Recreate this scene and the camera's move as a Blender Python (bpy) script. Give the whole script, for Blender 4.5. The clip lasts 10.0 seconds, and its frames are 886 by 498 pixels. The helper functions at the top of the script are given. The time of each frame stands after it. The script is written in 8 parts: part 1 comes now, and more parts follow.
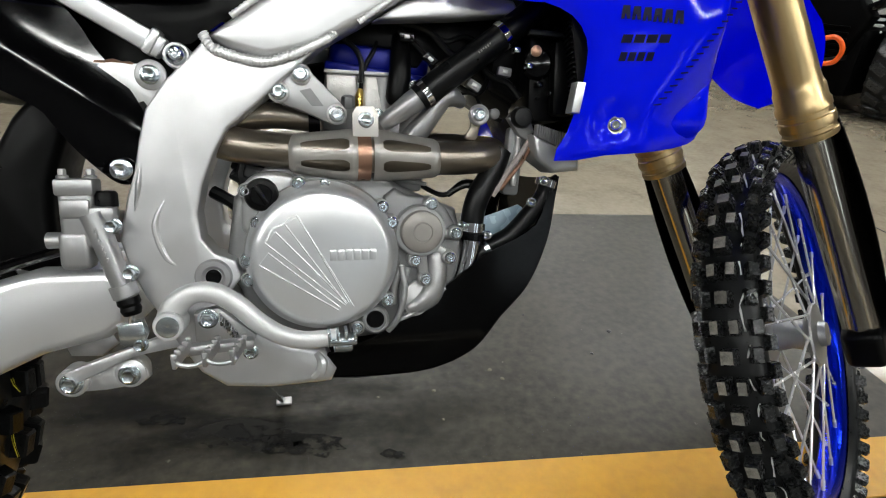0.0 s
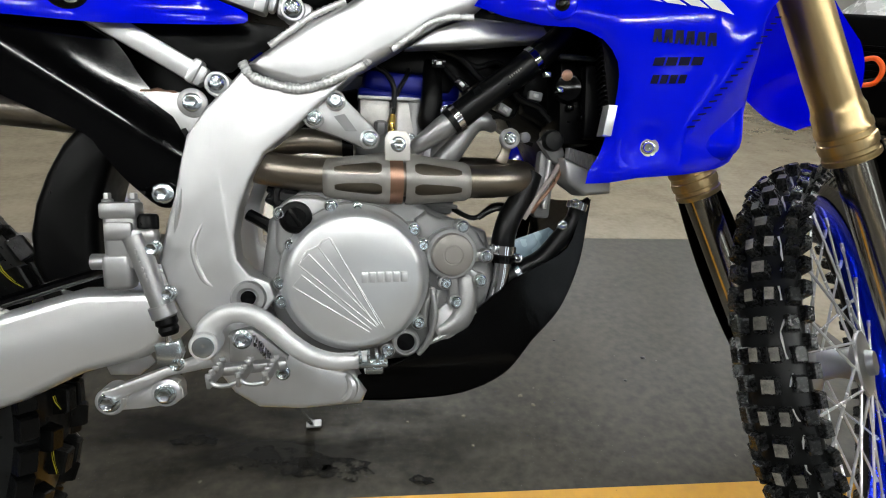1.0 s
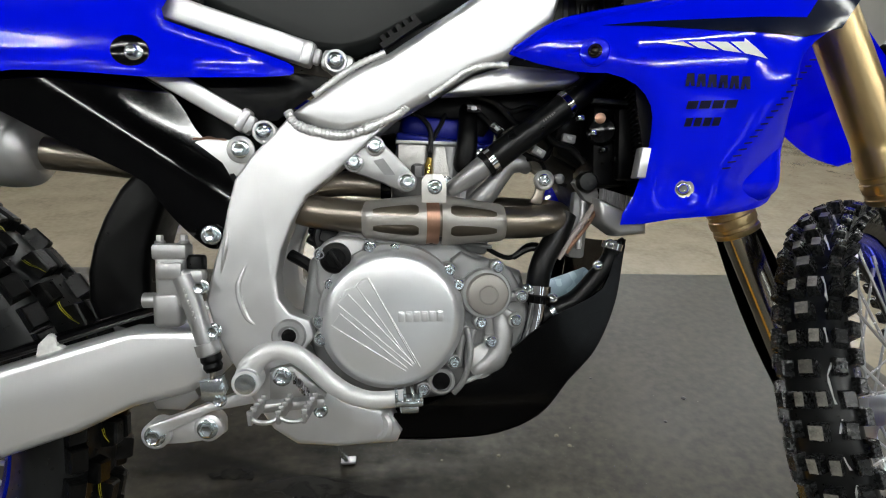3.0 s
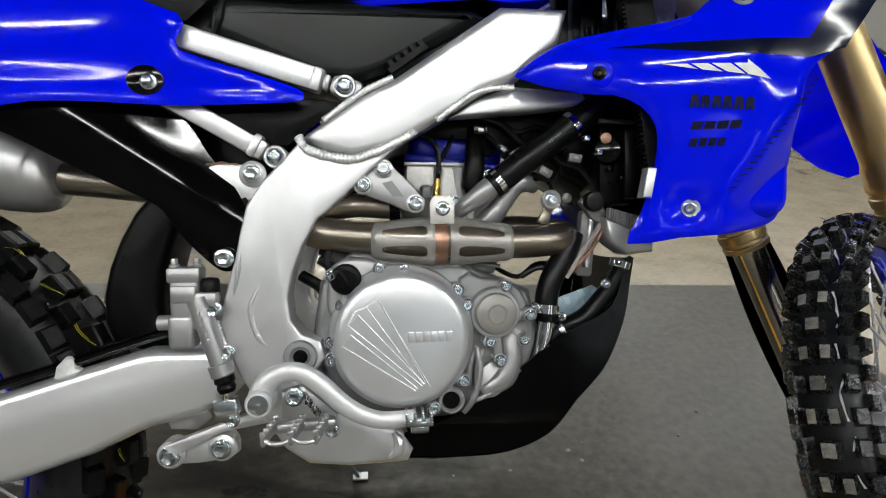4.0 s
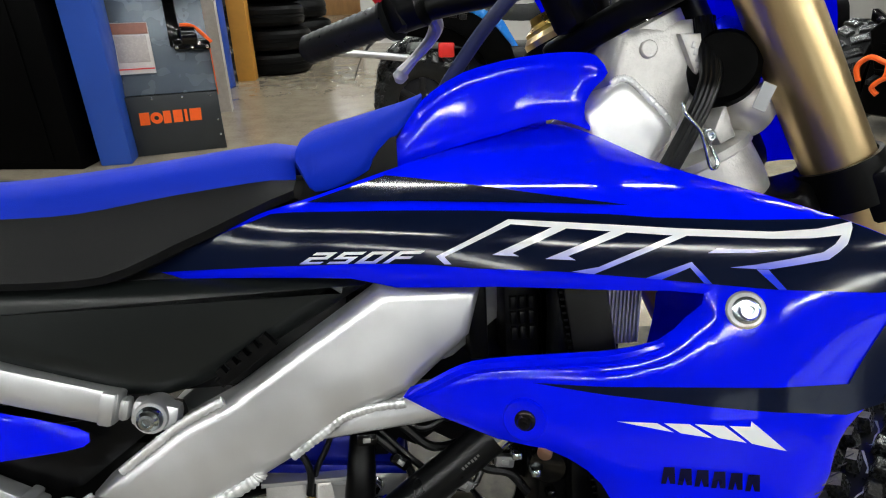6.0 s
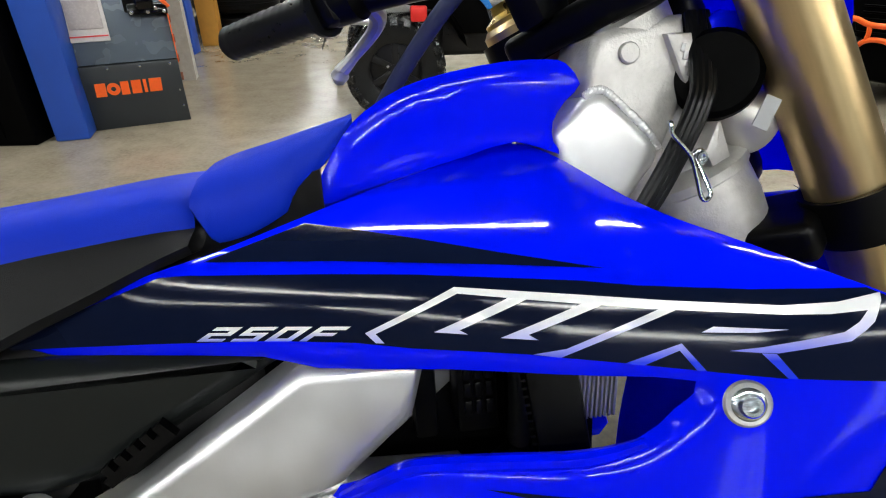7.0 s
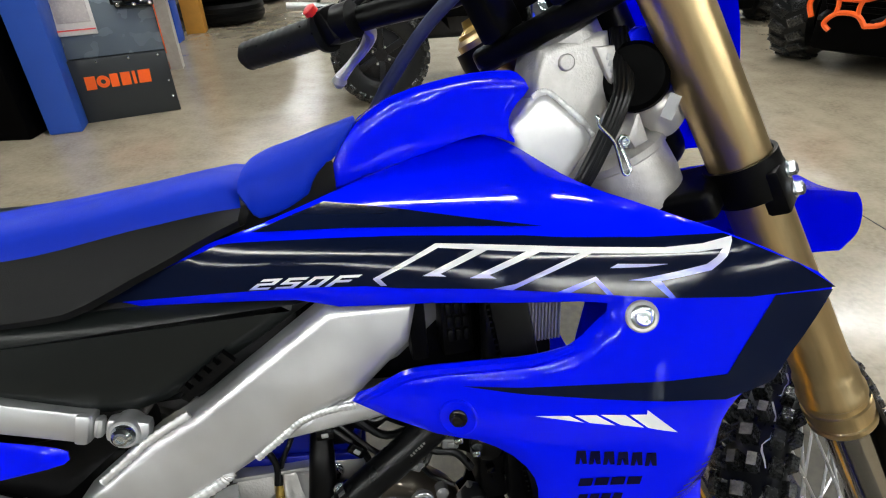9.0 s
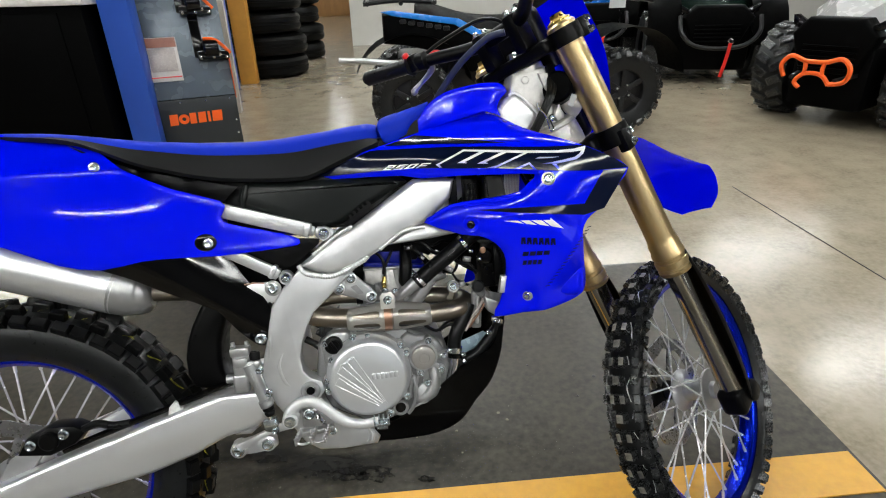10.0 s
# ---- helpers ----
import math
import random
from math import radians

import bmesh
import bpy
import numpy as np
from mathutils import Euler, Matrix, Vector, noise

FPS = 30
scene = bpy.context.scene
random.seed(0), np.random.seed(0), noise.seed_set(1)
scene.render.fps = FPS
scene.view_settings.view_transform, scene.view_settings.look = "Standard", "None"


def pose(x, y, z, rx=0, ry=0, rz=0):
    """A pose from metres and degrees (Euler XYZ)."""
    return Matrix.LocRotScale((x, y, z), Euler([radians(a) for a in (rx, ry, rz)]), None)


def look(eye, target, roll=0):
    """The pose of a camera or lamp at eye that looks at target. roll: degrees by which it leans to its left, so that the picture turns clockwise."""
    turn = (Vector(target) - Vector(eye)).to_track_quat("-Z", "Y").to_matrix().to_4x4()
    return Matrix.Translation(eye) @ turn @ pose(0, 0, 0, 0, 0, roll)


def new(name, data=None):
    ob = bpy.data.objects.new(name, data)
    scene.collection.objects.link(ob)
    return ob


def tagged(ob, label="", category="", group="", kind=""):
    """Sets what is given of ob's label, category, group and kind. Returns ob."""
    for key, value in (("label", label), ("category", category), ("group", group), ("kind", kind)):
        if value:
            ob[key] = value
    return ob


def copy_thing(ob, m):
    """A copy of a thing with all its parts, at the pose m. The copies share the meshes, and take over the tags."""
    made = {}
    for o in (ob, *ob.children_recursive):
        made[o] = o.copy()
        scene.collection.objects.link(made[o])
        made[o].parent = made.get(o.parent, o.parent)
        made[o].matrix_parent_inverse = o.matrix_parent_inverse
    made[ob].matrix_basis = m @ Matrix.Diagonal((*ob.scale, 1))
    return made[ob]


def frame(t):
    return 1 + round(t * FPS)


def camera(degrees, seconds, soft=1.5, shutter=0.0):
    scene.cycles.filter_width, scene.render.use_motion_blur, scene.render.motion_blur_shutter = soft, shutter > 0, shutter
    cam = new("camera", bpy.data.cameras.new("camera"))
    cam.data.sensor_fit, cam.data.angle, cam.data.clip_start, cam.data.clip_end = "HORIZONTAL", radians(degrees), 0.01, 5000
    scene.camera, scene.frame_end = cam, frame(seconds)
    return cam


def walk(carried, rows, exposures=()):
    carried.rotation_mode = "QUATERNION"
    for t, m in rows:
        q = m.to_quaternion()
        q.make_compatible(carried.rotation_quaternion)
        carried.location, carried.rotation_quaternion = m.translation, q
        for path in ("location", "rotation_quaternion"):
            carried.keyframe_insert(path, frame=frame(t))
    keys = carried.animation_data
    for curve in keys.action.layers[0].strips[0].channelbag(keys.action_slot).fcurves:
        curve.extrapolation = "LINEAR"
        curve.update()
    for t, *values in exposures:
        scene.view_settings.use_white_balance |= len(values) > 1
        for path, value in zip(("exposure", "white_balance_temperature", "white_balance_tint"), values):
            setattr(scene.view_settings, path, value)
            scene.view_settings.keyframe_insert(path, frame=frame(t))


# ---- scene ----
import functools

cam = camera(76.3, 10.0, soft=1.1, shutter=0.0)
PATH = [
    (0.0, (-0.2483, 0.1756, 0.7758), (-0.2251, 1.0717, 0.3324), 4.64),
    (0.5, (-0.2485, 0.1700, 0.7788), (-0.2554, 1.0757, 0.3548), 3.88),
    (1.0, (-0.2497, 0.1738, 0.7744), (-0.2814, 1.0865, 0.3670), 3.36),
    (1.5, (-0.2592, 0.1764, 0.7760), (-0.3114, 1.0946, 0.3832), 2.97),
    (2.0, (-0.2634, 0.1739, 0.7772), (-0.3327, 1.0963, 0.3973), 2.58),
    (2.5, (-0.2566, 0.1698, 0.7795), (-0.3400, 1.0959, 0.4113), 2.33),
    (4.0, (-0.2492, 0.1642, 0.7997), (-0.3644, 1.0972, 0.4589), 1.00),
    (4.5, (-0.2494, 0.1685, 0.8120), (-0.3687, 1.0992, 0.4664), 0.58),
    (5.0, (-0.2462, 0.2313, 0.8762), (-0.3557, 1.1535, 0.5053), 0.38),
    (5.5, (-0.2134, 0.3774, 0.9933), (-0.3077, 1.2885, 0.5921), 0.09),
    (6.0, (-0.1915, 0.4867, 1.0397), (-0.2832, 1.3843, 0.6085), -0.74),
    (7.5, (-0.1693, 0.5973, 1.0632), (-0.2079, 1.4541, 0.5489), -0.76),
    (8.0, (-0.1691, 0.5921, 1.0692), (-0.1969, 1.4365, 0.5343), -0.98),
    (8.5, (-0.1671, 0.5681, 1.0761), (-0.1884, 1.4077, 0.5333), -1.16),
    (9.0, (-0.1603, 0.4789, 1.1076), (-0.2016, 1.3334, 0.5898), -2.22),
    (9.5, (-0.1469, 0.2207, 1.1487), (-0.2085, 1.0993, 0.6751), -2.19),
    (10.0, (-0.1435, -0.1370, 1.1719), (-0.2174, 0.7598, 0.7359), -1.63),
]
walk(cam, [(t, look(eye, target, roll)) for t, eye, target, roll in PATH], exposures=[(0.0, 0.0), (4.5, 0.0), (6.0, 0.15), (7.5, 0.25), (9.0, 0.25), (10.0, 0.16)])

# ---- light: a showroom under long ceiling fixtures ----
world = bpy.data.worlds.new("world")
scene.world = world
world.use_nodes = True
world.node_tree.nodes["Background"].inputs[0].default_value = (0.75, 0.82, 1.0, 1)
world.node_tree.nodes["Background"].inputs[1].default_value = 0.02
LAMP_POWER = 122.0
LAMP_ROWS = (-4.9, -2.3, 2.75, 5.6, 8.6)
SKY_GLOW = 2.2          # overcast daylight outside the shop windows

# ---- materials ----
def material(name, color, rough=0.5, metal=0.0, coat=0.0, var=0.12, scale=20.0, bump=0.0, bump_scale=200.0,
             rough_var=0.1, stretch=(1, 1, 1), color2=None, spec=0.5, rand=0.0):
    """A surface with colour variation at two scales, uneven gloss and fine relief."""
    m = bpy.data.materials.new(name)
    m.use_nodes = True
    nt = m.node_tree
    b = nt.nodes["Principled BSDF"]
    b.inputs["Metallic"].default_value = metal
    b.inputs["Coat Weight"].default_value = coat
    b.inputs["Coat Roughness"].default_value = 0.09
    b.inputs["Specular IOR Level"].default_value = spec
    tc = nt.nodes.new("ShaderNodeTexCoord")
    mp = nt.nodes.new("ShaderNodeMapping")
    mp.inputs["Scale"].default_value = stretch
    nt.links.new(tc.outputs["Object"], mp.inputs["Vector"])
    n1 = nt.nodes.new("ShaderNodeTexNoise")
    n1.inputs["Scale"].default_value, n1.inputs["Detail"].default_value = scale, 3
    n2 = nt.nodes.new("ShaderNodeTexNoise")
    n2.inputs["Scale"].default_value, n2.inputs["Detail"].default_value = scale * 3.7, 1.5
    for n in (n1, n2):
        nt.links.new(mp.outputs[0], n.inputs["Vector"])
    mix = nt.nodes.new("ShaderNodeMath")
    mix.operation = "MULTIPLY_ADD"
    mix.inputs[1].default_value = 0.65
    nt.links.new(n1.outputs[0], mix.inputs[0])
    half = nt.nodes.new("ShaderNodeMath")
    half.operation = "MULTIPLY"
    half.inputs[1].default_value = 0.35
    nt.links.new(n2.outputs[0], half.inputs[0])
    nt.links.new(half.outputs[0], mix.inputs[2])
    ramp = nt.nodes.new("ShaderNodeValToRGB")
    c = color
    lo = color2 if color2 else tuple(v * (1 - 2 * var) for v in c)
    hi = tuple(min(1.0, v * (1 + var)) for v in c)
    ramp.color_ramp.elements[0].position, ramp.color_ramp.elements[1].position = 0.2, 0.8
    ramp.color_ramp.elements[0].color, ramp.color_ramp.elements[1].color = (*lo, 1), (*hi, 1)
    nt.links.new(mix.outputs[0], ramp.inputs[0])
    out = ramp.outputs[0]
    if rand:
        info = nt.nodes.new("ShaderNodeObjectInfo")
        hsv = nt.nodes.new("ShaderNodeHueSaturation")
        ma = nt.nodes.new("ShaderNodeMapRange")
        ma.inputs["To Min"].default_value, ma.inputs["To Max"].default_value = 1 - rand, 1 + rand
        nt.links.new(info.outputs["Random"], ma.inputs["Value"])
        nt.links.new(ma.outputs[0], hsv.inputs["Value"])
        nt.links.new(out, hsv.inputs["Color"])
        out = hsv.outputs[0]
    nt.links.new(out, b.inputs["Base Color"])
    rr = nt.nodes.new("ShaderNodeMapRange")
    rr.inputs["From Min"].default_value, rr.inputs["From Max"].default_value = 0.2, 0.8
    rr.inputs["To Min"].default_value, rr.inputs["To Max"].default_value = max(0.02, rough - rough_var), min(1, rough + rough_var)
    nt.links.new(n2.outputs[0], rr.inputs["Value"])
    nt.links.new(rr.outputs[0], b.inputs["Roughness"])
    if bump:
        nb = nt.nodes.new("ShaderNodeTexNoise")
        nb.inputs["Scale"].default_value, nb.inputs["Detail"].default_value = bump_scale, 3
        nt.links.new(mp.outputs[0], nb.inputs["Vector"])
        bp = nt.nodes.new("ShaderNodeBump")
        bp.inputs["Strength"].default_value, bp.inputs["Distance"].default_value = bump, 0.002
        nt.links.new(nb.outputs[0], bp.inputs["Height"])
        nt.links.new(bp.outputs[0], b.inputs["Normal"])
    return m


def emitter(name, color, strength):
    m = bpy.data.materials.new(name)
    m.use_nodes = True
    b = m.node_tree.nodes["Principled BSDF"]
    b.inputs["Base Color"].default_value = (*color, 1)
    b.inputs["Emission Color"].default_value = (*color, 1)
    b.inputs["Emission Strength"].default_value = strength
    return m


ALU = material("brushed_aluminium", (0.78, 0.78, 0.795), 0.38, 0.78, var=0.12, scale=11, rough_var=0.10, stretch=(0.9, 1, 0.7))
CAST_RAW = material("sand_cast_aluminium", (0.60, 0.585, 0.565), 0.46, 0.62, var=0.16, scale=38, rough_var=0.08, bump=0.22, bump_scale=420)
ALU_GUSSET = material("scuffed_aluminium", (0.90, 0.90, 0.905), 0.44, 0.70, var=0.06, scale=24, rough_var=0.06)
ALU_ARM = material("satin_aluminium", (0.92, 0.92, 0.935), 0.31, 0.78, var=0.04, scale=6, stretch=(0.4, 1, 1), rough_var=0.03)
CAST = material("cast_aluminium", (0.47, 0.47, 0.475), 0.38, 0.7, var=0.12, scale=14, rough_var=0.06)
CAST_DARK = material("grey_crankcase", (0.26, 0.26, 0.265), 0.5, 0.6, var=0.15, scale=25)
BLASTED = material("bead_blasted_aluminium", (0.84, 0.84, 0.85), 0.50, 0.55, var=0.05, scale=30, rough_var=0.05)
# valve cover blue, darkened for the shade it sits in
SHADED_BLUE = material("shaded_blue_paint", (0.001, 0.006, 0.22), 0.32, 0.2, var=0.08, scale=20, rough_var=0.04, spec=0.3)
PALE_PLATE = material("pale_blue_plate", (0.30, 0.40, 0.47), 0.25, 0.2, var=0.06, scale=15)
SILVER = material("silver_paint", (0.76, 0.77, 0.79), 0.30, 0.65, var=0.03, scale=12, rough_var=0.03)
GREY_COVER = material("bronze_grey_paint", (0.34, 0.32, 0.30), 0.42, 0.4, var=0.05, scale=40, rough_var=0.04)
ZINC = material("zinc_plated_steel", (0.74, 0.80, 0.84), 0.20, 1.0, var=0.08, scale=60, rough_var=0.05)
CHROME = material("polished_steel", (0.85, 0.85, 0.87), 0.08, 1.0, var=0.04, scale=40, rough_var=0.03)
FORK_TUBE = material("hard_chrome_tube", (0.46, 0.43, 0.38), 0.15, 1.0, var=0.03, scale=30, rough_var=0.02)
GOLD = material("gold_anodised_aluminium", (0.70, 0.52, 0.27), 0.30, 0.95, var=0.10, scale=60, rough_var=0.02, stretch=(1, 1, 0.02))
TITAN = material("titanium_pipe", (0.37, 0.335, 0.29), 0.30, 0.95, var=0.08, scale=5, rough_var=0.03, color2=(0.24, 0.20, 0.155))
SHIELD = material("satin_steel_shield", (0.74, 0.715, 0.68), 0.42, 0.62, var=0.08, scale=14, rough_var=0.05)
COPPER = material("heat_tinted_strap", (0.46, 0.27, 0.19), 0.35, 0.9, var=0.15, scale=40)
BLUE = material("blue_plastic", (0.0, 0.0060, 0.97), 0.065, 0.0, coat=0.05, var=0.02, scale=6, rough_var=0.012, spec=0.27)
BLUE_SEAT = material("blue_vinyl", (0.002, 0.026, 0.50), 0.55, 0.0, var=0.04, scale=12, bump=0.18, bump_scale=1700, spec=0.14)
BLUE_DARK = material("blue_anodised", (0.003, 0.025, 0.80), 0.20, 0.92, var=0.04, scale=10, rough_var=0.02)
NAVY = material("navy_decal", (0.003, 0.006, 0.022), 0.095, 0.0, coat=0.03, var=0.05, scale=10, rough_var=0.015, spec=0.26)
WHITE = material("white_decal", (0.88, 0.89, 0.92), 0.3, 0.0, var=0.02, scale=10)
def print_fade(name, top, low, z0, z1):
    """Screen print that runs from one colour to another up the panel."""
    m = material(name, top, 0.14, coat=0.2, var=0.02, scale=10, rough_var=0.02)
    nt = m.node_tree
    tc = nt.nodes.new("ShaderNodeTexCoord")
    xyz = nt.nodes.new("ShaderNodeSeparateXYZ")
    nt.links.new(tc.outputs["Object"], xyz.inputs[0])
    mr = nt.nodes.new("ShaderNodeMapRange")
    mr.inputs["From Min"].default_value, mr.inputs["From Max"].default_value = z0, z1
    nt.links.new(xyz.outputs[2], mr.inputs["Value"])
    mx = nt.nodes.new("ShaderNodeMix")
    mx.data_type = "RGBA"
    mx.inputs[6].default_value, mx.inputs[7].default_value = (*low, 1), (*top, 1)
    nt.links.new(mr.outputs[0], mx.inputs["Factor"])
    nt.links.new(mx.outputs[2], nt.nodes["Principled BSDF"].inputs["Base Color"])
    return m


EMBLEM = print_fade("emblem_print", (0.90, 0.91, 0.94), (0.01, 0.04, 0.85), 0.852, 0.8755)
FIGURE = print_fade("figure_print", (0.90, 0.91, 0.94), (0.03, 0.10, 0.85), 0.8635, 0.8700)
INK = material("dark_blue_ink", (0.002, 0.002, 0.03), 0.3, 0.0, var=0.05, scale=10, spec=0.2)
BLACK = material("black_plastic", (0.0018, 0.0018, 0.002), 0.36, 0.0, var=0.15, scale=20, spec=0.14)
GLOSS = material("gloss_black", (0.0015, 0.0015, 0.0018), 0.10, 0.0, var=0.05, scale=10, rough_var=0.03, spec=0.32)
GUARD = material("glossy_guard_plastic", (0.0012, 0.0012, 0.0015), 0.07, 0.0, var=0.05, scale=10, rough_var=0.03, spec=0.28)
SKID = material("satin_black", (0.0009, 0.0009, 0.0010), 0.14, 0.0, var=0.1, scale=10, rough_var=0.04, spec=0.16)
SEAT_SIDE = material("black_vinyl", (0.0100, 0.0102, 0.0108), 0.55, 0.0, var=0.12, scale=9, bump=0.2, bump_scale=1500, spec=0.18)
AIRBOX = material("charcoal_plastic", (0.0080, 0.0098, 0.0098), 0.34, 0.0, var=0.04, scale=5, spec=0.32, rough_var=0.03)
RUBBER = material("tyre_rubber", (0.0100, 0.0108, 0.0114), 0.34, 0.0, var=0.25, scale=30, spec=0.26)
KNOB = material("knob_rubber", (0.0200, 0.0212, 0.0218), 0.26, 0.0, var=0.4, scale=60, bump=0.35, bump_scale=300, spec=0.48, rand=0.5)
KNOB_REAR = material("rear_knob_rubber", (0.0036, 0.0038, 0.0040), 0.34, 0.0, var=0.4, scale=60, bump=0.25, bump_scale=300, spec=0.24, rand=0.4)
# knob tops: scuffing plus the light they catch, both in the colour
KNOB_LIT_WORN = material("lit_scuffed_rubber", (0.24, 0.226, 0.195), 0.55, 0.0, var=0.6, scale=90, bump=0.3, bump_scale=300, rand=0.6, color2=(0.006, 0.006, 0.006))
STACK_RUBBER = material("matt_tyre_rubber", (0.0016, 0.0017, 0.0018), 0.42, var=0.3, scale=14, spec=0.12, bump=0.3, bump_scale=60)
STEEL = material("ground_steel", (0.34, 0.34, 0.35), 0.30, 1.0, var=0.08, scale=40)
VEH_BLACK = material("black_bodywork", (0.0007, 0.0007, 0.0008), 0.55, var=0.2, scale=12, spec=0.04)
HOSE = material("rubber_hose", (0.0032, 0.0035, 0.0040), 0.30, 0.0, var=0.1, scale=12, spec=0.24, rough_var=0.04)
YELLOW_MARK = material("yellow_mark", (0.65, 0.62, 0.03), 0.6, 0.0, var=0.2, scale=60)
WHITE_MARK = material("white_mark", (0.75, 0.75, 0.73), 0.6, 0.0, var=0.2, scale=60)
HOSE_MARK = material("hose_print", (0.16, 0.16, 0.15), 0.6, 0.0, var=0.2, scale=60)
PLUG_RED = material("red_plastic", (0.7, 0.02, 0.015), 0.35, 0.0, var=0.05)
ORANGE = material("orange_paint", (0.90, 0.12, 0.012), 0.35, 0.0, var=0.06, scale=15)
BRASS = material("brass", (0.65, 0.45, 0.12), 0.3, 1.0, var=0.1)
FIN = material("radiator_core", (0.5, 0.5, 0.5), 0.45, 0.7, var=0.1, scale=80)
BREATHER = material("blue_grey_hose", (0.030, 0.036, 0.085), 0.4, 0.0, var=0.1, scale=30, spec=0.3)
SPOKE = material("bright_spoke_steel", (0.86, 0.86, 0.87), 0.25, 0.6, var=0.05, scale=30, rough_var=0.04)
CLEAR = material("clear_hose", (0.45, 0.40, 0.38), 0.25, 0.0, var=0.1)


def concrete(name, base, dark, rough, stain, spec=0.5, cloud=0.80):
    """Polished slab: cloudy tone, fine speckle, dirt patches, uneven gloss."""
    m = bpy.data.materials.new(name)
    m.use_nodes = True
    nt = m.node_tree
    b = nt.nodes["Principled BSDF"]
    tc = nt.nodes.new("ShaderNodeTexCoord")
    def noise_node(scale, detail, lo, hi, rough_n=0.6):
        n = nt.nodes.new("ShaderNodeTexNoise")
        n.inputs["Scale"].default_value, n.inputs["Detail"].default_value, n.inputs["Roughness"].default_value = scale, detail, rough_n
        nt.links.new(tc.outputs["Object"], n.inputs["Vector"])
        r = nt.nodes.new("ShaderNodeMapRange")
        r.inputs["From Min"].default_value, r.inputs["From Max"].default_value = lo, hi
        nt.links.new(n.outputs[0], r.inputs["Value"])
        return r.outputs[0]
    def mixed(fac, a, c):
        x = nt.nodes.new("ShaderNodeMix")
        x.data_type = "RGBA"
        nt.links.new(fac, x.inputs["Factor"])
        for sock, v in ((x.inputs[6], a), (x.inputs[7], c)):
            if isinstance(v, tuple):
                sock.default_value = (*v, 1)
            else:
                nt.links.new(v, sock)
        return x.outputs[2]
    c = mixed(noise_node(1.1 if cloud > 0.7 else 2.6, 5, 0.3, 0.7), base, tuple(v * cloud for v in base))
    c = mixed(noise_node(5.5, 4, 0.34, 0.72), c, dark)
    c = mixed(noise_node(17, 4, 0.22, 1.0 if cloud < 0.7 else 2.2, 0.6), c, tuple(v * 0.90 for v in dark))
    c = mixed(noise_node(45, 2, 0.30, 0.95), c, tuple(v * (1.3 if cloud < 0.7 else 0.98) for v in base))
    c = mixed(noise_node(55, 2, 0.755, 0.80), c, stain)
    nt.links.new(c, b.inputs["Base Color"])
    b.inputs["Specular IOR Level"].default_value = spec
    r = nt.nodes.new("ShaderNodeMapRange")
    r.inputs["To Min"].default_value, r.inputs["To Max"].default_value = rough - 0.04, rough + 0.06
    nt.links.new(noise_node(4, 1.5, 0.2, 0.8), r.inputs["Value"])
    nt.links.new(r.outputs[0], b.inputs["Roughness"])
    return m


FLOOR = concrete("polished_concrete", (0.335, 0.288, 0.215), (0.185, 0.152, 0.104), 0.18, (0.20, 0.18, 0.14), 0.60, 0.84)
DARK_FLOOR = concrete("dark_floor_coating", (0.048, 0.041, 0.028), (0.010, 0.0078, 0.0045), 0.33, (0.12, 0.11, 0.09), 0.26, 0.38)
CRUMB = material("dry_dirt", (0.16, 0.14, 0.10), 0.8, var=0.3, scale=60)
LINE_PAINT = concrete("yellow_line_paint", (0.66, 0.33, 0.010), (0.50, 0.23, 0.008), 0.36, (0.10, 0.05, 0.02))
# added pale tone for the unseen north wall, brightens what the floor reflects
WALL_BOUNCE = material("bounce_wall_paint", (0.50, 0.49, 0.46), 0.7, var=0.05, scale=2)
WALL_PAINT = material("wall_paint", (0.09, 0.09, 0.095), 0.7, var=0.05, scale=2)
CEIL_PAINT = material("ceiling_paint", (0.03, 0.03, 0.032), 0.8, var=0.06, scale=2)
PILLAR_BLUE = material("pillar_paint", (0.012, 0.07, 0.42), 0.5, var=0.06, scale=3, bump=0.15, bump_scale=60)
OIL = material("oil_stain", (0.004, 0.0036, 0.003), 0.5, var=0.1, scale=12, spec=0.08)
def ragged(m, scale, lo, hi):
    """Breaks a thin stain up, so that the floor shows between its spots."""
    nt = m.node_tree
    tc = nt.nodes.new("ShaderNodeTexCoord")
    n = nt.nodes.new("ShaderNodeTexNoise")
    n.inputs["Scale"].default_value, n.inputs["Detail"].default_value, n.inputs["Roughness"].default_value = scale, 5, 0.65
    nt.links.new(tc.outputs["Object"], n.inputs["Vector"])
    r = nt.nodes.new("ShaderNodeMapRange")
    r.inputs["From Min"].default_value, r.inputs["From Max"].default_value = lo, hi
    nt.links.new(n.outputs[0], r.inputs["Value"])
    nt.links.new(r.outputs[0], nt.nodes["Principled BSDF"].inputs["Alpha"])


ragged(OIL, 34, 0.42, 0.56)
DARK_PATCH = material("dark_patch", (0.006, 0.005, 0.0035), 0.42, var=0.1, scale=12, spec=0.12)


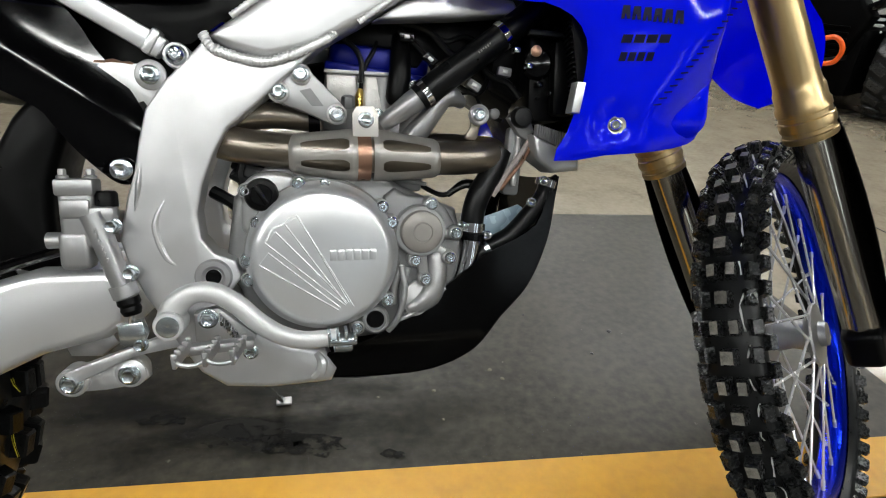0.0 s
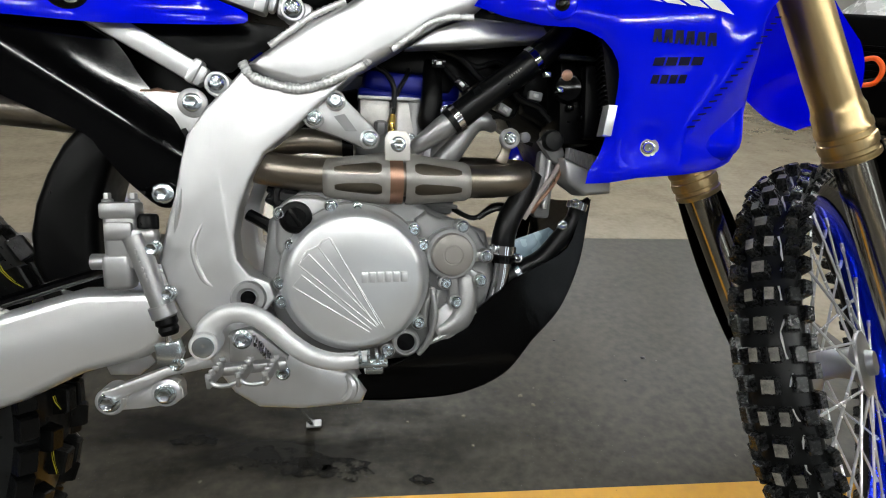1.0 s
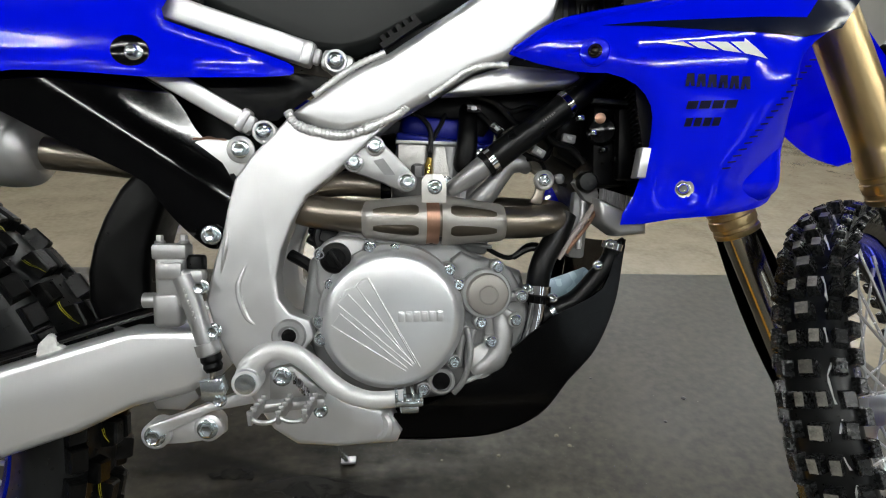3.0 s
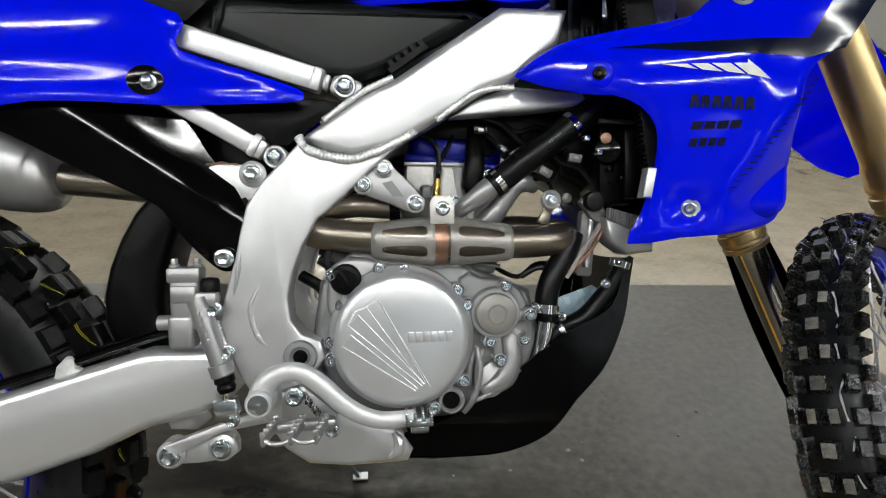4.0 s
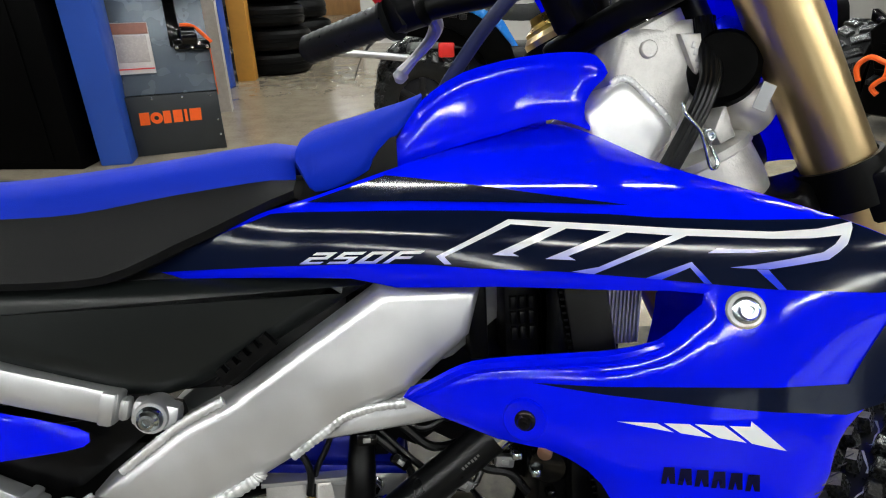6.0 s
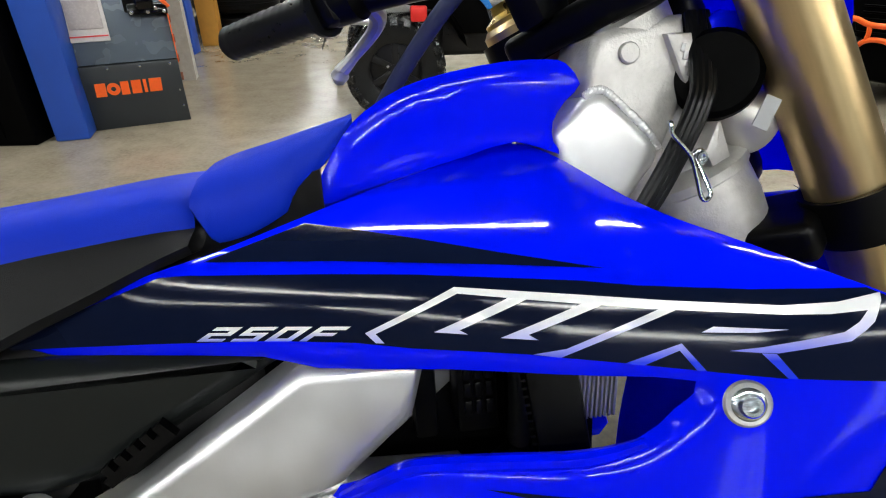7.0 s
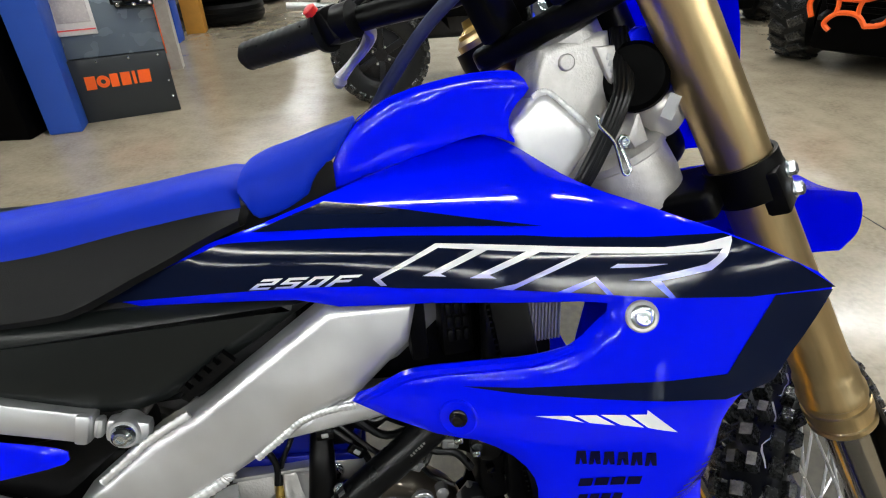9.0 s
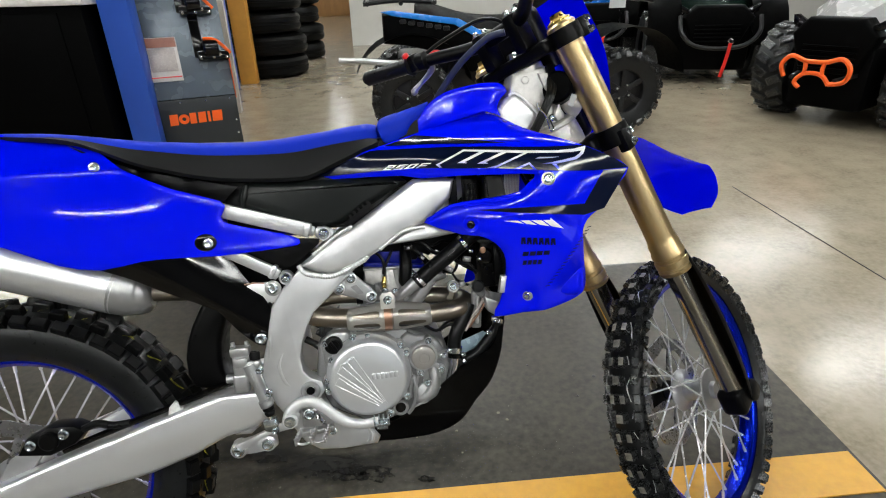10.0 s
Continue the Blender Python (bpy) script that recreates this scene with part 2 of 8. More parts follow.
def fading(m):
    """Lets a patch thin out in clouds towards its rim."""
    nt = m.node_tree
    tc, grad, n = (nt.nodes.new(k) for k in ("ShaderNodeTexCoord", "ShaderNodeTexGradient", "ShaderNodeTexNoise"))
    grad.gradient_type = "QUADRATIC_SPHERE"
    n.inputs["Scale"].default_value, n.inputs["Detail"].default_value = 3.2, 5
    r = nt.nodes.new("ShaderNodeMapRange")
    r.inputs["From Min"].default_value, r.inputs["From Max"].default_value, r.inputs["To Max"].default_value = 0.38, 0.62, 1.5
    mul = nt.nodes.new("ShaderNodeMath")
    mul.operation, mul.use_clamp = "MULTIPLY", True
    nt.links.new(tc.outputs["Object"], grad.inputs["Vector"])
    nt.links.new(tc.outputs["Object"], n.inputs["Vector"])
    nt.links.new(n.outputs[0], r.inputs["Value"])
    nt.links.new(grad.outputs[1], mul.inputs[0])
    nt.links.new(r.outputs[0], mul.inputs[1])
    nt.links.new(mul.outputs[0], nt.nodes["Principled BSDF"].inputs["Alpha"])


fading(DARK_PATCH)
BRICK = material("red_brick", (0.33, 0.12, 0.07), 0.8, var=0.2, scale=20, bump=0.4, bump_scale=120, rand=0.2)
MORTAR = material("mortar", (0.4, 0.36, 0.32), 0.9, var=0.1, scale=30)
OCHRE = material("ochre_post", (0.55, 0.26, 0.04), 0.5, var=0.1, scale=6)
PANEL_GREY = material("grey_display_panel", (0.11, 0.135, 0.165), 0.26, 0.3, var=0.012, scale=3)
PANEL_DARK = material("dark_display_panel", (0.022, 0.026, 0.030), 0.42, 0.2, var=0.10, scale=8)
CARD = material("card_packaging", (0.6, 0.57, 0.55), 0.5, var=0.1, scale=30)
CARD_RED = material("printed_card", (0.32, 0.13, 0.09), 0.5, var=0.15, scale=30)
WOOD = material("oak_laminate", (0.42, 0.22, 0.08), 0.45, var=0.15, scale=5, stretch=(1, 1, 0.2))
PAPER = material("paper_tag", (0.42, 0.43, 0.44), 0.6, var=0.03)
CYAN = material("bright_blue_panel", (0.01, 0.18, 0.62), 0.25, coat=0.4, var=0.05, scale=5)
VEH_GREEN = material("dark_green_panel", (0.012, 0.03, 0.022), 0.2, coat=0.5, var=0.05, scale=5)
VEH_WHITE = material("white_panel", (0.72, 0.72, 0.72), 0.25, coat=0.4, var=0.03, scale=5)
VEH_GREY = material("dark_frame", (0.008, 0.008, 0.009), 0.35, var=0.25, scale=20, spec=0.3)
AMBER = material("amber_lens", (0.8, 0.35, 0.01), 0.2, var=0.05)
LAMP_TUBE = emitter("lamp_tube", (0.96, 0.985, 0.95), LAMP_POWER)
DAYLIGHT = emitter("overcast_daylight", (0.86, 0.94, 1.0), SKY_GLOW)
PANE = material("window_glass", (0.95, 0.97, 0.97), 0.03, var=0.0, rough_var=0.01)
PANE.node_tree.nodes["Principled BSDF"].inputs["Transmission Weight"].default_value = 1.0
LAMP_BODY = material("lamp_housing", (0.7, 0.7, 0.7), 0.5, var=0.03)


# ---- building tools ----
def part(name, bm, mat, parent=None, label="", smooth=0.6):
    """Links a bmesh as one mesh object under a thing or a part."""
    bmesh.ops.recalc_face_normals(bm, faces=bm.faces)
    me = bpy.data.meshes.new(name)
    bm.to_mesh(me)
    bm.free()
    for mt in (mat if isinstance(mat, (list, tuple)) else [mat]):
        me.materials.append(mt)
    if smooth:
        me.shade_smooth()
        me.set_sharp_from_angle(angle=smooth)
    ob = new(name, me)
    ob.parent = parent
    if label:
        tagged(ob, label)
    return ob


def thing(name, m, label, category, group=""):
    ob = new(name)
    ob.empty_display_size = 0.1
    ob.matrix_world = m
    return tagged(ob, label, category, group)


def spline(pts, n=6, closed=False):
    """Catmull-Rom through the points, n steps a span."""
    p = [Vector(q) for q in pts]
    k = len(p)
    out = []
    for i in range(k if closed else k - 1):
        a, b, c, d = (p[(i - 1) % k], p[i], p[(i + 1) % k], p[(i + 2) % k]) if closed else (p[max(i - 1, 0)], p[i], p[i + 1], p[min(i + 2, k - 1)])
        for j in range(n):
            t = j / n
            out.append(0.5 * (2 * b + (c - a) * t + (2 * a - 5 * b + 4 * c - d) * t * t + (3 * b - a - 3 * c + d) * t ** 3))
    if not closed:
        out.append(p[-1])
    return out


def tube(bm, pts, r, seg=14, n=6, caps=True, flat=1.0):
    """A pipe along a smooth line; r is one radius or one a point. flat squeezes it across y."""
    line = spline(pts, n) if n > 1 else [Vector(q) for q in pts]
    rs = r if isinstance(r, (list, tuple)) else [r] * len(pts)
    m = len(line)
    prev, rings = None, []
    for i, q in enumerate(line):
        tan = (line[min(i + 1, m - 1)] - line[max(i - 1, 0)]).normalized()
        if prev is None:
            up = Vector((0, 1, 0)) if abs(tan.y) < 0.9 else Vector((0, 0, 1))
        else:
            up = prev
        side = tan.cross(up).normalized()
        up = side.cross(tan).normalized()
        prev = up
        f = i / (m - 1) * (len(rs) - 1)
        k = min(int(f), len(rs) - 2) if len(rs) > 1 else 0
        rad = rs[k] + (rs[min(k + 1, len(rs) - 1)] - rs[k]) * (f - k)
        rings.append([bm.verts.new(q + (side * math.cos(a) + up * (flat * math.sin(a))) * rad) for a in (2 * math.pi * s / seg for s in range(seg))])
    for a, b in zip(rings, rings[1:]):
        for s in range(seg):
            bm.faces.new((a[s], a[(s + 1) % seg], b[(s + 1) % seg], b[s]))
    if caps:
        bm.faces.new(rings[0]), bm.faces.new(rings[-1])
    return bm


def lathe(bm, profile, origin, axis, seg=24, close=True):
    """Turns (radius, height) pairs about an axis."""
    q = Vector(axis).normalized().to_track_quat("Z", "Y").to_matrix()
    o = Vector(origin)
    rings = []
    for r, h in profile:
        rings.append([bm.verts.new(o + q @ Vector((max(r, 1e-5) * math.cos(a), max(r, 1e-5) * math.sin(a), h))) for a in (2 * math.pi * s / seg for s in range(seg))])
    for a, b in zip(rings, rings[1:]):
        for s in range(seg):
            bm.faces.new((a[s], a[(s + 1) % seg], b[(s + 1) % seg], b[s]))
    if close:
        bm.faces.new(rings[0]), bm.faces.new(rings[-1])
    return bm


def prism(bm, outline, y0, y1, bevel=0.003, seg=2, n=1, y_of=None):
    """A plate: an outline in (x, z) between two depths, with rounded rims."""
    pts = [(v.x, v.y) for v in spline([(x, z, 0) for x, z in outline], n, True)] if n > 1 else outline
    tmp = bmesh.new()
    f = tmp.faces.new([tmp.verts.new((x, y0, z)) for x, z in pts])
    ex = bmesh.ops.extrude_face_region(tmp, geom=[f])
    bmesh.ops.translate(tmp, verts=[v for v in ex["geom"] if isinstance(v, bmesh.types.BMVert)], vec=(0, y1 - y0, 0))
    if bevel:
        rim = [e for e in tmp.edges if abs(e.verts[0].co.y - e.verts[1].co.y) < 1e-6]
        bmesh.ops.bevel(tmp, geom=rim, offset=bevel, segments=seg, profile=0.5, affect="EDGES", clamp_overlap=True)
    if y_of:
        for v in tmp.verts:
            v.co.y += y_of(v.co.x, v.co.z)
    append(bm, tmp)
    return bm


def append(bm, other, m=None):
    me = bpy.data.meshes.new("tmp")
    other.to_mesh(me)
    other.free()
    if m is not None:
        me.transform(m)
    bm.from_mesh(me)
    bpy.data.meshes.remove(me)


def block(bm, lo, hi, bevel=0.004, m=None, seg=2):
    tmp = bmesh.new()
    bmesh.ops.create_cube(tmp, size=1)
    for v in tmp.verts:
        v.co = Vector([lo[i] + (hi[i] - lo[i]) * (v.co[i] + 0.5) for i in range(3)])
    if bevel:
        bmesh.ops.bevel(tmp, geom=tmp.edges[:], offset=bevel, segments=seg, profile=0.5, affect="EDGES", clamp_overlap=True)
    append(bm, tmp, m)
    return bm


def beam(bm, a, b, w, h, bevel=0.003):
    """A bar from a to b, w across and h high."""
    a, b = Vector(a), Vector(b)
    d = b - a
    z = Vector((0, 0, 1)) if abs(d.normalized().z) < 0.95 else Vector((1, 0, 0))
    y = z.cross(d).normalized()
    z = d.normalized().cross(y)
    m = Matrix((d.normalized(), y, z)).transposed().to_4x4()
    m.translation = a
    return block(bm, (0, -w / 2, -h / 2), (d.length, w / 2, h / 2), bevel, m)


def fill(bm, outline, y_of, step=0.014, n=1, thick=0.003, edge=0.007, drop=0.004, cuts=()):
    """A moulded skin: an outline in (x, z), laid on the surface y_of, its rim rolled in."""
    pts = [(v.x, v.y) for v in spline([(x, z, 0) for x, z in outline], n, True)] if n > 1 else list(outline)
    tmp = bmesh.new()
    face = tmp.faces.new([tmp.verts.new((x, 0, z)) for x, z in pts])
    if edge:
        bmesh.ops.inset_region(tmp, faces=[face], thickness=edge * 0.35, use_even_offset=False)
        big = max(tmp.faces, key=lambda f: f.calc_area())
        bmesh.ops.inset_region(tmp, faces=[big], thickness=edge * 0.65, use_even_offset=False)
    xs, zs = [p[0] for p in pts], [p[1] for p in pts]
    for axis, lo, hi in ((0, min(xs), max(xs)), (2, min(zs), max(zs))):
        k = int((hi - lo) / step)
        for i in range(1, k + 1):
            co, no = [0, 0, 0], [0, 0, 0]
            co[axis], no[axis] = lo + (hi - lo) * i / (k + 1), 1
            bmesh.ops.bisect_plane(tmp, geom=tmp.verts[:] + tmp.edges[:] + tmp.faces[:], plane_co=co, plane_no=no)
    for co, no in cuts:
        bmesh.ops.bisect_plane(tmp, geom=tmp.verts[:] + tmp.edges[:] + tmp.faces[:], plane_co=co, plane_no=no)
    a = np.array(pts)
    b = np.roll(a, -1, 0)
    ab = b - a
    l2 = (ab ** 2).sum(1) + 1e-12
    for v in tmp.verts:
        p = np.array((v.co.x, v.co.z))
        u = np.clip(((p - a) * ab).sum(1) / l2, 0, 1)
        d = float(np.sqrt((((a + ab * u[:, None]) - p) ** 2).sum(1).min()))
        v.co.y = y_of(v.co.x, v.co.z) + (drop * (1 - min(1, d / edge)) ** 2 if edge else 0)
    bmesh.ops.triangulate(tmp, faces=[f for f in tmp.faces if len(f.verts) > 4])
    if thick:
        bmesh.ops.recalc_face_normals(tmp, faces=tmp.faces)
        up = sum(f.normal.y * f.calc_area() for f in tmp.faces)
        if up > 0:
            bmesh.ops.reverse_faces(tmp, faces=tmp.faces)
        bmesh.ops.solidify(tmp, geom=tmp.faces[:], thickness=thick)
    append(bm, tmp)
    return bm


def loft(bm, sections, close_ends=True, ring=False):
    """Joins rows of points of equal count."""
    rows = [[bm.verts.new(p) for p in s] for s in sections]
    k = len(rows[0])
    for a, b in zip(rows, rows[1:]):
        for i in range(k if ring else k - 1):
            j = (i + 1) % k
            bm.faces.new((a[i], a[j], b[j], b[i]))
    if close_ends and ring:
        bm.faces.new(rows[0]), bm.faces.new(rows[-1])
    return bm


def bolt_mesh(bm, at, axis=(0, -1, 0), r=0.007, flange=1.35, h=0.006, socket=False):
    """A flanged screw: a washer face and a hex head with a chamfer, or a socket cap."""
    lathe(bm, [(r * flange, -0.001), (r * flange, 0.0012), (r * flange * 0.85, 0.002), (r * 0.9, 0.0022)], at, axis, 20)
    a = Vector(at) + Vector(axis).normalized() * 0.002
    if socket:
        lathe(bm, [(r * 0.95, 0), (r * 0.95, h * 0.7), (r * 0.8, h), (r * 0.5, h), (r * 0.48, h * 0.35), (0.0, h * 0.3)], a, axis, 18)
    else:
        lathe(bm, [(r * 0.95, 0), (r * 0.95, h * 0.75), (r * 0.8, h), (r * 0.35, h * 0.8), (0.0, h * 0.75)], a, axis, 6)
    return bm


def bolt(parent, at, r=0.007, axis=(0, -1, 0), mat=None, **kw):
    return part("bolt", bolt_mesh(bmesh.new(), at, axis, r, **kw), mat or ZINC, parent, smooth=0.5)


def interp(x, xs, ys):
    return float(np.interp(x, xs, ys))



def eased(x, xs, ys):
    """Smooth curve through the points, with no overshoot."""
    n = len(xs)
    if x <= xs[0] or x >= xs[-1]:
        return ys[0] if x <= xs[0] else ys[-1]
    d = [(ys[i + 1] - ys[i]) / (xs[i + 1] - xs[i]) for i in range(n - 1)]
    m = [d[0]] + [0 if d[i - 1] * d[i] <= 0 else 2 * d[i - 1] * d[i] / (d[i - 1] + d[i]) for i in range(1, n - 1)] + [d[-1]]
    i = max(k for k in range(n - 1) if xs[k] <= x)
    h = xs[i + 1] - xs[i]
    t = (x - xs[i]) / h
    return (1 + 2 * t) * (1 - t) ** 2 * ys[i] + t * (1 - t) ** 2 * h * m[i] + t * t * (3 - 2 * t) * ys[i + 1] + t * t * (t - 1) * h * m[i + 1]

# ---- the room ----
FLOOR_TURN = 9.1
ROOM = pose(0, 0, 0, 0, 0, FLOOR_TURN)          # the slab's joints and lines run along this


def sheet(name, x0, x1, y0, y1, z, thick, mat, label, m=ROOM):
    bm = block(bmesh.new(), (x0, y0, z - thick), (x1, y1, z), 0)
    ob = part(name, bm, mat, None, label, smooth=0)
    ob.matrix_world = m
    return tagged(ob, label, "floor", kind="structure")


def build_room():
    sheet("floor", -14, 16, -10, 23, 0.0, 0.2, FLOOR, "polished tan concrete showroom floor slab")
    # coated bay: its far edge, its end, and the painted line inside it
    sheet("floor_coating", -7.0, 0.99, -1.2, 2.03, 0.004, 0.0035, DARK_FLOOR, "dark grey coated parking bay with worn edges")
    sheet("floor_line", -7.0, 0.978, 0.775, 0.905, 0.008, 0.0035, LINE_PAINT, "scuffed yellow painted floor line")
    rnd = random.Random(4)
    # saw cuts in the slab
    for x in (1.80, 5.6, -5.9):
        sheet("floor_joint", x, x + 0.004, 2.04 if x < 1.0 else -6, 2.9 if x == 1.80 else 16, 0.0025, 0.002, VEH_GREY, "dark saw-cut joint in the concrete")
    # dried oil drips
    for k, (x, y, r) in enumerate(((-0.700, 0.955, 0.03), (-0.735, 0.945, 0.018), (-0.56, 0.93, 0.045), (-0.51, 0.905, 0.035), (-0.43, 0.915, 0.05), (-0.475, 0.925, 0.04), (-0.29, 0.905, 0.02), (-0.60, 0.905, 0.02))):
        bm = bmesh.new()
        ring = [(x + math.cos(a) * r * (0.8 + 0.5 * rnd.random()), y + math.sin(a) * r * 0.5 * (0.7 + 0.6 * rnd.random()), 0.0062) for a in (i * math.pi / 9 for i in range(18))]
        bm.faces.new([bm.verts.new(q) for q in [tuple(v) for v in spline(ring, 3, True)]])
        tagged(part("oil_stain", bm, OIL, None, smooth=0), "dried dark oil drip on the coated floor", "stain", "oil drips", "structure")
    # soft dark oval patch round the drips, thinning towards its rim
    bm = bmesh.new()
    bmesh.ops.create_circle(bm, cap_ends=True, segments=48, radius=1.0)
    film = part("dark_patch", bm, DARK_PATCH, None, smooth=0)
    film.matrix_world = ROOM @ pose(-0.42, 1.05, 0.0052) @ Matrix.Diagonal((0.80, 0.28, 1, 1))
    tagged(film, "soft dark oval patch on the coated floor", "stain", kind="structure")
    # crumbs of dirt and dry leaf
    for k, (x, y, r) in enumerate(((0.208, 1.341, 0.012), (0.143, 1.244, 0.007), (0.0, 1.39, 0.006), (-0.075, 1.133, 0.009), (-0.1, 1.16, 0.009), (-0.22, 1.08, 0.008), (-0.2, 1.0, 0.006), (-0.33, 1.05, 0.006))):
        bm = bmesh.new()
        bmesh.ops.create_icosphere(bm, subdivisions=2, radius=r * 0.55)
        for v in bm.verts:
            v.co *= 0.6 + 0.8 * noise.noise(v.co * 160 + Vector((k, 0, 0))) ** 2 + 0.3
            v.co.z = max(v.co.z, 0) * 0.5
            v.co += Vector((x, y, 0.004))
        tagged(part("debris", bm, VEH_GREY if k < 3 else CRUMB, None), "crumb of dry dirt on the coated floor", "debris", "crumbs on the floor")
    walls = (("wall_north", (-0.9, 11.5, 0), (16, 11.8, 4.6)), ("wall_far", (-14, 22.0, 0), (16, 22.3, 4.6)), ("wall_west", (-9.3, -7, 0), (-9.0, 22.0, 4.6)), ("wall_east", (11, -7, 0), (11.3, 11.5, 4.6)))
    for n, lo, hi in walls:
        # the north wall serves as a reflector for the floor's sheen
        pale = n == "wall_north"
        ob = part(n, block(bmesh.new(), lo, hi, 0), WALL_BOUNCE if pale else WALL_PAINT, smooth=0)
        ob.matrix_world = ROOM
        tagged(ob, "plain showroom wall made pale to brighten floor reflections" if pale else "plain grey painted showroom wall", "wall", kind="structure")
    # shop front: piers, sill and lintel round two glazed openings, with daylight outside
    bm = bmesh.new()
    block(bm, (-14, -7.3, 0), (16, -7.0, 0.9), 0)
    block(bm, (-14, -7.3, 2.6), (16, -7.0, 4.6), 0)
    bays = [(1.1, 2.0), (4.2, 5.6)]
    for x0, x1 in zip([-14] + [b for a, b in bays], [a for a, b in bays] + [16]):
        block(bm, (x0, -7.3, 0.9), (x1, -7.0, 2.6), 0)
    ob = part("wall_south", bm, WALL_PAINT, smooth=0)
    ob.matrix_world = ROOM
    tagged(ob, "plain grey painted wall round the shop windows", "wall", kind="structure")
    for k, (x0, x1) in enumerate(bays):
        win = thing("window_%d" % (k + 1), ROOM, "tall shop window in a dark metal frame with many panes", "window")
        tagged(win, kind="structure")
        bm = bmesh.new()
        for i in range(4):
            x = x0 + (x1 - x0) * i / 3
            block(bm, (x - 0.03, -7.2, 0.9), (x + 0.03, -7.1, 2.6), 0.006)
        for i in range(4):
            z = 0.9 + 1.7 * i / 3
            block(bm, (x0, -7.195, z - 0.03), (x1, -7.105, z + 0.03), 0.006)
        part("window_frame", bm, VEH_GREY, win)
        for i in range(3):
            for j in range(3):
                pane = part("pane", block(bmesh.new(), (x0 + (x1 - x0) * i / 3 + 0.03, -7.153, 0.93 + 1.7 / 3 * j), (x0 + (x1 - x0) * (i + 1) / 3 - 0.03, -7.147, 0.87 + 1.7 / 3 * (j + 1)), 0), PANE, win, smooth=0)
                pane.visible_shadow = False
    sky = part("backdrop", block(bmesh.new(), (-12, -9.6, 0.0), (14, -9.5, 6.0), 0), DAYLIGHT, smooth=0)
    sky.matrix_world = ROOM
    tagged(sky, "pale overcast daylight outside the shop windows", "sky", kind="structure")
    ob = part("ceiling", block(bmesh.new(), (-9.3, -7.3, 4.6), (11.3, 22.3, 4.8), 0), CEIL_PAINT, smooth=0)
    ob.matrix_world = ROOM
    tagged(ob, "pale painted showroom ceiling", "ceiling", kind="structure")
    # long single-strip ceiling fixtures
    bm = block(bmesh.new(), (-1.22, -0.07, 0.06), (1.22, 0.07, 0.11), 0.01)
    lamp = thing("ceiling_light", pose(0, 0, 0), "long white single-strip ceiling light hung above the floor", "ceiling light", "ceiling lights")
    part("housing", bm, LAMP_BODY, lamp)
    part("lamp_tube", block(bmesh.new(), (-1.2, -0.03, 0.049), (1.2, 0.03, 0.059), 0), LAMP_TUBE, lamp, "glowing white strip", smooth=0)
    for x in (-0.9, 0.9):
        part("hanger", tube(bmesh.new(), [(x, 0, 0.10), (x, 0, 1.0)], 0.006, 6, 1), LAMP_BODY, lamp)
    spots = [(x, y) for y in LAMP_ROWS for x in (-6.0, -2.9, 0.2, 3.3, 6.4) if not (x < -2 and 2 < y < 6 and (x, y) != (-2.9, 2.75))] + [(-2.9, y) for y in (12.2, 16.0, 19.8)]
    for k, (x, y) in enumerate(spots):
        m = ROOM @ pose(x, y, 3.6, 0, 0, 0)
        if k == 0:
            lamp.matrix_world = m
        else:
            copy_thing(lamp, m)


# ---- the motorcycle: x ahead, y to its left, z up; it leans on its stand ----
BIKE_POSE = Matrix.Translation((-0.4590, 0.6416, 0.0000)) @ pose(0, 0, 0, 0, 0, 13) @ pose(0, 0, 0, -17.5, 0, 0)
bike = thing("dirt_bike", BIKE_POSE, "blue and silver off-road motorcycle leaning on its side stand", "motorcycle")


def raw_fairing(x, z):
    """The outer face of the right shroud: it flares ahead, bellies low, folds in above and behind its leading crease."""
    y = -0.053 - 0.285 * x - 0.028 * math.exp(-((z - 0.752) / (0.078 if z > 0.752 else 0.118)) ** 2) * min(1, max(0, (x - 0.22) / 0.14)) * (1 - 0.6 * min(1, max(0, (x - 0.46) / 0.09)))
    front = min(1, max(0, (x - 0.30) / 0.22))
    over = z - 0.9025 + 0.0615 * (x - 0.25)          # above the fold along the upper stripe
    y += 0.75 * (over + math.hypot(over, 0.018) - 0.009) + 8.0 * max(0, over) ** 2 + 0.5 * max(0, x - 0.475) ** 2          # rolls in above the ridge and towards the nose
    y += 0.0099 * front * (1 - math.exp(-(max(0, 0.842 - z) / 0.055) ** 2))
    ahead = (x - 0.437) * 0.833 - max(0, z - 0.630) * 0.553          # past the crease
    if z < 0.775:
        y += 0.40 * (ahead + math.hypot(ahead, 0.005)) * min(1, (0.775 - z) / 0.03)
    if z < 0.80:
        y -= 0.004 * (1 if ahead > 0 else math.exp(-(ahead / 0.022) ** 2)) * min(1, (0.80 - z) / 0.05)
    y += 0.0085 / (1 + (math.hypot(x - 0.405, z - 0.624) / 0.0145) ** 6)          # dished screw seat
    return y


@functools.lru_cache(maxsize=None)
def fairing(x, z):
    """The same face with its folds rounded, as moulded plastic has them."""
    k = [(-1, 0.24), (-0.45, 0.26), (0.45, 0.26), (1, 0.24)]
    return sum(a * b * raw_fairing(x + 0.006 * u, z + 0.006 * v) for u, a in k for v, b in k)


def frame_side(x, z):
    return -0.012 * max(0, (x - 0.05)) / 0.2


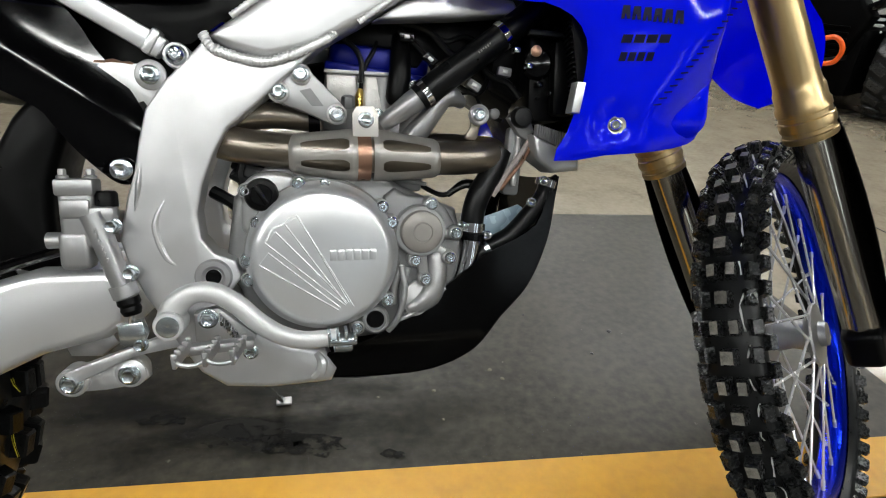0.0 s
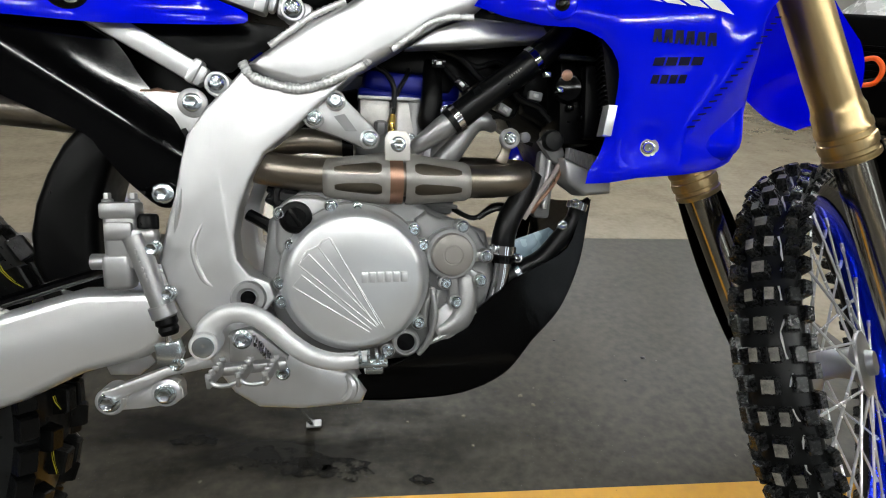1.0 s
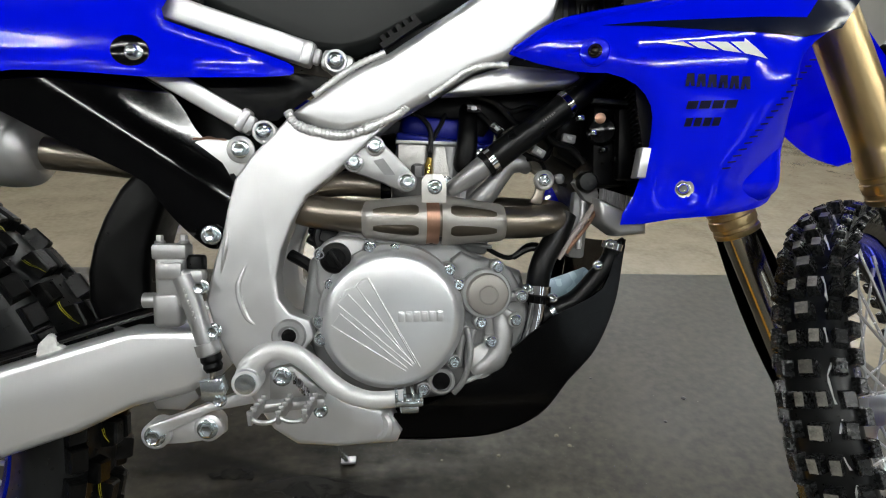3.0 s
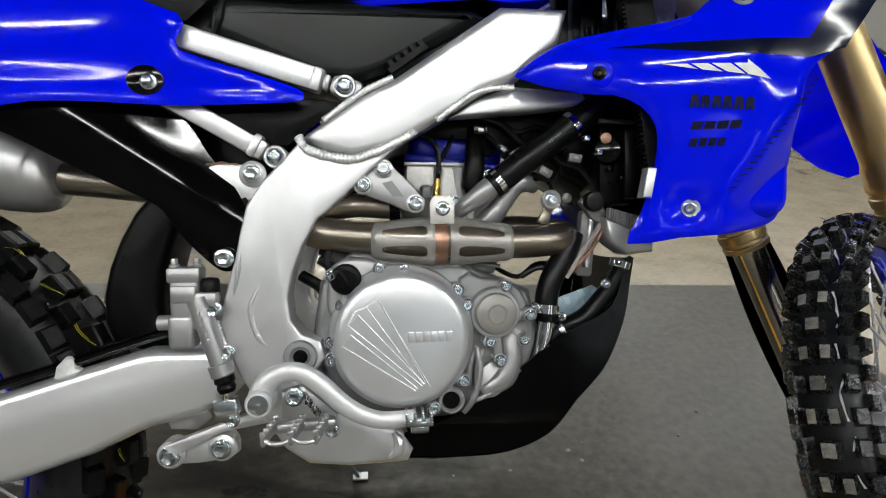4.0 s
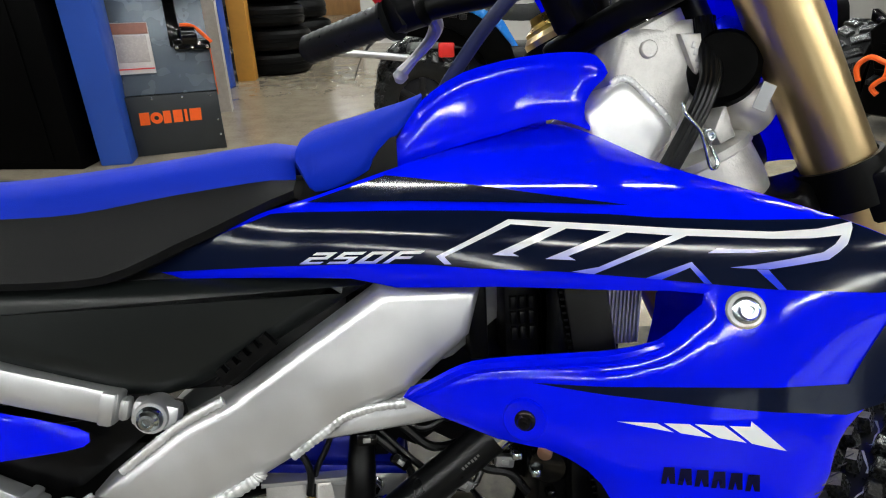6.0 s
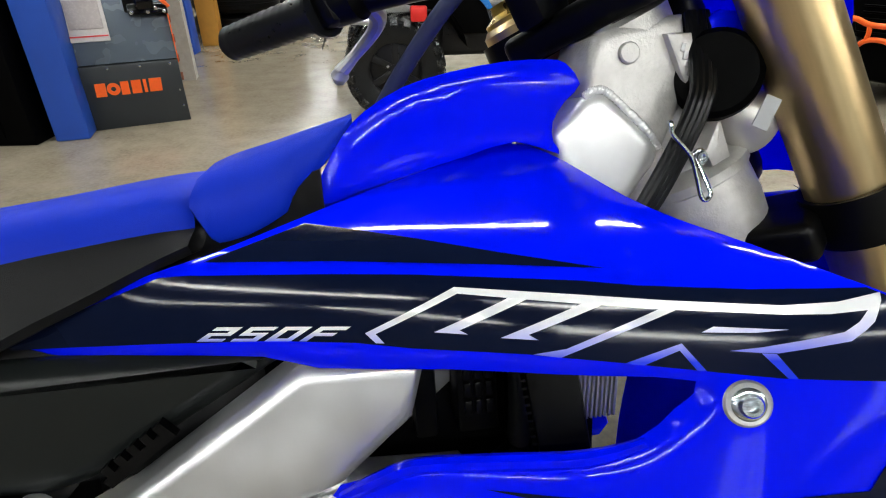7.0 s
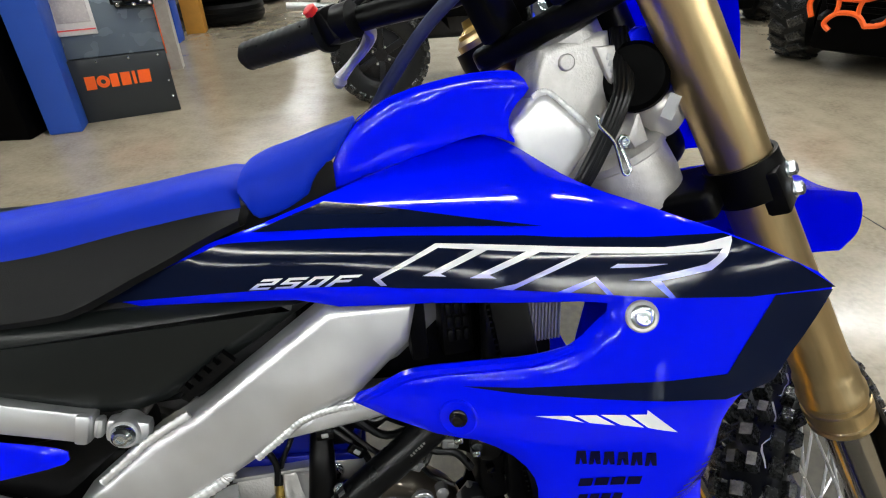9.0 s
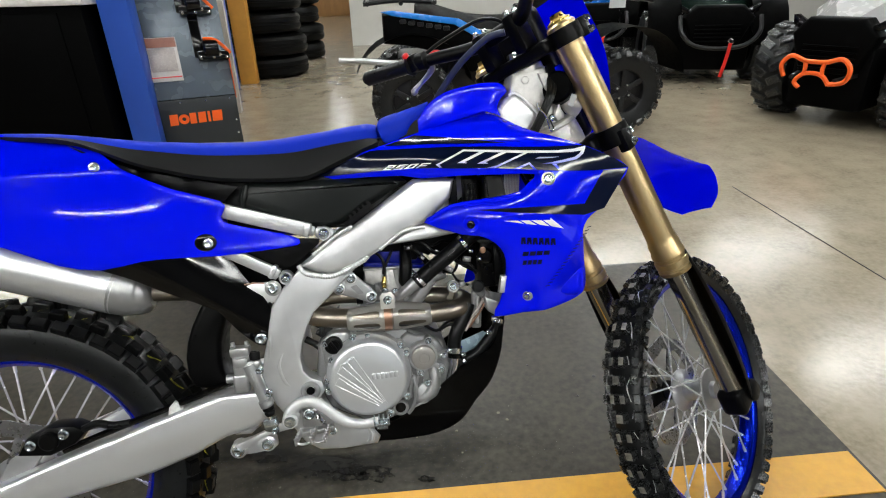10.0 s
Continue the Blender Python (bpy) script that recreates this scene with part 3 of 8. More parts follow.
def build_frame():
    spar = [(0.224, 0.845), (0.298, 0.842), (0.288, 0.806), (0.242, 0.766), (0.201, 0.750), (0.156, 0.722), (0.122, 0.703), (0.095, 0.690), (0.060, 0.683), (0.030, 0.690), (0.006, 0.704), (0.028, 0.720), (0.071, 0.750), (0.108, 0.768)]
    part("upper_spar", prism(bmesh.new(), spar, -0.107, -0.060, 0.010, 4, y_of=frame_side), ALU, bike, "bare silver aluminium main spar")
    lower = [(0.118, 0.702), (0.081, 0.669), (0.050, 0.640), (0.021, 0.616), (0.006, 0.589), (-0.006, 0.559), (-0.012, 0.531), (-0.010, 0.506), (0.002, 0.490), (0.022, 0.482), (0.027, 0.464), (0.014, 0.447), (-0.011, 0.446), (-0.035, 0.440), (-0.055, 0.430), (-0.066, 0.448), (-0.078, 0.480), (-0.085, 0.506), (-0.081, 0.524), (-0.075, 0.548), (-0.067, 0.573), (-0.061, 0.603), (-0.053, 0.633), (-0.034, 0.660), (-0.013, 0.681), (0.004, 0.700), (0.030, 0.687), (0.060, 0.680), (0.092, 0.687)]
    cast = part("pivot_casting", prism(bmesh.new(), lower, -0.105, -0.062, 0.011, 4), ALU, bike, "cast aluminium pivot plate with a bored hole")
    # raised boss round the pivot bore, and a black disc for the bore's shade
    part("pivot_boss", lathe(bmesh.new(), [(0.0185, -0.02), (0.0185, 0.001), (0.0165, 0.0035), (0.0115, 0.0035), (0.0085, 0.001), (0.0080, -0.001)], (0.0, -0.105, 0.466), (0, -1, 0), 28), CAST, bike)
    part("bore_shade", lathe(bmesh.new(), [(0.0078, -0.001), (0.0078, 0.0005), (0, 0.0006)], (0.0, -0.1062, 0.466), (0, -1, 0), 20), GLOSS, bike)
    # pressed ribs on the casting
    part("casting_rib", tube(bmesh.new(), [(-0.040, -0.1035, 0.548), (-0.052, -0.1045, 0.520), (-0.044, -0.1035, 0.488), (-0.030, -0.1030, 0.476)], [0.001, 0.0035, 0.0035, 0.001], 10), ALU, bike)
    part("casting_rib", tube(bmesh.new(), [(-0.060, -0.1035, 0.585), (-0.064, -0.1045, 0.560), (-0.070, -0.1035, 0.530)], [0.001, 0.003, 0.001], 10), ALU, bike)
    # weld beads, rippled
    def weld(pts, r=0.0050):
        line = spline(pts, 26)
        bm = bmesh.new()
        rr = [r * (0.84 + 0.26 * abs(math.sin(i * 0.75)) + 0.22 * noise.noise(Vector((i * 0.13, r * 900, 0)))) for i in range(len(line))]
        tube(bm, line, rr, 10, 1, flat=0.55)
        part("weld_bead", bm, ALU_GUSSET, bike, "rippled weld bead", smooth=1.0)
    weld([(0.003, -0.105, 0.706), (0.012, -0.107, 0.692), (0.035, -0.107, 0.684), (0.062, -0.108, 0.681), (0.090, -0.109, 0.690), (0.122, -0.110, 0.706), (0.127, -0.108, 0.712)])
    weld([(0.030, -0.106, 0.722), (0.052, -0.107, 0.738), (0.075, -0.107, 0.754), (0.106, -0.106, 0.769)], 0.0034)
    weld([(0.152, -0.111, 0.722), (0.172, -0.113, 0.736), (0.192, -0.114, 0.750), (0.214, -0.115, 0.756), (0.238, -0.115, 0.757)], 0.0034)
    # the tank bridge between spar and shroud
    part("tank_rail", prism(bmesh.new(), [(0.168, 0.727), (0.200, 0.748), (0.24, 0.762), (0.32, 0.756), (0.33, 0.742), (0.25, 0.733)], -0.103, -0.075, 0.006, 3), ALU, bike)
    # spar goes on, hidden, up to the steering head; its twin on the far side
    bm = bmesh.new()
    beam(bm, (0.25, -0.078, 0.800), (0.46, -0.020, 0.935), 0.030, 0.07, 0.012)
    beam(bm, (0.25, 0.078, 0.800), (0.46, 0.020, 0.935), 0.030, 0.07, 0.012)
    part("head_spar", bm, ALU, bike)
    bm = bmesh.new()
    prism(bm, spar, 0.065, 0.105, 0.008, 2)
    prism(bm, lower, 0.065, 0.105, 0.008, 2)
    part("far_spar", bm, ALU, bike)
    # lower cradle and the foot peg bracket
    part("cradle", prism(bmesh.new(), [(-0.062, 0.440), (-0.02, 0.452), (0.015, 0.450), (0.030, 0.430), (0.045, 0.402), (0.070, 0.388), (0.110, 0.376), (0.122, 0.352), (0.116, 0.339), (0.05, 0.337), (0.005, 0.342), (-0.020, 0.360), (-0.042, 0.395)], -0.098, -0.055, 0.007, 3), ALU, bike, "cast cradle with foot peg bracket")
    part("cradle_weld", tube(bmesh.new(), [(0.096, -0.098, 0.345), (0.104, -0.1, 0.352), (0.106, -0.099, 0.364), (0.100, -0.097, 0.374)], [0.004, 0.006, 0.006, 0.003], 8, 5), ALU, bike)
    # steering head casting
    bm = bmesh.new()
    lathe(bm, [(0.030, -0.06), (0.038, -0.055), (0.042, -0.03), (0.036, 0.0), (0.032, 0.03), (0.033, 0.10), (0.037, 0.115), (0.037, 0.135), (0.030, 0.138)], HEAD @ Vector((0, 0, 0.37)), AXIS, 32)
    part("steering_head", bm, CAST_RAW, bike, "cast silver steering head")
    part("head_casting", prism(bmesh.new(), [(0.428, 0.93), (0.4309, 0.9954), (0.4340, 1.0121), (0.4396, 1.0321), (0.454, 1.0376), (0.480, 1.043), (0.5064, 1.0445), (0.5092, 1.0235), (0.5172, 1.0060), (0.5082, 0.9851), (0.4934, 0.9541), (0.500, 0.92), (0.45, 0.90)], -0.043, 0.036, 0.010, 4), CAST_RAW, bike, "sand-cast silver head lug")
    part("head_plate", prism(bmesh.new(), [(0.4876, 1.030), (0.5075, 1.030), (0.5095, 1.018), (0.5165, 1.004), (0.508, 0.985), (0.5015, 0.997)], -0.0490, -0.030, 0.003, 2), CAST_RAW, bike, "raised cast plate on the head lug")
    for k in range(4):
        part("cast_mark", block(bmesh.new(), (-0.0016, -0.0006, -0.0028), (0.0016, 0.0004, 0.0028), 0.0003, pose(0.5000 + 0.0018 * k, -0.0492, 1.020 - 0.0055 * k, 0, 18, 0)), CAST, bike)
    part("head_gusset", prism(bmesh.new(), [(0.420, 0.905), (0.4054, 0.9527), (0.4038, 0.9668), (0.4161, 0.9789), (0.4262, 0.9893), (0.4363, 0.9931), (0.4444, 0.9911), (0.4587, 0.9780), (0.4756, 0.9617), (0.4835, 0.9514), (0.4811, 0.9418), (0.4633, 0.9193), (0.44, 0.895)], -0.052, 0.052, 0.009, 4), ALU_GUSSET, bike, "bright welded head gusset")
    weld([(0.4275, -0.047, 0.9905), (0.4363, -0.048, 0.9945), (0.4450, -0.048, 0.9925), (0.4600, -0.047, 0.9795), (0.4770, -0.047, 0.9628), (0.4850, -0.046, 0.9514)], 0.0028)
    part("head_boss", lathe(bmesh.new(), [(0.0075, -0.002), (0.0075, 0.0025), (0.0065, 0.0035), (0, 0.0035)], (0.4622, -0.0435, 1.0185), (0, -1, 0), 20), CAST_RAW, bike)
    part("lock_plate", prism(bmesh.new(), [(0.5153, 0.9469), (0.5240, 0.968), (0.5270, 0.968), (0.5356, 0.9426), (0.5219, 0.9360)], -0.056, -0.035, 0.002, 2), CAST_RAW, bike, "flat cast steering stop")
    bolt(bike, (0.5096, -0.056, 0.9436), 0.0050, h=0.004, socket=True)
    # subframe
    bm = bmesh.new()
    beam(bm, (-0.30, -0.082, 0.872), (0.030, -0.092, 0.766), 0.016, 0.026, 0.003)
    part("subframe_rail", bm, ALU, bike, "silver square subframe tube")
    bm = bmesh.new()
    beam(bm, (-0.30, -0.082, 0.845), (-0.035, -0.092, 0.690), 0.016, 0.021, 0.003)
    part("subframe_rail", bm, ALU, bike, "silver square subframe tube")
    for (x, z), (x2, z2) in (((0.018, 0.7695), (0.072, 0.7545)), ((-0.048, 0.699), (-0.008, 0.676))):
        a, b = Vector((x, -0.093, z)), Vector((x2, -0.094, z2))
        bm = bmesh.new()
        beam(bm, a, a.lerp(b, 0.20), 0.019, 0.026, 0.003)
        beam(bm, a.lerp(b, 0.22), a.lerp(b, 0.36), 0.012, 0.018, 0.004)
        beam(bm, a.lerp(b, 0.38), b, 0.016, 0.022, 0.006)
        q = a.lerp(b, 0.66)
        lathe(bm, [(0.0125, -0.009), (0.0125, 0.009), (0.0115, 0.0105), (0, 0.0105)], q, (0, -1, 0), 24)
        part("subframe_clevis", bm, ALU, bike)
        part("clevis_bolt", lathe(bmesh.new(), [(0.0095, -0.002), (0.0095, 0.0008), (0.0082, 0.0025), (0.0078, 0.005), (0.0055, 0.0075), (0.0035, 0.0078), (0.003, 0.006), (0, 0.006)], (q.x, q.y - 0.0105, q.z), (0, -1, 0), 24), ZINC, bike, smooth=0.5)
    part("mount_tab", prism(bmesh.new(), [(-0.106, 0.673), (-0.083, 0.6775), (-0.055, 0.6765), (-0.040, 0.667), (-0.036, 0.652), (-0.046, 0.640), (-0.058, 0.636), (-0.083, 0.656)], -0.092, -0.080, 0.002, 2), ALU_GUSSET, bike, "aluminium subframe tab with a heat-tinted edge")
    part("tab_weld", tube(bmesh.new(), [(-0.104 + 0.0075 * i, -0.090, 0.6745 + 0.0034 * math.sin(i * 0.55) + 0.0006 * (i % 2)) for i in range(8)], [0.0012 + 0.0009 * (i % 2) for i in range(8)], 8, 3), COPPER, bike, "brown heat-tinted weld")
    # thin black plate paints the darkness of a slot, nothing is cut
    part("slot_shade", prism(bmesh.new(), [(-0.060, 0.640), (-0.056, 0.641), (-0.0535, 0.637), (-0.0555, 0.624), (-0.0595, 0.623), (-0.0605, 0.630)], -0.0935, -0.0925, 0, 2), BLACK, bike)
    part("washer", lathe(bmesh.new(), [(0.0145, 0), (0.0145, 0.003), (0.013, 0.004), (0.006, 0.004)], (-0.048, -0.092, 0.666), (0, -1, 0), 26), CAST, bike)
    bolt(bike, (-0.048, -0.096, 0.666), 0.007)


def build_bodywork():
    # shroud: one moulding from the seat's corner to the pointed nose, with the long opening
    outline = [(0.016, 0.858), (0.060, 0.874), (0.112, 0.892), (0.145, 0.903), (0.180, 0.912), (0.231, 0.927), (0.270, 0.938), (0.320, 0.950), (0.378, 0.962), (0.400, 0.955), (0.415, 0.941), (0.428, 0.928), (0.447, 0.916), (0.465, 0.908), (0.500, 0.892), (0.530, 0.878), (0.560, 0.861), (0.587, 0.841),
               (0.570, 0.815), (0.545, 0.782), (0.518, 0.762), (0.506, 0.746), (0.504, 0.727), (0.513, 0.692), (0.530, 0.646), (0.533, 0.624), (0.524, 0.609), (0.498, 0.601), (0.468, 0.597), (0.440, 0.594), (0.400, 0.591), (0.349, 0.585), (0.360, 0.615), (0.368, 0.648), (0.371, 0.680), (0.368, 0.704), (0.353, 0.725), (0.328, 0.738), (0.298, 0.742), (0.236, 0.766), (0.258, 0.781), (0.283, 0.795), (0.330, 0.801), (0.370, 0.805), (0.400, 0.812), (0.418, 0.826), (0.430, 0.840), (0.38, 0.843), (0.306, 0.846), (0.236, 0.846), (0.204, 0.853), (0.12, 0.855)]
    part("shroud", fill(bmesh.new(), outline, fairing, 0.007, 2, 0.003, 0.010, 0.005, (((0.437, 0, 0.63), (0.833, 0, -0.553)), ((0.437, 0, 0.63), (1, 0, 0)), ((0, 0, 0.775), (0, 0, 1)))), BLUE, bike, "glossy blue radiator shroud")
    # fin below and behind the leading edge
    part("shroud_fin", fill(bmesh.new(), [(0.519, 0.735), (0.523, 0.700), (0.522, 0.652), (0.518, 0.626), (0.508, 0.612), (0.480, 0.602), (0.452, 0.600), (0.440, 0.615), (0.450, 0.665), (0.482, 0.712)], lambda x, z: -0.176 + 50 * max(0, 0.628 - z) ** 2 + 40 * max(0, x - 0.506) ** 2, 0.008, 2, 0.003, 0.005, 0.003), BLUE, bike, "glossy blue air guide fin")
    part("shroud_lip", tube(bmesh.new(), [(x, fairing(x, z) + 0.003, z) for x, z in ((0.242, 0.768), (0.260, 0.779), (0.286, 0.792), (0.33, 0.798), (0.372, 0.802), (0.402, 0.810))], [0.003, 0.005, 0.005, 0.005, 0.005, 0.003], 8, 4), BLUE, bike)
    part("far_shroud", fill(bmesh.new(), outline, lambda x, z: -fairing(x, z), 0.03, 1, 0.003, 0, 0), BLUE, bike, "blue shroud on the far side")
    # tank cover: a steep flank each side, rolling over to the crown
    face = [(0.237, 0.930), (0.249, 0.957), (0.262, 0.976), (0.276, 0.989), (0.302, 1.003), (0.334, 1.011), (0.372, 1.016), (0.400, 1.016), (0.413, 1.013), (0.423, 0.999), (0.412, 0.988), (0.403, 0.975), (0.403, 0.962), (0.407, 0.953), (0.376, 0.9635), (0.340, 0.9555), (0.305, 0.9475), (0.270, 0.9385)]
    def tank_face(x, z):
        return -0.0555 + 0.01 * max(0, z - 0.950)
    part("tank_cover", fill(bmesh.new(), face, tank_face, 0.008, 2, 0.003, 0.005, 0.0025), BLUE, bike, "glossy blue tank cover flank")
    part("tank_cover", fill(bmesh.new(), face, lambda x, z: -tank_face(x, z), 0.03, 1, 0.003, 0, 0), BLUE, bike, "glossy blue tank cover flank")
    bm = bmesh.new()
    rows = []
    for x in [0.262 + 0.15 * i / 20 for i in range(21)]:
        zt = interp(x, [0.26, 0.276, 0.302, 0.334, 0.372, 0.413], [0.970, 0.986, 1.000, 1.008, 1.013, 1.012])
        rows.append([(x, -0.045 + 0.09 * k / 10, zt + 0.004 * math.sin(math.pi * k / 10)) for k in range(11)])
    loft(bm, rows)
    bmesh.ops.solidify(bm, geom=bm.faces[:], thickness=-0.003)
    part("tank_crown", bm, BLUE, bike, "blue tank crown")
    # seat: blue top, black flank, split at the nose
    def seat(x0, x1, name):
        xs = [x0 + (x1 - x0) * i / 40 for i in range(41)]
        top, side = bmesh.new(), bmesh.new()
        rows_t, rows_s = [], []
        for x in xs:
            zb = eased(x, [-0.50, -0.36, -0.233, -0.105, 0.021, 0.093, 0.162, 0.25], [0.965, 0.948, 0.897, 0.866, 0.858, 0.882, 0.910, 0.935])
            zm = eased(x, [-0.50, -0.375, -0.243, -0.103, -0.005, 0.096, 0.165, 0.17, 0.25], [0.968, 0.960, 0.930, 0.911, 0.908, 0.920, 0.926, 0.913, 0.938])
            zt = eased(x, [-0.50, -0.40, -0.212, -0.062, 0.043, 0.14, 0.165, 0.20, 0.252], [0.978, 0.970, 0.944, 0.935, 0.943, 0.955, 0.957, 0.965, 0.982])
            wb = eased(x, [-0.5, -0.36, -0.1, 0.05, 0.165, 0.25], [0.06, 0.105, 0.108, 0.103, 0.086, 0.058])
            wm = eased(x, [-0.5, -0.36, -0.1, 0.05, 0.165, 0.25], [0.055, 0.092, 0.094, 0.086, 0.076, 0.052])
            e = min((x - x0), (x1 - x)) / 0.012
            k = 1 if e > 1 else 0.86 + 0.14 * math.sqrt(max(0, e * (2 - e)))
            half = [(x, -wm * k, zm), (x, -wm * 0.97 * k, zm + (zt - zm) * 0.45 * k), (x, -wm * 0.84 * k, zm + (zt - zm) * 0.8 * k), (x, -wm * 0.55 * k, zm + (zt - zm) * 0.96 * k), (x, 0, zm + (zt - zm) * k)]
            rows_t.append(half + [(a, -b, c) for a, b, c in half[-2::-1]])
            for s in (-1, 1):
                rows_s.append((s, [(x, s * wm * k, zm), (x, s * (wm * 0.6 + wb * 0.4 + 0.002), zm * 0.6 + zb * 0.4), (x, s * wb, zb + 0.006), (x, s * (wb - 0.006), zb), (x, s * (wb - 0.03), zb - 0.002)]))
        loft(top, rows_t)
        part(name, top, BLUE_SEAT, bike, "textured blue vinyl seat top", smooth=1.3)
        for s in (-1, 1):
            loft(side, [r for q, r in rows_s if q == s])
        part(name.replace("top", "flank"), side, SEAT_SIDE, bike, "black vinyl seat flank")
    seat(-0.50, 0.166, "seat_top")
    bm = bmesh.new()
    rows = []
    for i in range(25):
        f = i / 24
        x = 0.168 + 0.100 * f
        zb = eased(f, [0, 0.12, 0.55, 0.60, 0.75, 1], [0.935, 0.915, 0.930, 0.942, 0.953, 0.982])
        zt = eased(f, [0, 0.06, 0.5, 1], [0.950, 0.962, 0.976, 0.990])
        w = eased(f, [0, 0.55, 1], [0.078, 0.066, 0.052])
        half = [(x, -w + 0.004, zb), (x, -w, zb + 0.004), (x, -w * 0.985, zb + (zt - zb) * 0.55), (x, -w * 0.86, zb + (zt - zb) * 0.86), (x, -w * 0.5, zt - 0.001), (x, 0, zt)]
        rows.append(half + [(a, -b, c) for a, b, c in half[-2::-1]])
    loft(bm, rows)
    part("seat_nose", bm, BLUE_SEAT, bike, "smooth blue vinyl seat nose", smooth=1.3)
    part("seat_gasket", fill(bmesh.new(), [(0.10, 0.885), (0.165, 0.905), (0.175, 0.93), (0.19, 0.94), (0.245, 0.955), (0.245, 0.93), (0.20, 0.915), (0.13, 0.892)], lambda x, z: -0.060, 0.02, 1, 0.01, 0, 0), BLACK, bike)
    bm = bmesh.new()
    beam(bm, (-0.48, 0, 0.925), (0.24, 0, 0.90), 0.11, 0.05, 0.01)
    part("seat_base", bm, BLACK, bike)
    # side panel; a raised black disc paints the shade of its screw recess
    side = [(-0.66, 0.985), (-0.444, 0.968), (-0.361, 0.955), (-0.304, 0.925), (-0.272, 0.899), (-0.196, 0.860), (-0.118, 0.833), (-0.114, 0.815), (-0.117, 0.795), (-0.0469, 0.7743), (0.003, 0.7569), (0.010, 0.7495), (0.0060, 0.7432), (-0.0246, 0.7402), (-0.080, 0.7380), (-0.1313, 0.7365), (-0.1932, 0.7390), (-0.2585, 0.7390), (-0.326, 0.730), (-0.394, 0.745), (-0.476, 0.782), (-0.66, 0.86)]
    def panel_face(x, z):
        return -0.102 - 0.016 * math.exp(-((x + 0.30) / 0.20) ** 2 - ((z - 0.79) / 0.10) ** 2) + 0.55 * max(0, z - 0.90) - 0.004 * math.exp(-((z - 0.735) / 0.014) ** 2)
    part("side_panel", fill(bmesh.new(), side, panel_face, 0.0065, 2, 0.003, 0.004, 0.002), BLUE, bike, "glossy blue number plate side panel")
    part("far_side_panel", fill(bmesh.new(), side, lambda x, z: 0.10, 0.05, 1, 0.003, 0, 0), BLUE, bike)
    seat_y = panel_face(-0.150, 0.762)
    part("screw_recess", prism(bmesh.new(), [(-0.150 + 0.0185 * math.cos(i * math.pi / 16), 0.762 + 0.0155 * math.sin(i * math.pi / 16)) for i in range(32)], seat_y - 0.0016, seat_y + 0.002, 0.0006), GLOSS, bike, "black oval disc for the shade in the screw recess")
    bolt(bike, (-0.1455, seat_y - 0.002, 0.7605), 0.0066)
    bolt(bike, (-0.315, panel_face(-0.315, 0.905) - 0.001, 0.905), 0.007)
    part("tail_cap", fill(bmesh.new(), [(-0.36, 0.945), (-0.25, 0.893), (-0.12, 0.862), (-0.09, 0.855), (-0.115, 0.832), (-0.2, 0.855), (-0.28, 0.895)], lambda x, z: -0.090, 0.02, 1, 0.003, 0.004, 0.003), BLACK, bike)
    # air box, with its lid and the toothed vent
    part("air_box", block(bmesh.new(), (-0.12, -0.075, 0.765), (0.20, 0.075, 0.868), 0.01), BLACK, bike)
    lid = [(-0.094, 0.829), (-0.088, 0.850), (-0.066, 0.862), (0.029, 0.857), (0.200, 0.852), (0.214, 0.842), (0.100, 0.780), (0.083, 0.773), (0.060, 0.768), (0.020, 0.771), (-0.085, 0.815)]
    def shrunk(d):
        out = []
        for i, (x, z) in enumerate(lid):
            (xa, za), (xb, zb) = lid[i - 1], lid[(i + 1) % len(lid)]
            n = [(-(zz - z0), xx - x0) for (x0, z0), (xx, zz) in (((xa, za), (x, z)), ((x, z), (xb, zb)))]
            n = [(u / math.hypot(u, v), v / math.hypot(u, v)) for u, v in n]
            u, v = n[0][0] + n[1][0], n[0][1] + n[1][1]
            k = 2 / (u * u + v * v)
            out.append((x - d * u * k, z - d * v * k))
        return out
    bm = bmesh.new()
    loft(bm, [[(x, y, z) for x, z in shrunk(d)] for d, y in ((0.0, -0.070), (0.0, -0.079), (0.0012, -0.0815), (0.007, -0.0875), (0.0095, -0.0895), (0.014, -0.0905))], ring=True)
    part("air_box_lid", bm, AIRBOX, bike, "charcoal plastic air filter cover")
    part("lid_ridge", tube(bmesh.new(), [(-0.086, -0.089, 0.818), (-0.080, -0.091, 0.835), (-0.075, -0.089, 0.856)], [0.003, 0.006, 0.003], 8, 4), AIRBOX, bike)
    bm = bmesh.new()
    comb = [(0.0, 0.0), (0.050, 0.0)] + [q for i in range(4, -1, -1) for q in ((0.010 * i + 0.0085, 0.013), (0.010 * i + 0.003, 0.013), (0.010 * i + 0.003, 0.007), (0.010 * i - 0.0015, 0.007))]
    co, si = math.cos(math.radians(35)), math.sin(math.radians(35))
    part("vent_comb", prism(bm, [(0.105 + u * co - v * si, 0.7755 + u * si + v * co) for u, v in comb], -0.098, -0.090, 0), BLACK, bike)
    part("inner_fender", fill(bmesh.new(), [(-0.14, 0.75), (0.01, 0.752), (0.044, 0.748), (0.040, 0.738), (-0.012, 0.700), (-0.03, 0.698), (-0.09, 0.728)], lambda x, z: -0.080, 0.02, 1, 0.003, 0.005, 0.003), BLACK, bike)
    part("mud_guard", prism(bmesh.new(), [(-0.16, 0.75), (-0.03, 0.75), (0.02, 0.70), (-0.03, 0.62), (-0.14, 0.62)], -0.045, 0.06, 0.01), BLACK, bike)
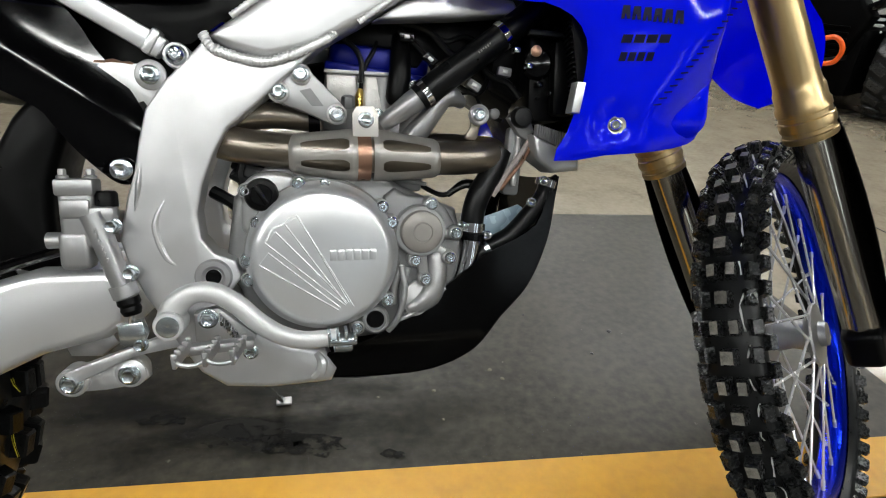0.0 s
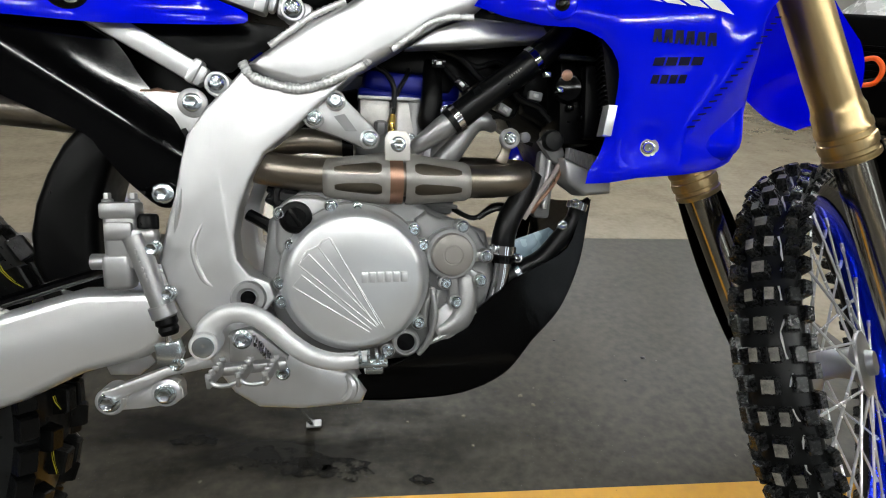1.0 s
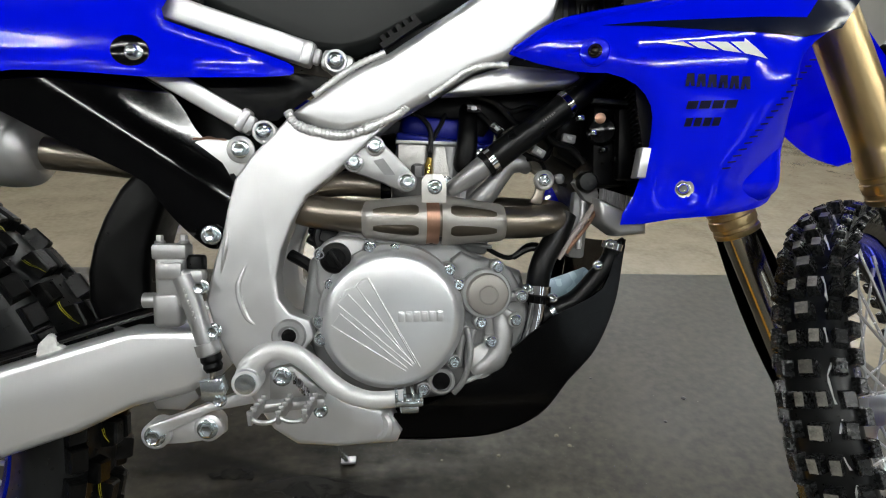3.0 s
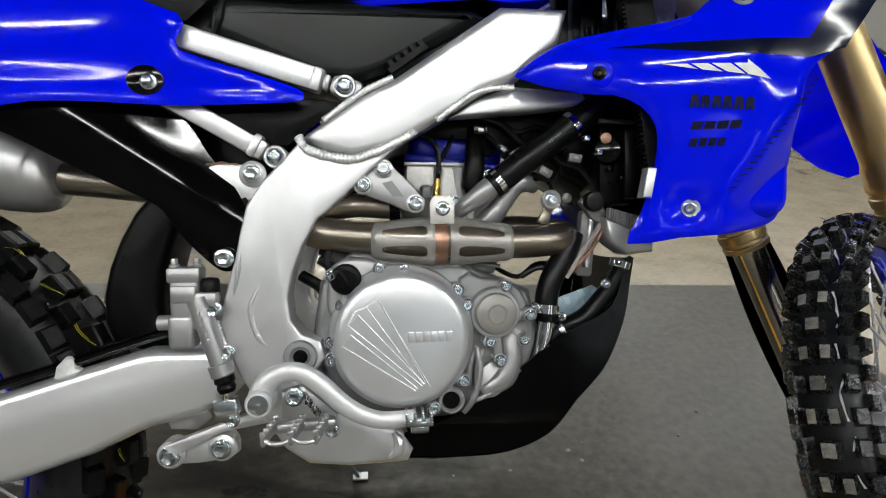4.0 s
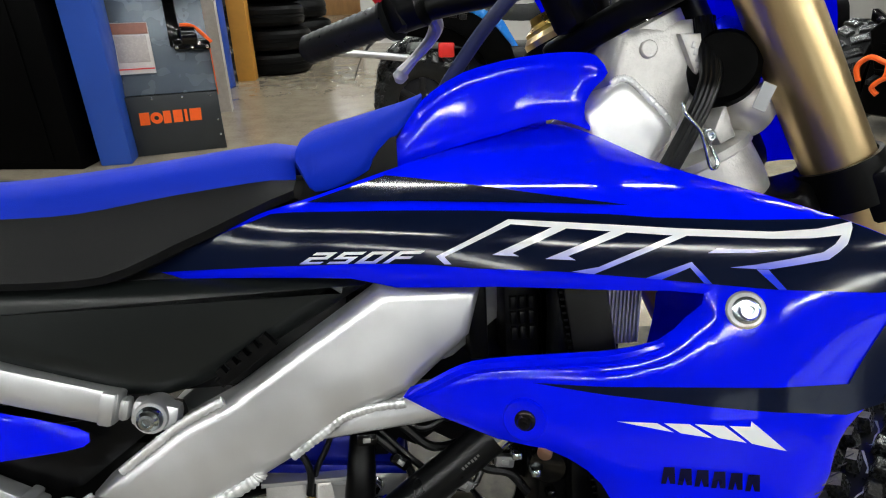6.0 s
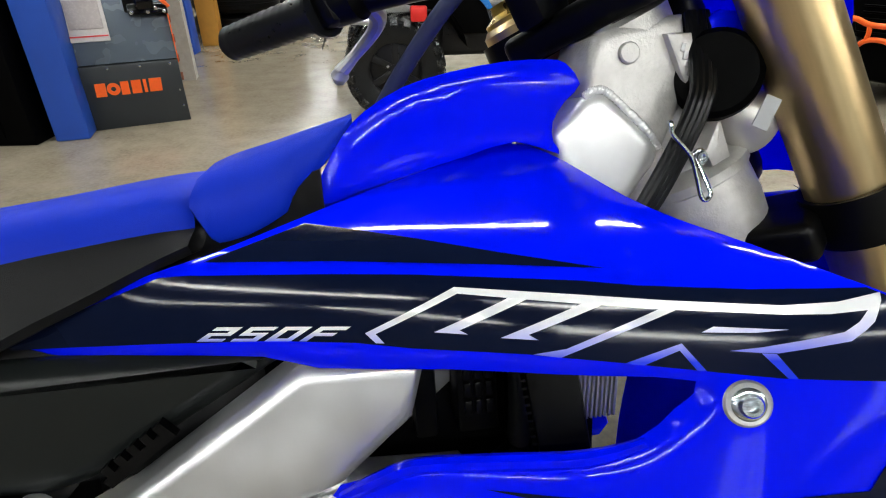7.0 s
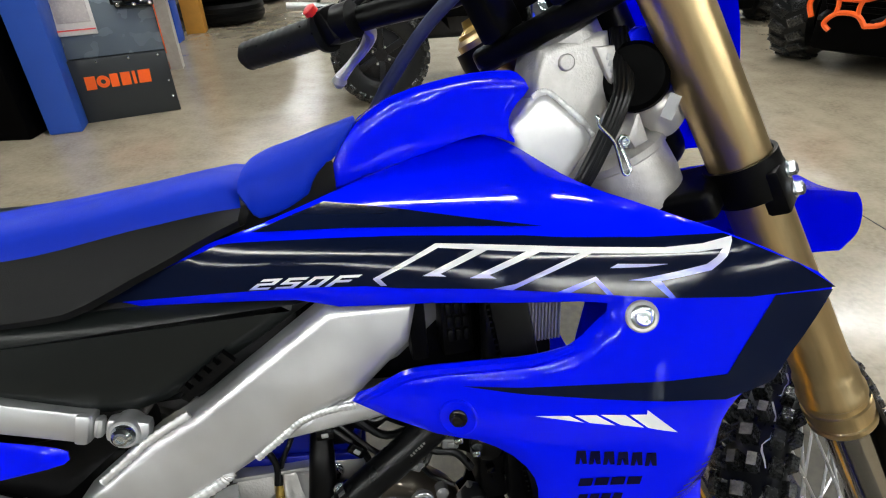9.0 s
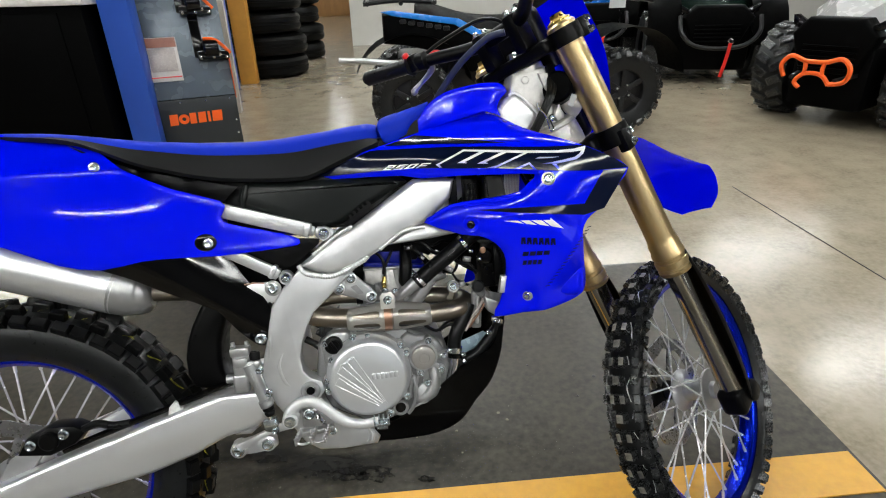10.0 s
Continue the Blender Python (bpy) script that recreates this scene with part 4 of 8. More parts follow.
    # screws of the shroud, each in a dished seat
    for x, z, w in ((0.450, 0.831, True), (0.3145, 0.7595, False), (0.408, 0.622, False)):
        y = fairing(x, z)
        out = ((fairing(x + 0.005, z) - fairing(x - 0.005, z)) / 0.01, -1, (fairing(x, z + 0.005) - fairing(x, z - 0.005)) / 0.01)
        if w:
            part("washer", lathe(bmesh.new(), [(0.0120, -0.004), (0.0120, 0.0008), (0.0108, 0.0016), (0.008, 0.0012)], (x, y, z), out, 28), CAST, bike)
        else:
            if x > 0.35:
                part("washer", lathe(bmesh.new(), [(0.0098, -0.002), (0.0098, 0.0022), (0.0090, 0.0028), (0.006, 0.0022)], (x + 0.002, y, z), out, 28), CAST, bike)
            else:
                part("screw_recess", lathe(bmesh.new(), [(0.0150, -0.003), (0.0150, 0.0002), (0.0138, 0.0014), (0.0122, 0.0010), (0.0085, 0.0004), (0.0, 0.0003)], (x, y, z), out, 30), BLUE, bike)
        bolt(bike, (x, y - 0.0008, z), 0.0064 if w else 0.0052, out, GLOSS if x < 0.35 else None, h=0.0040, socket=True)


def decal(outline, mat, surface=None, lift=0.0009, n=1, name="decal"):
    s = surface or fairing
    return part(name, fill(bmesh.new(), outline, lambda x, z: s(x, z) - lift, 0.012, n, 0, 0, 0), mat, bike)


def stroke(pts, w, mat, lift=0.0016, surface=None):
    """A ribbon of even width laid on a body panel."""
    s = surface or fairing
    bm = bmesh.new()
    for (x0, z0), (x1, z1) in zip(pts, pts[1:]):
        d = Vector((x1 - x0, z1 - z0))
        nrm = Vector((-d.y, d.x)).normalized() * w / 2
        k = max(1, int(d.length / 0.012))
        rows = []
        for i in range(k + 1):
            c = Vector((x0, z0)) + d * (i / k)
            rows.append([(c.x + e * nrm.x, s(c.x + e * nrm.x, c.y + e * nrm.y) - lift, c.y + e * nrm.y) for e in (-1, 1)])
        loft(bm, rows)
    return part("decal_stroke", bm, mat, bike)


def build_decals():
    # dark bands
    decal([(0.036, 0.8605), (0.060, 0.869), (0.080, 0.877), (0.0975, 0.8835), (0.1355, 0.8965), (0.150, 0.9015), (0.166, 0.9020), (0.2474, 0.9000), (0.2931, 0.8982), (0.3777, 0.8925), (0.4053, 0.8893), (0.4591, 0.8857), (0.5080, 0.8845), (0.5135, 0.8845), (0.530, 0.876), (0.560, 0.860), (0.584, 0.8415), (0.560, 0.8405), (0.5258, 0.8395), (0.4687, 0.8430), (0.4279, 0.8476), (0.3942, 0.8515), (0.3469, 0.8564), (0.2889, 0.8597), (0.2589, 0.8629), (0.2123, 0.8644), (0.1469, 0.8638), (0.080, 0.8622)], NAVY)
    decal([(0.1757, 0.9085), (0.1971, 0.9148), (0.2242, 0.9222), (0.2340, 0.9250), (0.2518, 0.9225), (0.2970, 0.9150), (0.3415, 0.9066), (0.3930, 0.8975), (0.3391, 0.9012), (0.2510, 0.9062)], NAVY)
    decal([(0.320, 0.785), (0.421, 0.7845), (0.507, 0.784), (0.5425, 0.839), (0.582, 0.840), (0.562, 0.806), (0.541, 0.774), (0.505, 0.765), (0.421, 0.773)], NAVY)
    # slanted line emblem, printed from white to blue: the long bar with its hook, then the legs
    for outline in ([(0.3136, 0.8917), (0.3771, 0.8860), (0.4182, 0.8821), (0.4713, 0.8782), (0.4970, 0.8790), (0.5180, 0.8825), (0.5172, 0.8790), (0.5118, 0.8693), (0.5069, 0.8652), (0.4999, 0.8605), (0.4817, 0.8577), (0.4661, 0.8556), (0.4583, 0.8560), (0.4436, 0.8572), (0.4589, 0.8587), (0.4773, 0.8614), (0.4972, 0.8649), (0.5047, 0.8694), (0.5096, 0.8747), (0.4916, 0.8735), (0.4703, 0.8740), (0.4080, 0.8784), (0.3487, 0.8846), (0.3148, 0.8884), (0.2698, 0.8680), (0.2741, 0.8628), (0.2695, 0.8629), (0.2641, 0.8685)],
                    [(0.3408, 0.8856), (0.3009, 0.8686), (0.3182, 0.8672), (0.3141, 0.8695), (0.3501, 0.8847)],
                    [(0.3771, 0.8819), (0.3346, 0.8652), (0.3534, 0.8639), (0.3488, 0.8667), (0.3876, 0.8812)],
                    [(0.4148, 0.8786), (0.3668, 0.8593), (0.3500, 0.8566), (0.3635, 0.8548), (0.3752, 0.8594), (0.4229, 0.8780)],
                    [(0.4221, 0.8612), (0.3941, 0.8516), (0.4034, 0.8506), (0.4208, 0.8577), (0.4279, 0.8478), (0.4324, 0.8474)],
                    [(0.4320, 0.8664), (0.4378, 0.8691), (0.4721, 0.8668), (0.4569, 0.8657)],
                    [(0.4583, 0.8558), (0.4694, 0.8432), (0.4739, 0.8430), (0.4651, 0.8554)]):
        decal(outline, EMBLEM, lift=0.0017, name="emblem_stroke")
    # engine size in square slanted figures: each one bars of one width
    h, w, g = 0.0082, 0.0150, 0.0030
    def figure(x, bars):
        for u0, v0, u1, v1 in bars:
            q = [(u0, v0), (u1, v0), (u1, v1), (u0, v1)]
            decal([(x + u * w + v * h * 1.62, 0.8651 - (x + u * w - 0.17) * 0.012 + v * h) for u, v in q], FIGURE, lift=0.0019, name="size_figure")
    two = [(0, 0.76, 1, 1), (0.72, 0.40, 1, 0.76), (0, 0.40, 0.72, 0.60), (0, 0, 0.28, 0.40), (0.28, 0, 1, 0.20)]
    five = [(0, 0.76, 1.05, 1), (0, 0.40, 0.28, 0.76), (0.28, 0.40, 1, 0.60), (0.72, 0, 1, 0.40), (0, 0, 0.72, 0.20)]
    nought = [(0, 0.76, 1, 1), (0, 0, 0.28, 0.76), (0.72, 0, 1, 0.76), (0.28, 0, 0.72, 0.20)]
    eff = [(0, 0.76, 1.1, 1), (0, 0, 0.28, 0.76), (0.28, 0.36, 0.95, 0.58)]
    for k, bars in enumerate((two, five, nought, eff)):
        figure(0.1685 + k * 0.0196, bars)
    # arrow below the band
    decal([(0.368, 0.7635), (0.392, 0.7625), (0.402, 0.7565)], WHITE, lift=0.0016)
    decal([(0.396, 0.7625), (0.411, 0.7620), (0.424, 0.7530), (0.406, 0.7560)], WHITE, lift=0.0016)
    decal([(0.414, 0.7620), (0.431, 0.7610), (0.444, 0.7500), (0.428, 0.7530)], WHITE, lift=0.0016)
    decal([(0.434, 0.7610), (0.446, 0.7605), (0.4465, 0.7640), (0.468, 0.7440), (0.447, 0.7495)], WHITE, lift=0.0016)
    # maker's word: six dark blocks, and two short lines under it
    for i in range(6):
        x = 0.3955 + i * 0.0100
        z = 0.7205 - i * 0.0009
        decal([(x, z), (x + 0.0030, z), (x + 0.0038, z + 0.0055), (x + 0.0055, z), (x + 0.0085, z), (x + 0.0075, z + 0.012), (x + 0.0010, z + 0.012)], INK, lift=0.0014)
    for z, w, h in ((0.699, 0.047, 0.0075), (0.6825, 0.034, 0.008)):
        k = 4
        for i in range(k):
            x = 0.398 + i * w / k
            decal([(x, z), (x + w / k - 0.002, z), (x + w / k - 0.0005, z + h), (x + 0.0015, z + h)], INK, lift=0.0014)
    # slashes down the leading edge
    for i in range(18):
        z = 0.744 - 0.0060 * i
        x = 0.517 - 0.0042 * i
        stroke([(x, z), (x - 0.0085, z - 0.001)], 0.0013, INK)


def build_engine():
    # black mass behind and ahead of the head
    part("inner_panel", prism(bmesh.new(), [(0.10, 0.86), (0.44, 0.86), (0.43, 0.60), (0.372, 0.60), (0.352, 0.64), (0.315, 0.662), (0.29, 0.70), (0.12, 0.735)], -0.045, 0.10, 0.006), BLACK, bike, "black inner panel and tank belly")
    case = [(0.020, 0.545), (0.060, 0.585), (0.16, 0.580), (0.20, 0.555), (0.262, 0.530), (0.275, 0.480), (0.245, 0.420), (0.19, 0.385), (0.10, 0.380), (0.03, 0.420), (0.010, 0.48)]
    part("crankcase", prism(bmesh.new(), case, -0.085, 0.085, 0.010, 3), CAST_DARK, bike, "grey cast crankcase")
    flange = [(0.1112 + 0.0815 * math.sin(i * math.pi / 24), 0.4845 + 0.0815 * math.cos(i * math.pi / 24)) for i in range(48)]
    part("clutch_flange", prism(bmesh.new(), flange, -0.106, -0.07, 0.005, 3), CAST, bike)
    part("filler_neck", prism(bmesh.new(), [(0.030, 0.540), (0.034, 0.562), (0.052, 0.573), (0.080, 0.570), (0.085, 0.555), (0.060, 0.520), (0.040, 0.505), (0.030, 0.515)], -0.103, -0.07, 0.006, 3, 3), CAST, bike)
    c = (0.1112, -0.104, 0.4845)
    cover = part("clutch_cover", lathe(bmesh.new(), [(0.0795, 0.0), (0.0795, 0.004), (0.0755, 0.008), (0.0735, 0.016), (0.0725, 0.021), (0.069, 0.0245), (0.064, 0.026), (0.03, 0.0265), (0.0, 0.0265)], c, (0, -1, 0), 72), SILVER, bike, "round silver clutch cover")
    yf = -0.1305
    def ridge(pts, r=0.0008):
        part("cover_ridge", tube(bmesh.new(), [(x, yf, z) for x, z in pts], r, 8, 1), SILVER, cover)
    tip = (0.137, 0.4315)
    for k, (a, b) in enumerate((((0.080, 0.5255), 0.0), ((0.059, 0.5085), 0.0), ((0.059, 0.4905), -0.012))):
        d = Vector((a[0] - tip[0], a[1] - tip[1]))
        nn = Vector((-d.y, d.x)).normalized()
        p0, p1 = Vector(tip) + d * 0.06, Vector(tip) + d
        w = 0.0016, 0.0075
        s = Vector((b * 0.6, b * 0.3))
        ridge([tuple(p0 + nn * w[0] + s), tuple(p1 + nn * w[1] + s), tuple(p1 - nn * w[1] + s), tuple(p0 - nn * w[0] + s)])
    ridge([(0.140, 0.4335), (0.085, 0.5305), (0.078, 0.5275), (0.073, 0.5215), (0.062, 0.5175), (0.055, 0.5055)])
    for i in range(6):       # the maker's word as blocks
        part("cover_block", block(bmesh.new(), (0.117 + i * 0.0082, yf - 0.0018, 0.4830), (0.1235 + i * 0.0082, yf + 0.001, 0.4940), 0.0006), SILVER, cover)
    for x, z in ((0.0358, 0.5538), (0.0453, 0.5206), (0.0335, 0.4813), (0.0343, 0.4617), (0.0875, 0.5607), (0.1146, 0.5586), (0.1742, 0.5353), (0.1842, 0.5184), (0.1792, 0.4322), (0.145, 0.402)):
        part("bolt_lug", lathe(bmesh.new(), [(0.0082, -0.02), (0.0082, 0.001), (0.0072, 0.0018), (0, 0.0018)], (x, -0.106, z), (0, -1, 0), 18), CAST, bike)
        bolt(bike, (x, -0.108, z), 0.0050, h=0.0045, socket=True)
    part("oil_cap", lathe(bmesh.new(), [(0.017, 0), (0.017, 0.006), (0.0155, 0.009), (0.011, 0.010), (0.010, 0.007), (0.0, 0.007)], (0.0508, -0.104, 0.5498), (0, -1, 0), 28), BLACK, bike, "black slotted oil filler cap")
    part("oil_cap_grip", block(bmesh.new(), (-0.0025, -0.004, -0.011), (0.0025, 0.002, 0.011), 0.001, pose(0.0508, -0.113, 0.5498, 0, -30, 0)), BLACK, bike)
    part("sight_glass", lathe(bmesh.new(), [(0.0155, 0), (0.0155, 0.006), (0.0135, 0.008), (0.0115, 0.008), (0.0105, 0.004), (0.0, 0.003)], (0.1655, -0.098, 0.4094), (0, -1, 0), 28), CAST, bike)
    part("sight_pane", lathe(bmesh.new(), [(0.010, 0), (0.010, 0.001), (0, 0.001)], (0.1655, -0.1015, 0.4094), (0, -1, 0), 24), GLOSS, bike)
    # oil filter cover and pump housing
    part("filter_flange", lathe(bmesh.new(), [(0.0285, -0.03), (0.0285, 0.002), (0.027, 0.0035), (0, 0.0035)], (0.2163, -0.105, 0.508), (0, -1, 0), 40), CAST, bike)
    part("filter_cover", lathe(bmesh.new(), [(0.0235, 0), (0.0235, 0.007), (0.0222, 0.0102), (0.0190, 0.0118), (0.0110, 0.0121), (0.0106, 0.0114), (0.0096, 0.0114), (0.0092, 0.0121), (0, 0.0123)], (0.2163, -0.107, 0.508), (0, -1, 0), 44), GREY_COVER, bike, "bronze-grey round oil filter cover")
    for x, z in ((0.2284, 0.5378), (0.2096, 0.4758), (0.2494, 0.4773), (0.2212, 0.4538), (0.256, 0.5045)):
        part("bolt_lug", lathe(bmesh.new(), [(0.0080, -0.02), (0.0080, 0.001), (0.0070, 0.0018), (0, 0.0018)], (x, -0.106, z), (0, -1, 0), 18), CAST, bike)
        if z < 0.46 or x > 0.24:
            part("lug_web", beam(bmesh.new(), (0.2163, -0.098, 0.500), (x, -0.099, z), 0.010, 0.012, 0.004), CAST, bike)
        bolt(bike, (x, -0.108, z), 0.0048, h=0.0045, socket=True)
    # side casting behind the covers, with its ribs
    part("side_casting", prism(bmesh.new(), [(0.178, 0.546), (0.205, 0.547), (0.238, 0.541), (0.258, 0.515), (0.266, 0.470), (0.246, 0.424), (0.215, 0.400), (0.180, 0.392), (0.165, 0.42)], -0.094, -0.06, 0.006, 3, 2), CAST_DARK, bike, "grey engine side casting")
    for a, b in (((0.196, 0.470), (0.186, 0.425)), ((0.203, 0.466), (0.197, 0.420)), ((0.190, 0.500), (0.191, 0.470))):
        part("casting_web", tube(bmesh.new(), [(a[0], -0.096, a[1]), ((a[0] + b[0]) / 2 - 0.003, -0.098, (a[1] + b[1]) / 2), (b[0], -0.096, b[1])], 0.0042, 10, 4), CAST, bike)
    # water pump: a snail housing with its domed inlet, polished outlet and hoses
    bm = bmesh.new()
    lathe(bm, [(0.026, -0.03), (0.026, -0.004), (0.022, 0.003), (0.012, 0.006), (0, 0.0065)], (0.219, -0.095, 0.428), (0.1, -1, 0.1), 32)
    tube(bm, [(0.205, -0.094, 0.418), (0.228, -0.097, 0.432), (0.236, -0.097, 0.455), (0.2355, -0.094, 0.478), (0.235, -0.088, 0.486)], [0.010, 0.013, 0.0125, 0.0115, 0.006], 18, 5)
    part("water_pump", bm, CAST, bike, "cast water pump housing")
    part("pump_rim", tube(bmesh.new(), [(0.190, -0.099, 0.405), (0.215, -0.101, 0.418), (0.246, -0.101, 0.441)], [0.002, 0.004, 0.002], 8, 4), CAST, bike)
    part("pump_outlet", tube(bmesh.new(), [(0.245, -0.086, 0.415), (0.2645, -0.089, 0.436), (0.2755, -0.090, 0.466), (0.2800, -0.090, 0.495), (0.2795, -0.090, 0.512)], 0.0098, 18, 5), CHROME, bike, "polished coolant pipe")
    part("coolant_hose", tube(bmesh.new(), [(0.2798, -0.090, 0.500), (0.2800, -0.090, 0.520), (0.2867, -0.089, 0.544), (0.3031, -0.084, 0.570), (0.3162, -0.078, 0.5958)], 0.0135, 16, 5), HOSE, bike)
    part("hose_clamp", lathe(bmesh.new(), [(0.0135, -0.005), (0.0155, -0.005), (0.0155, 0.005), (0.0135, 0.005)], (0.2798, -0.090, 0.5095), (0.1, 0, 1), 24), CHROME, bike)
    part("clamp_band", lathe(bmesh.new(), [(0.0135, -0.004), (0.0150, -0.004), (0.0150, 0.004), (0.0135, 0.004)], (0.2798, -0.090, 0.4985), (0.1, 0, 1), 24), GLOSS, bike)
    for q in ((0.2645, -0.100, 0.512), (0.2955, -0.098, 0.500)):
        part("clamp_screw", bolt_mesh(bmesh.new(), q, (-0.4, -1, 0.2), 0.0040), ZINC, bike)
    part("coolant_hose", tube(bmesh.new(), [(0.3720, -0.088, 0.5640), (0.3685, -0.086, 0.5432), (0.3482, -0.083, 0.5170), (0.3281, -0.082, 0.4965), (0.3044, -0.082, 0.4850), (0.2860, -0.082, 0.4730)], 0.0110, 14, 5), HOSE, bike)
    part("hose_clamp", lathe(bmesh.new(), [(0.0112, -0.004), (0.0132, -0.004), (0.0132, 0.004), (0.0112, 0.004)], (0.371, -0.087, 0.5585), (0.3, 0, 1), 20), CHROME, bike)
    part("hose_clip", lathe(bmesh.new(), [(0.0112, -0.003), (0.0128, -0.003), (0.0128, 0.003), (0.0112, 0.003)], (0.2990, -0.082, 0.4815), (1, 0, 0.55), 20), ZINC, bike)
    for q in ((0.362, -0.100, 0.562), (0.349, -0.096, 0.537)):
        part("clamp_screw", bolt_mesh(bmesh.new(), q, (-0.2, -1, 0.1), 0.0042), ZINC, bike)
    # cylinder, head and blue valve cover
    tilt = pose(0.165, 0, 0.555, 0, 7, 0)
    bm = bmesh.new()
    block(bm, (-0.062, -0.060, 0.0), (0.062, 0.060, 0.055), 0.006, tilt)
    for i in range(4):
        block(bm, (-0.066, -0.064, 0.008 + 0.012 * i), (0.066, 0.064, 0.013 + 0.012 * i), 0.0015, tilt)
    part("cylinder", bm, CAST_DARK, bike, "grey finned cylinder")
    bm = bmesh.new()
    block(bm, (-0.060, -0.058, 0.055), (0.058, 0.058, 0.125), 0.008, tilt)
    lathe(bm, [(0.015, -0.04), (0.0135, 0.0), (0.0135, 0.022), (0.011, 0.024), (0, 0.024)], tilt @ Vector((0.006, -0.058, 0.100)), (0, -0.1, 1), 18)
    lathe(bm, [(0.012, -0.03), (0.012, 0.03), (0.0, 0.03)], tilt @ Vector((0.035, -0.058, 0.07)), (0.6, -0.4, 1), 16)
    part("cylinder_head", bm, CAST, bike, "cast cylinder head")
    bm = bmesh.new()
    block(bm, (-0.058, -0.056, 0.125), (0.055, 0.056, 0.160), 0.012, tilt, 4)
    block(bm, (-0.062, -0.060, 0.122), (0.060, 0.060, 0.131), 0.003, tilt)
    part("valve_cover", bm, SHADED_BLUE, bike, "blue anodised valve cover")
    for x in (-0.035, 0.03):
        bolt(bike, tilt @ Vector((x, -0.059, 0.112)), 0.006)
    part("plug_cap", tube(bmesh.new(), [(0.1945, -0.078, 0.646), (0.195, -0.080, 0.652), (0.198, -0.080, 0.672), (0.200, -0.076, 0.692), (0.202, -0.06, 0.72)], [0.0085, 0.0125, 0.0125, 0.0115, 0.009], 14, 4), BLACK, bike, "black rubber plug cap")
    part("outlet_elbow", tube(bmesh.new(), [(0.205, -0.060, 0.600), (0.222, -0.068, 0.620), (0.246, -0.070, 0.652), (0.262, -0.068, 0.656), (0.275, -0.055, 0.650)], [0.014, 0.0135, 0.0125, 0.011, 0.006], 16, 5), CAST, bike, "cast outlet elbow")
    part("head_face", prism(bmesh.new(), [(0.1195, 0.655), (0.1203, 0.6785), (0.1535, 0.6775), (0.152, 0.655), (0.137, 0.645)], -0.068, -0.05, 0.003, 2), CAST_RAW, bike)
    part("head_face", prism(bmesh.new(), [(0.157, 0.610), (0.1605, 0.677), (0.1897, 0.6765), (0.190, 0.600)], -0.070, -0.05, 0.005, 3), CAST_RAW, bike)
    part("head_lip", prism(bmesh.new(), [(0.118, 0.6775), (0.118, 0.6815), (0.190, 0.680), (0.190, 0.676)], -0.072, -0.05, 0.001), CAST, bike)
    part("head_flank", prism(bmesh.new(), [(0.186, 0.655), (0.212, 0.648), (0.224, 0.620), (0.222, 0.585), (0.186, 0.585)], -0.066, -0.05, 0.006, 3), CAST, bike)
    part("hex_plug", lathe(bmesh.new(), [(0.0075, -0.004), (0.0075, 0.006), (0.006, 0.008), (0, 0.008)], (0.142, -0.080, 0.645), (0, -0.4, 1), 6), CAST_DARK, bike)
    for x, y, z in ((0.213, -0.090, 0.664), (0.1745, -0.078, 0.634), (0.1555, -0.078, 0.636)):
        bolt(bike, (x, y, z), 0.0048, h=0.004, socket=True)
    part("sensor", tube(bmesh.new(), [(0.155, -0.066, 0.632), (0.155, -0.066, 0.648), (0.157, -0.064, 0.662)], [0.004, 0.0045, 0.003], 10, 3), BRASS, bike)
    part("sensor_wire", tube(bmesh.new(), [(0.157, -0.064, 0.66), (0.162, -0.066, 0.685), (0.175, -0.06, 0.71), (0.18, -0.04, 0.74)], 0.0025, 8, 5), HOSE, bike)
    # dark inner mass behind the head: throttle body, wiring, tank belly
    bm = bmesh.new()
    lathe(bm, [(0.03, -0.05), (0.03, 0.05), (0.025, 0.055), (0, 0.055)], (0.075, 0.0, 0.66), (1, 0, 0.2), 20)
    block(bm, (0.10, -0.07, 0.735), (0.36, 0.07, 0.83), 0.012)
    block(bm, (-0.04, -0.05, 0.60), (0.03, 0.05, 0.72), 0.012)
    part("tank_belly", bm, BLACK, bike, "black plastic fuel tank underside")
    for pts, r in (([(0.19, -0.07, 0.735), (0.23, -0.075, 0.725), (0.26, -0.075, 0.70), (0.30, -0.07, 0.705), (0.33, -0.07, 0.72)], 0.004), ([(0.21, -0.06, 0.72), (0.25, -0.07, 0.68), (0.29, -0.075, 0.66), (0.31, -0.06, 0.70)], 0.003), ([(0.24, -0.066, 0.63), (0.26, -0.072, 0.655), (0.285, -0.07, 0.66), (0.30, -0.065, 0.64), (0.32, -0.07, 0.63)], 0.0025), ([(0.22, -0.05, 0.56), (0.25, -0.07, 0.545), (0.28, -0.06, 0.56), (0.32, -0.07, 0.55)], 0.003), ([(0.02, -0.06, 0.58), (0.045, -0.07, 0.565), (0.05, -0.07, 0.53), (0.03, -0.07, 0.52)], 0.006), ([(-0.005, -0.05, 0.55), (0.02, -0.06, 0.535), (0.03, -0.06, 0.51)], 0.007)):
        part("wire_harness", tube(bmesh.new(), pts, r, 8, 6), HOSE, bike)
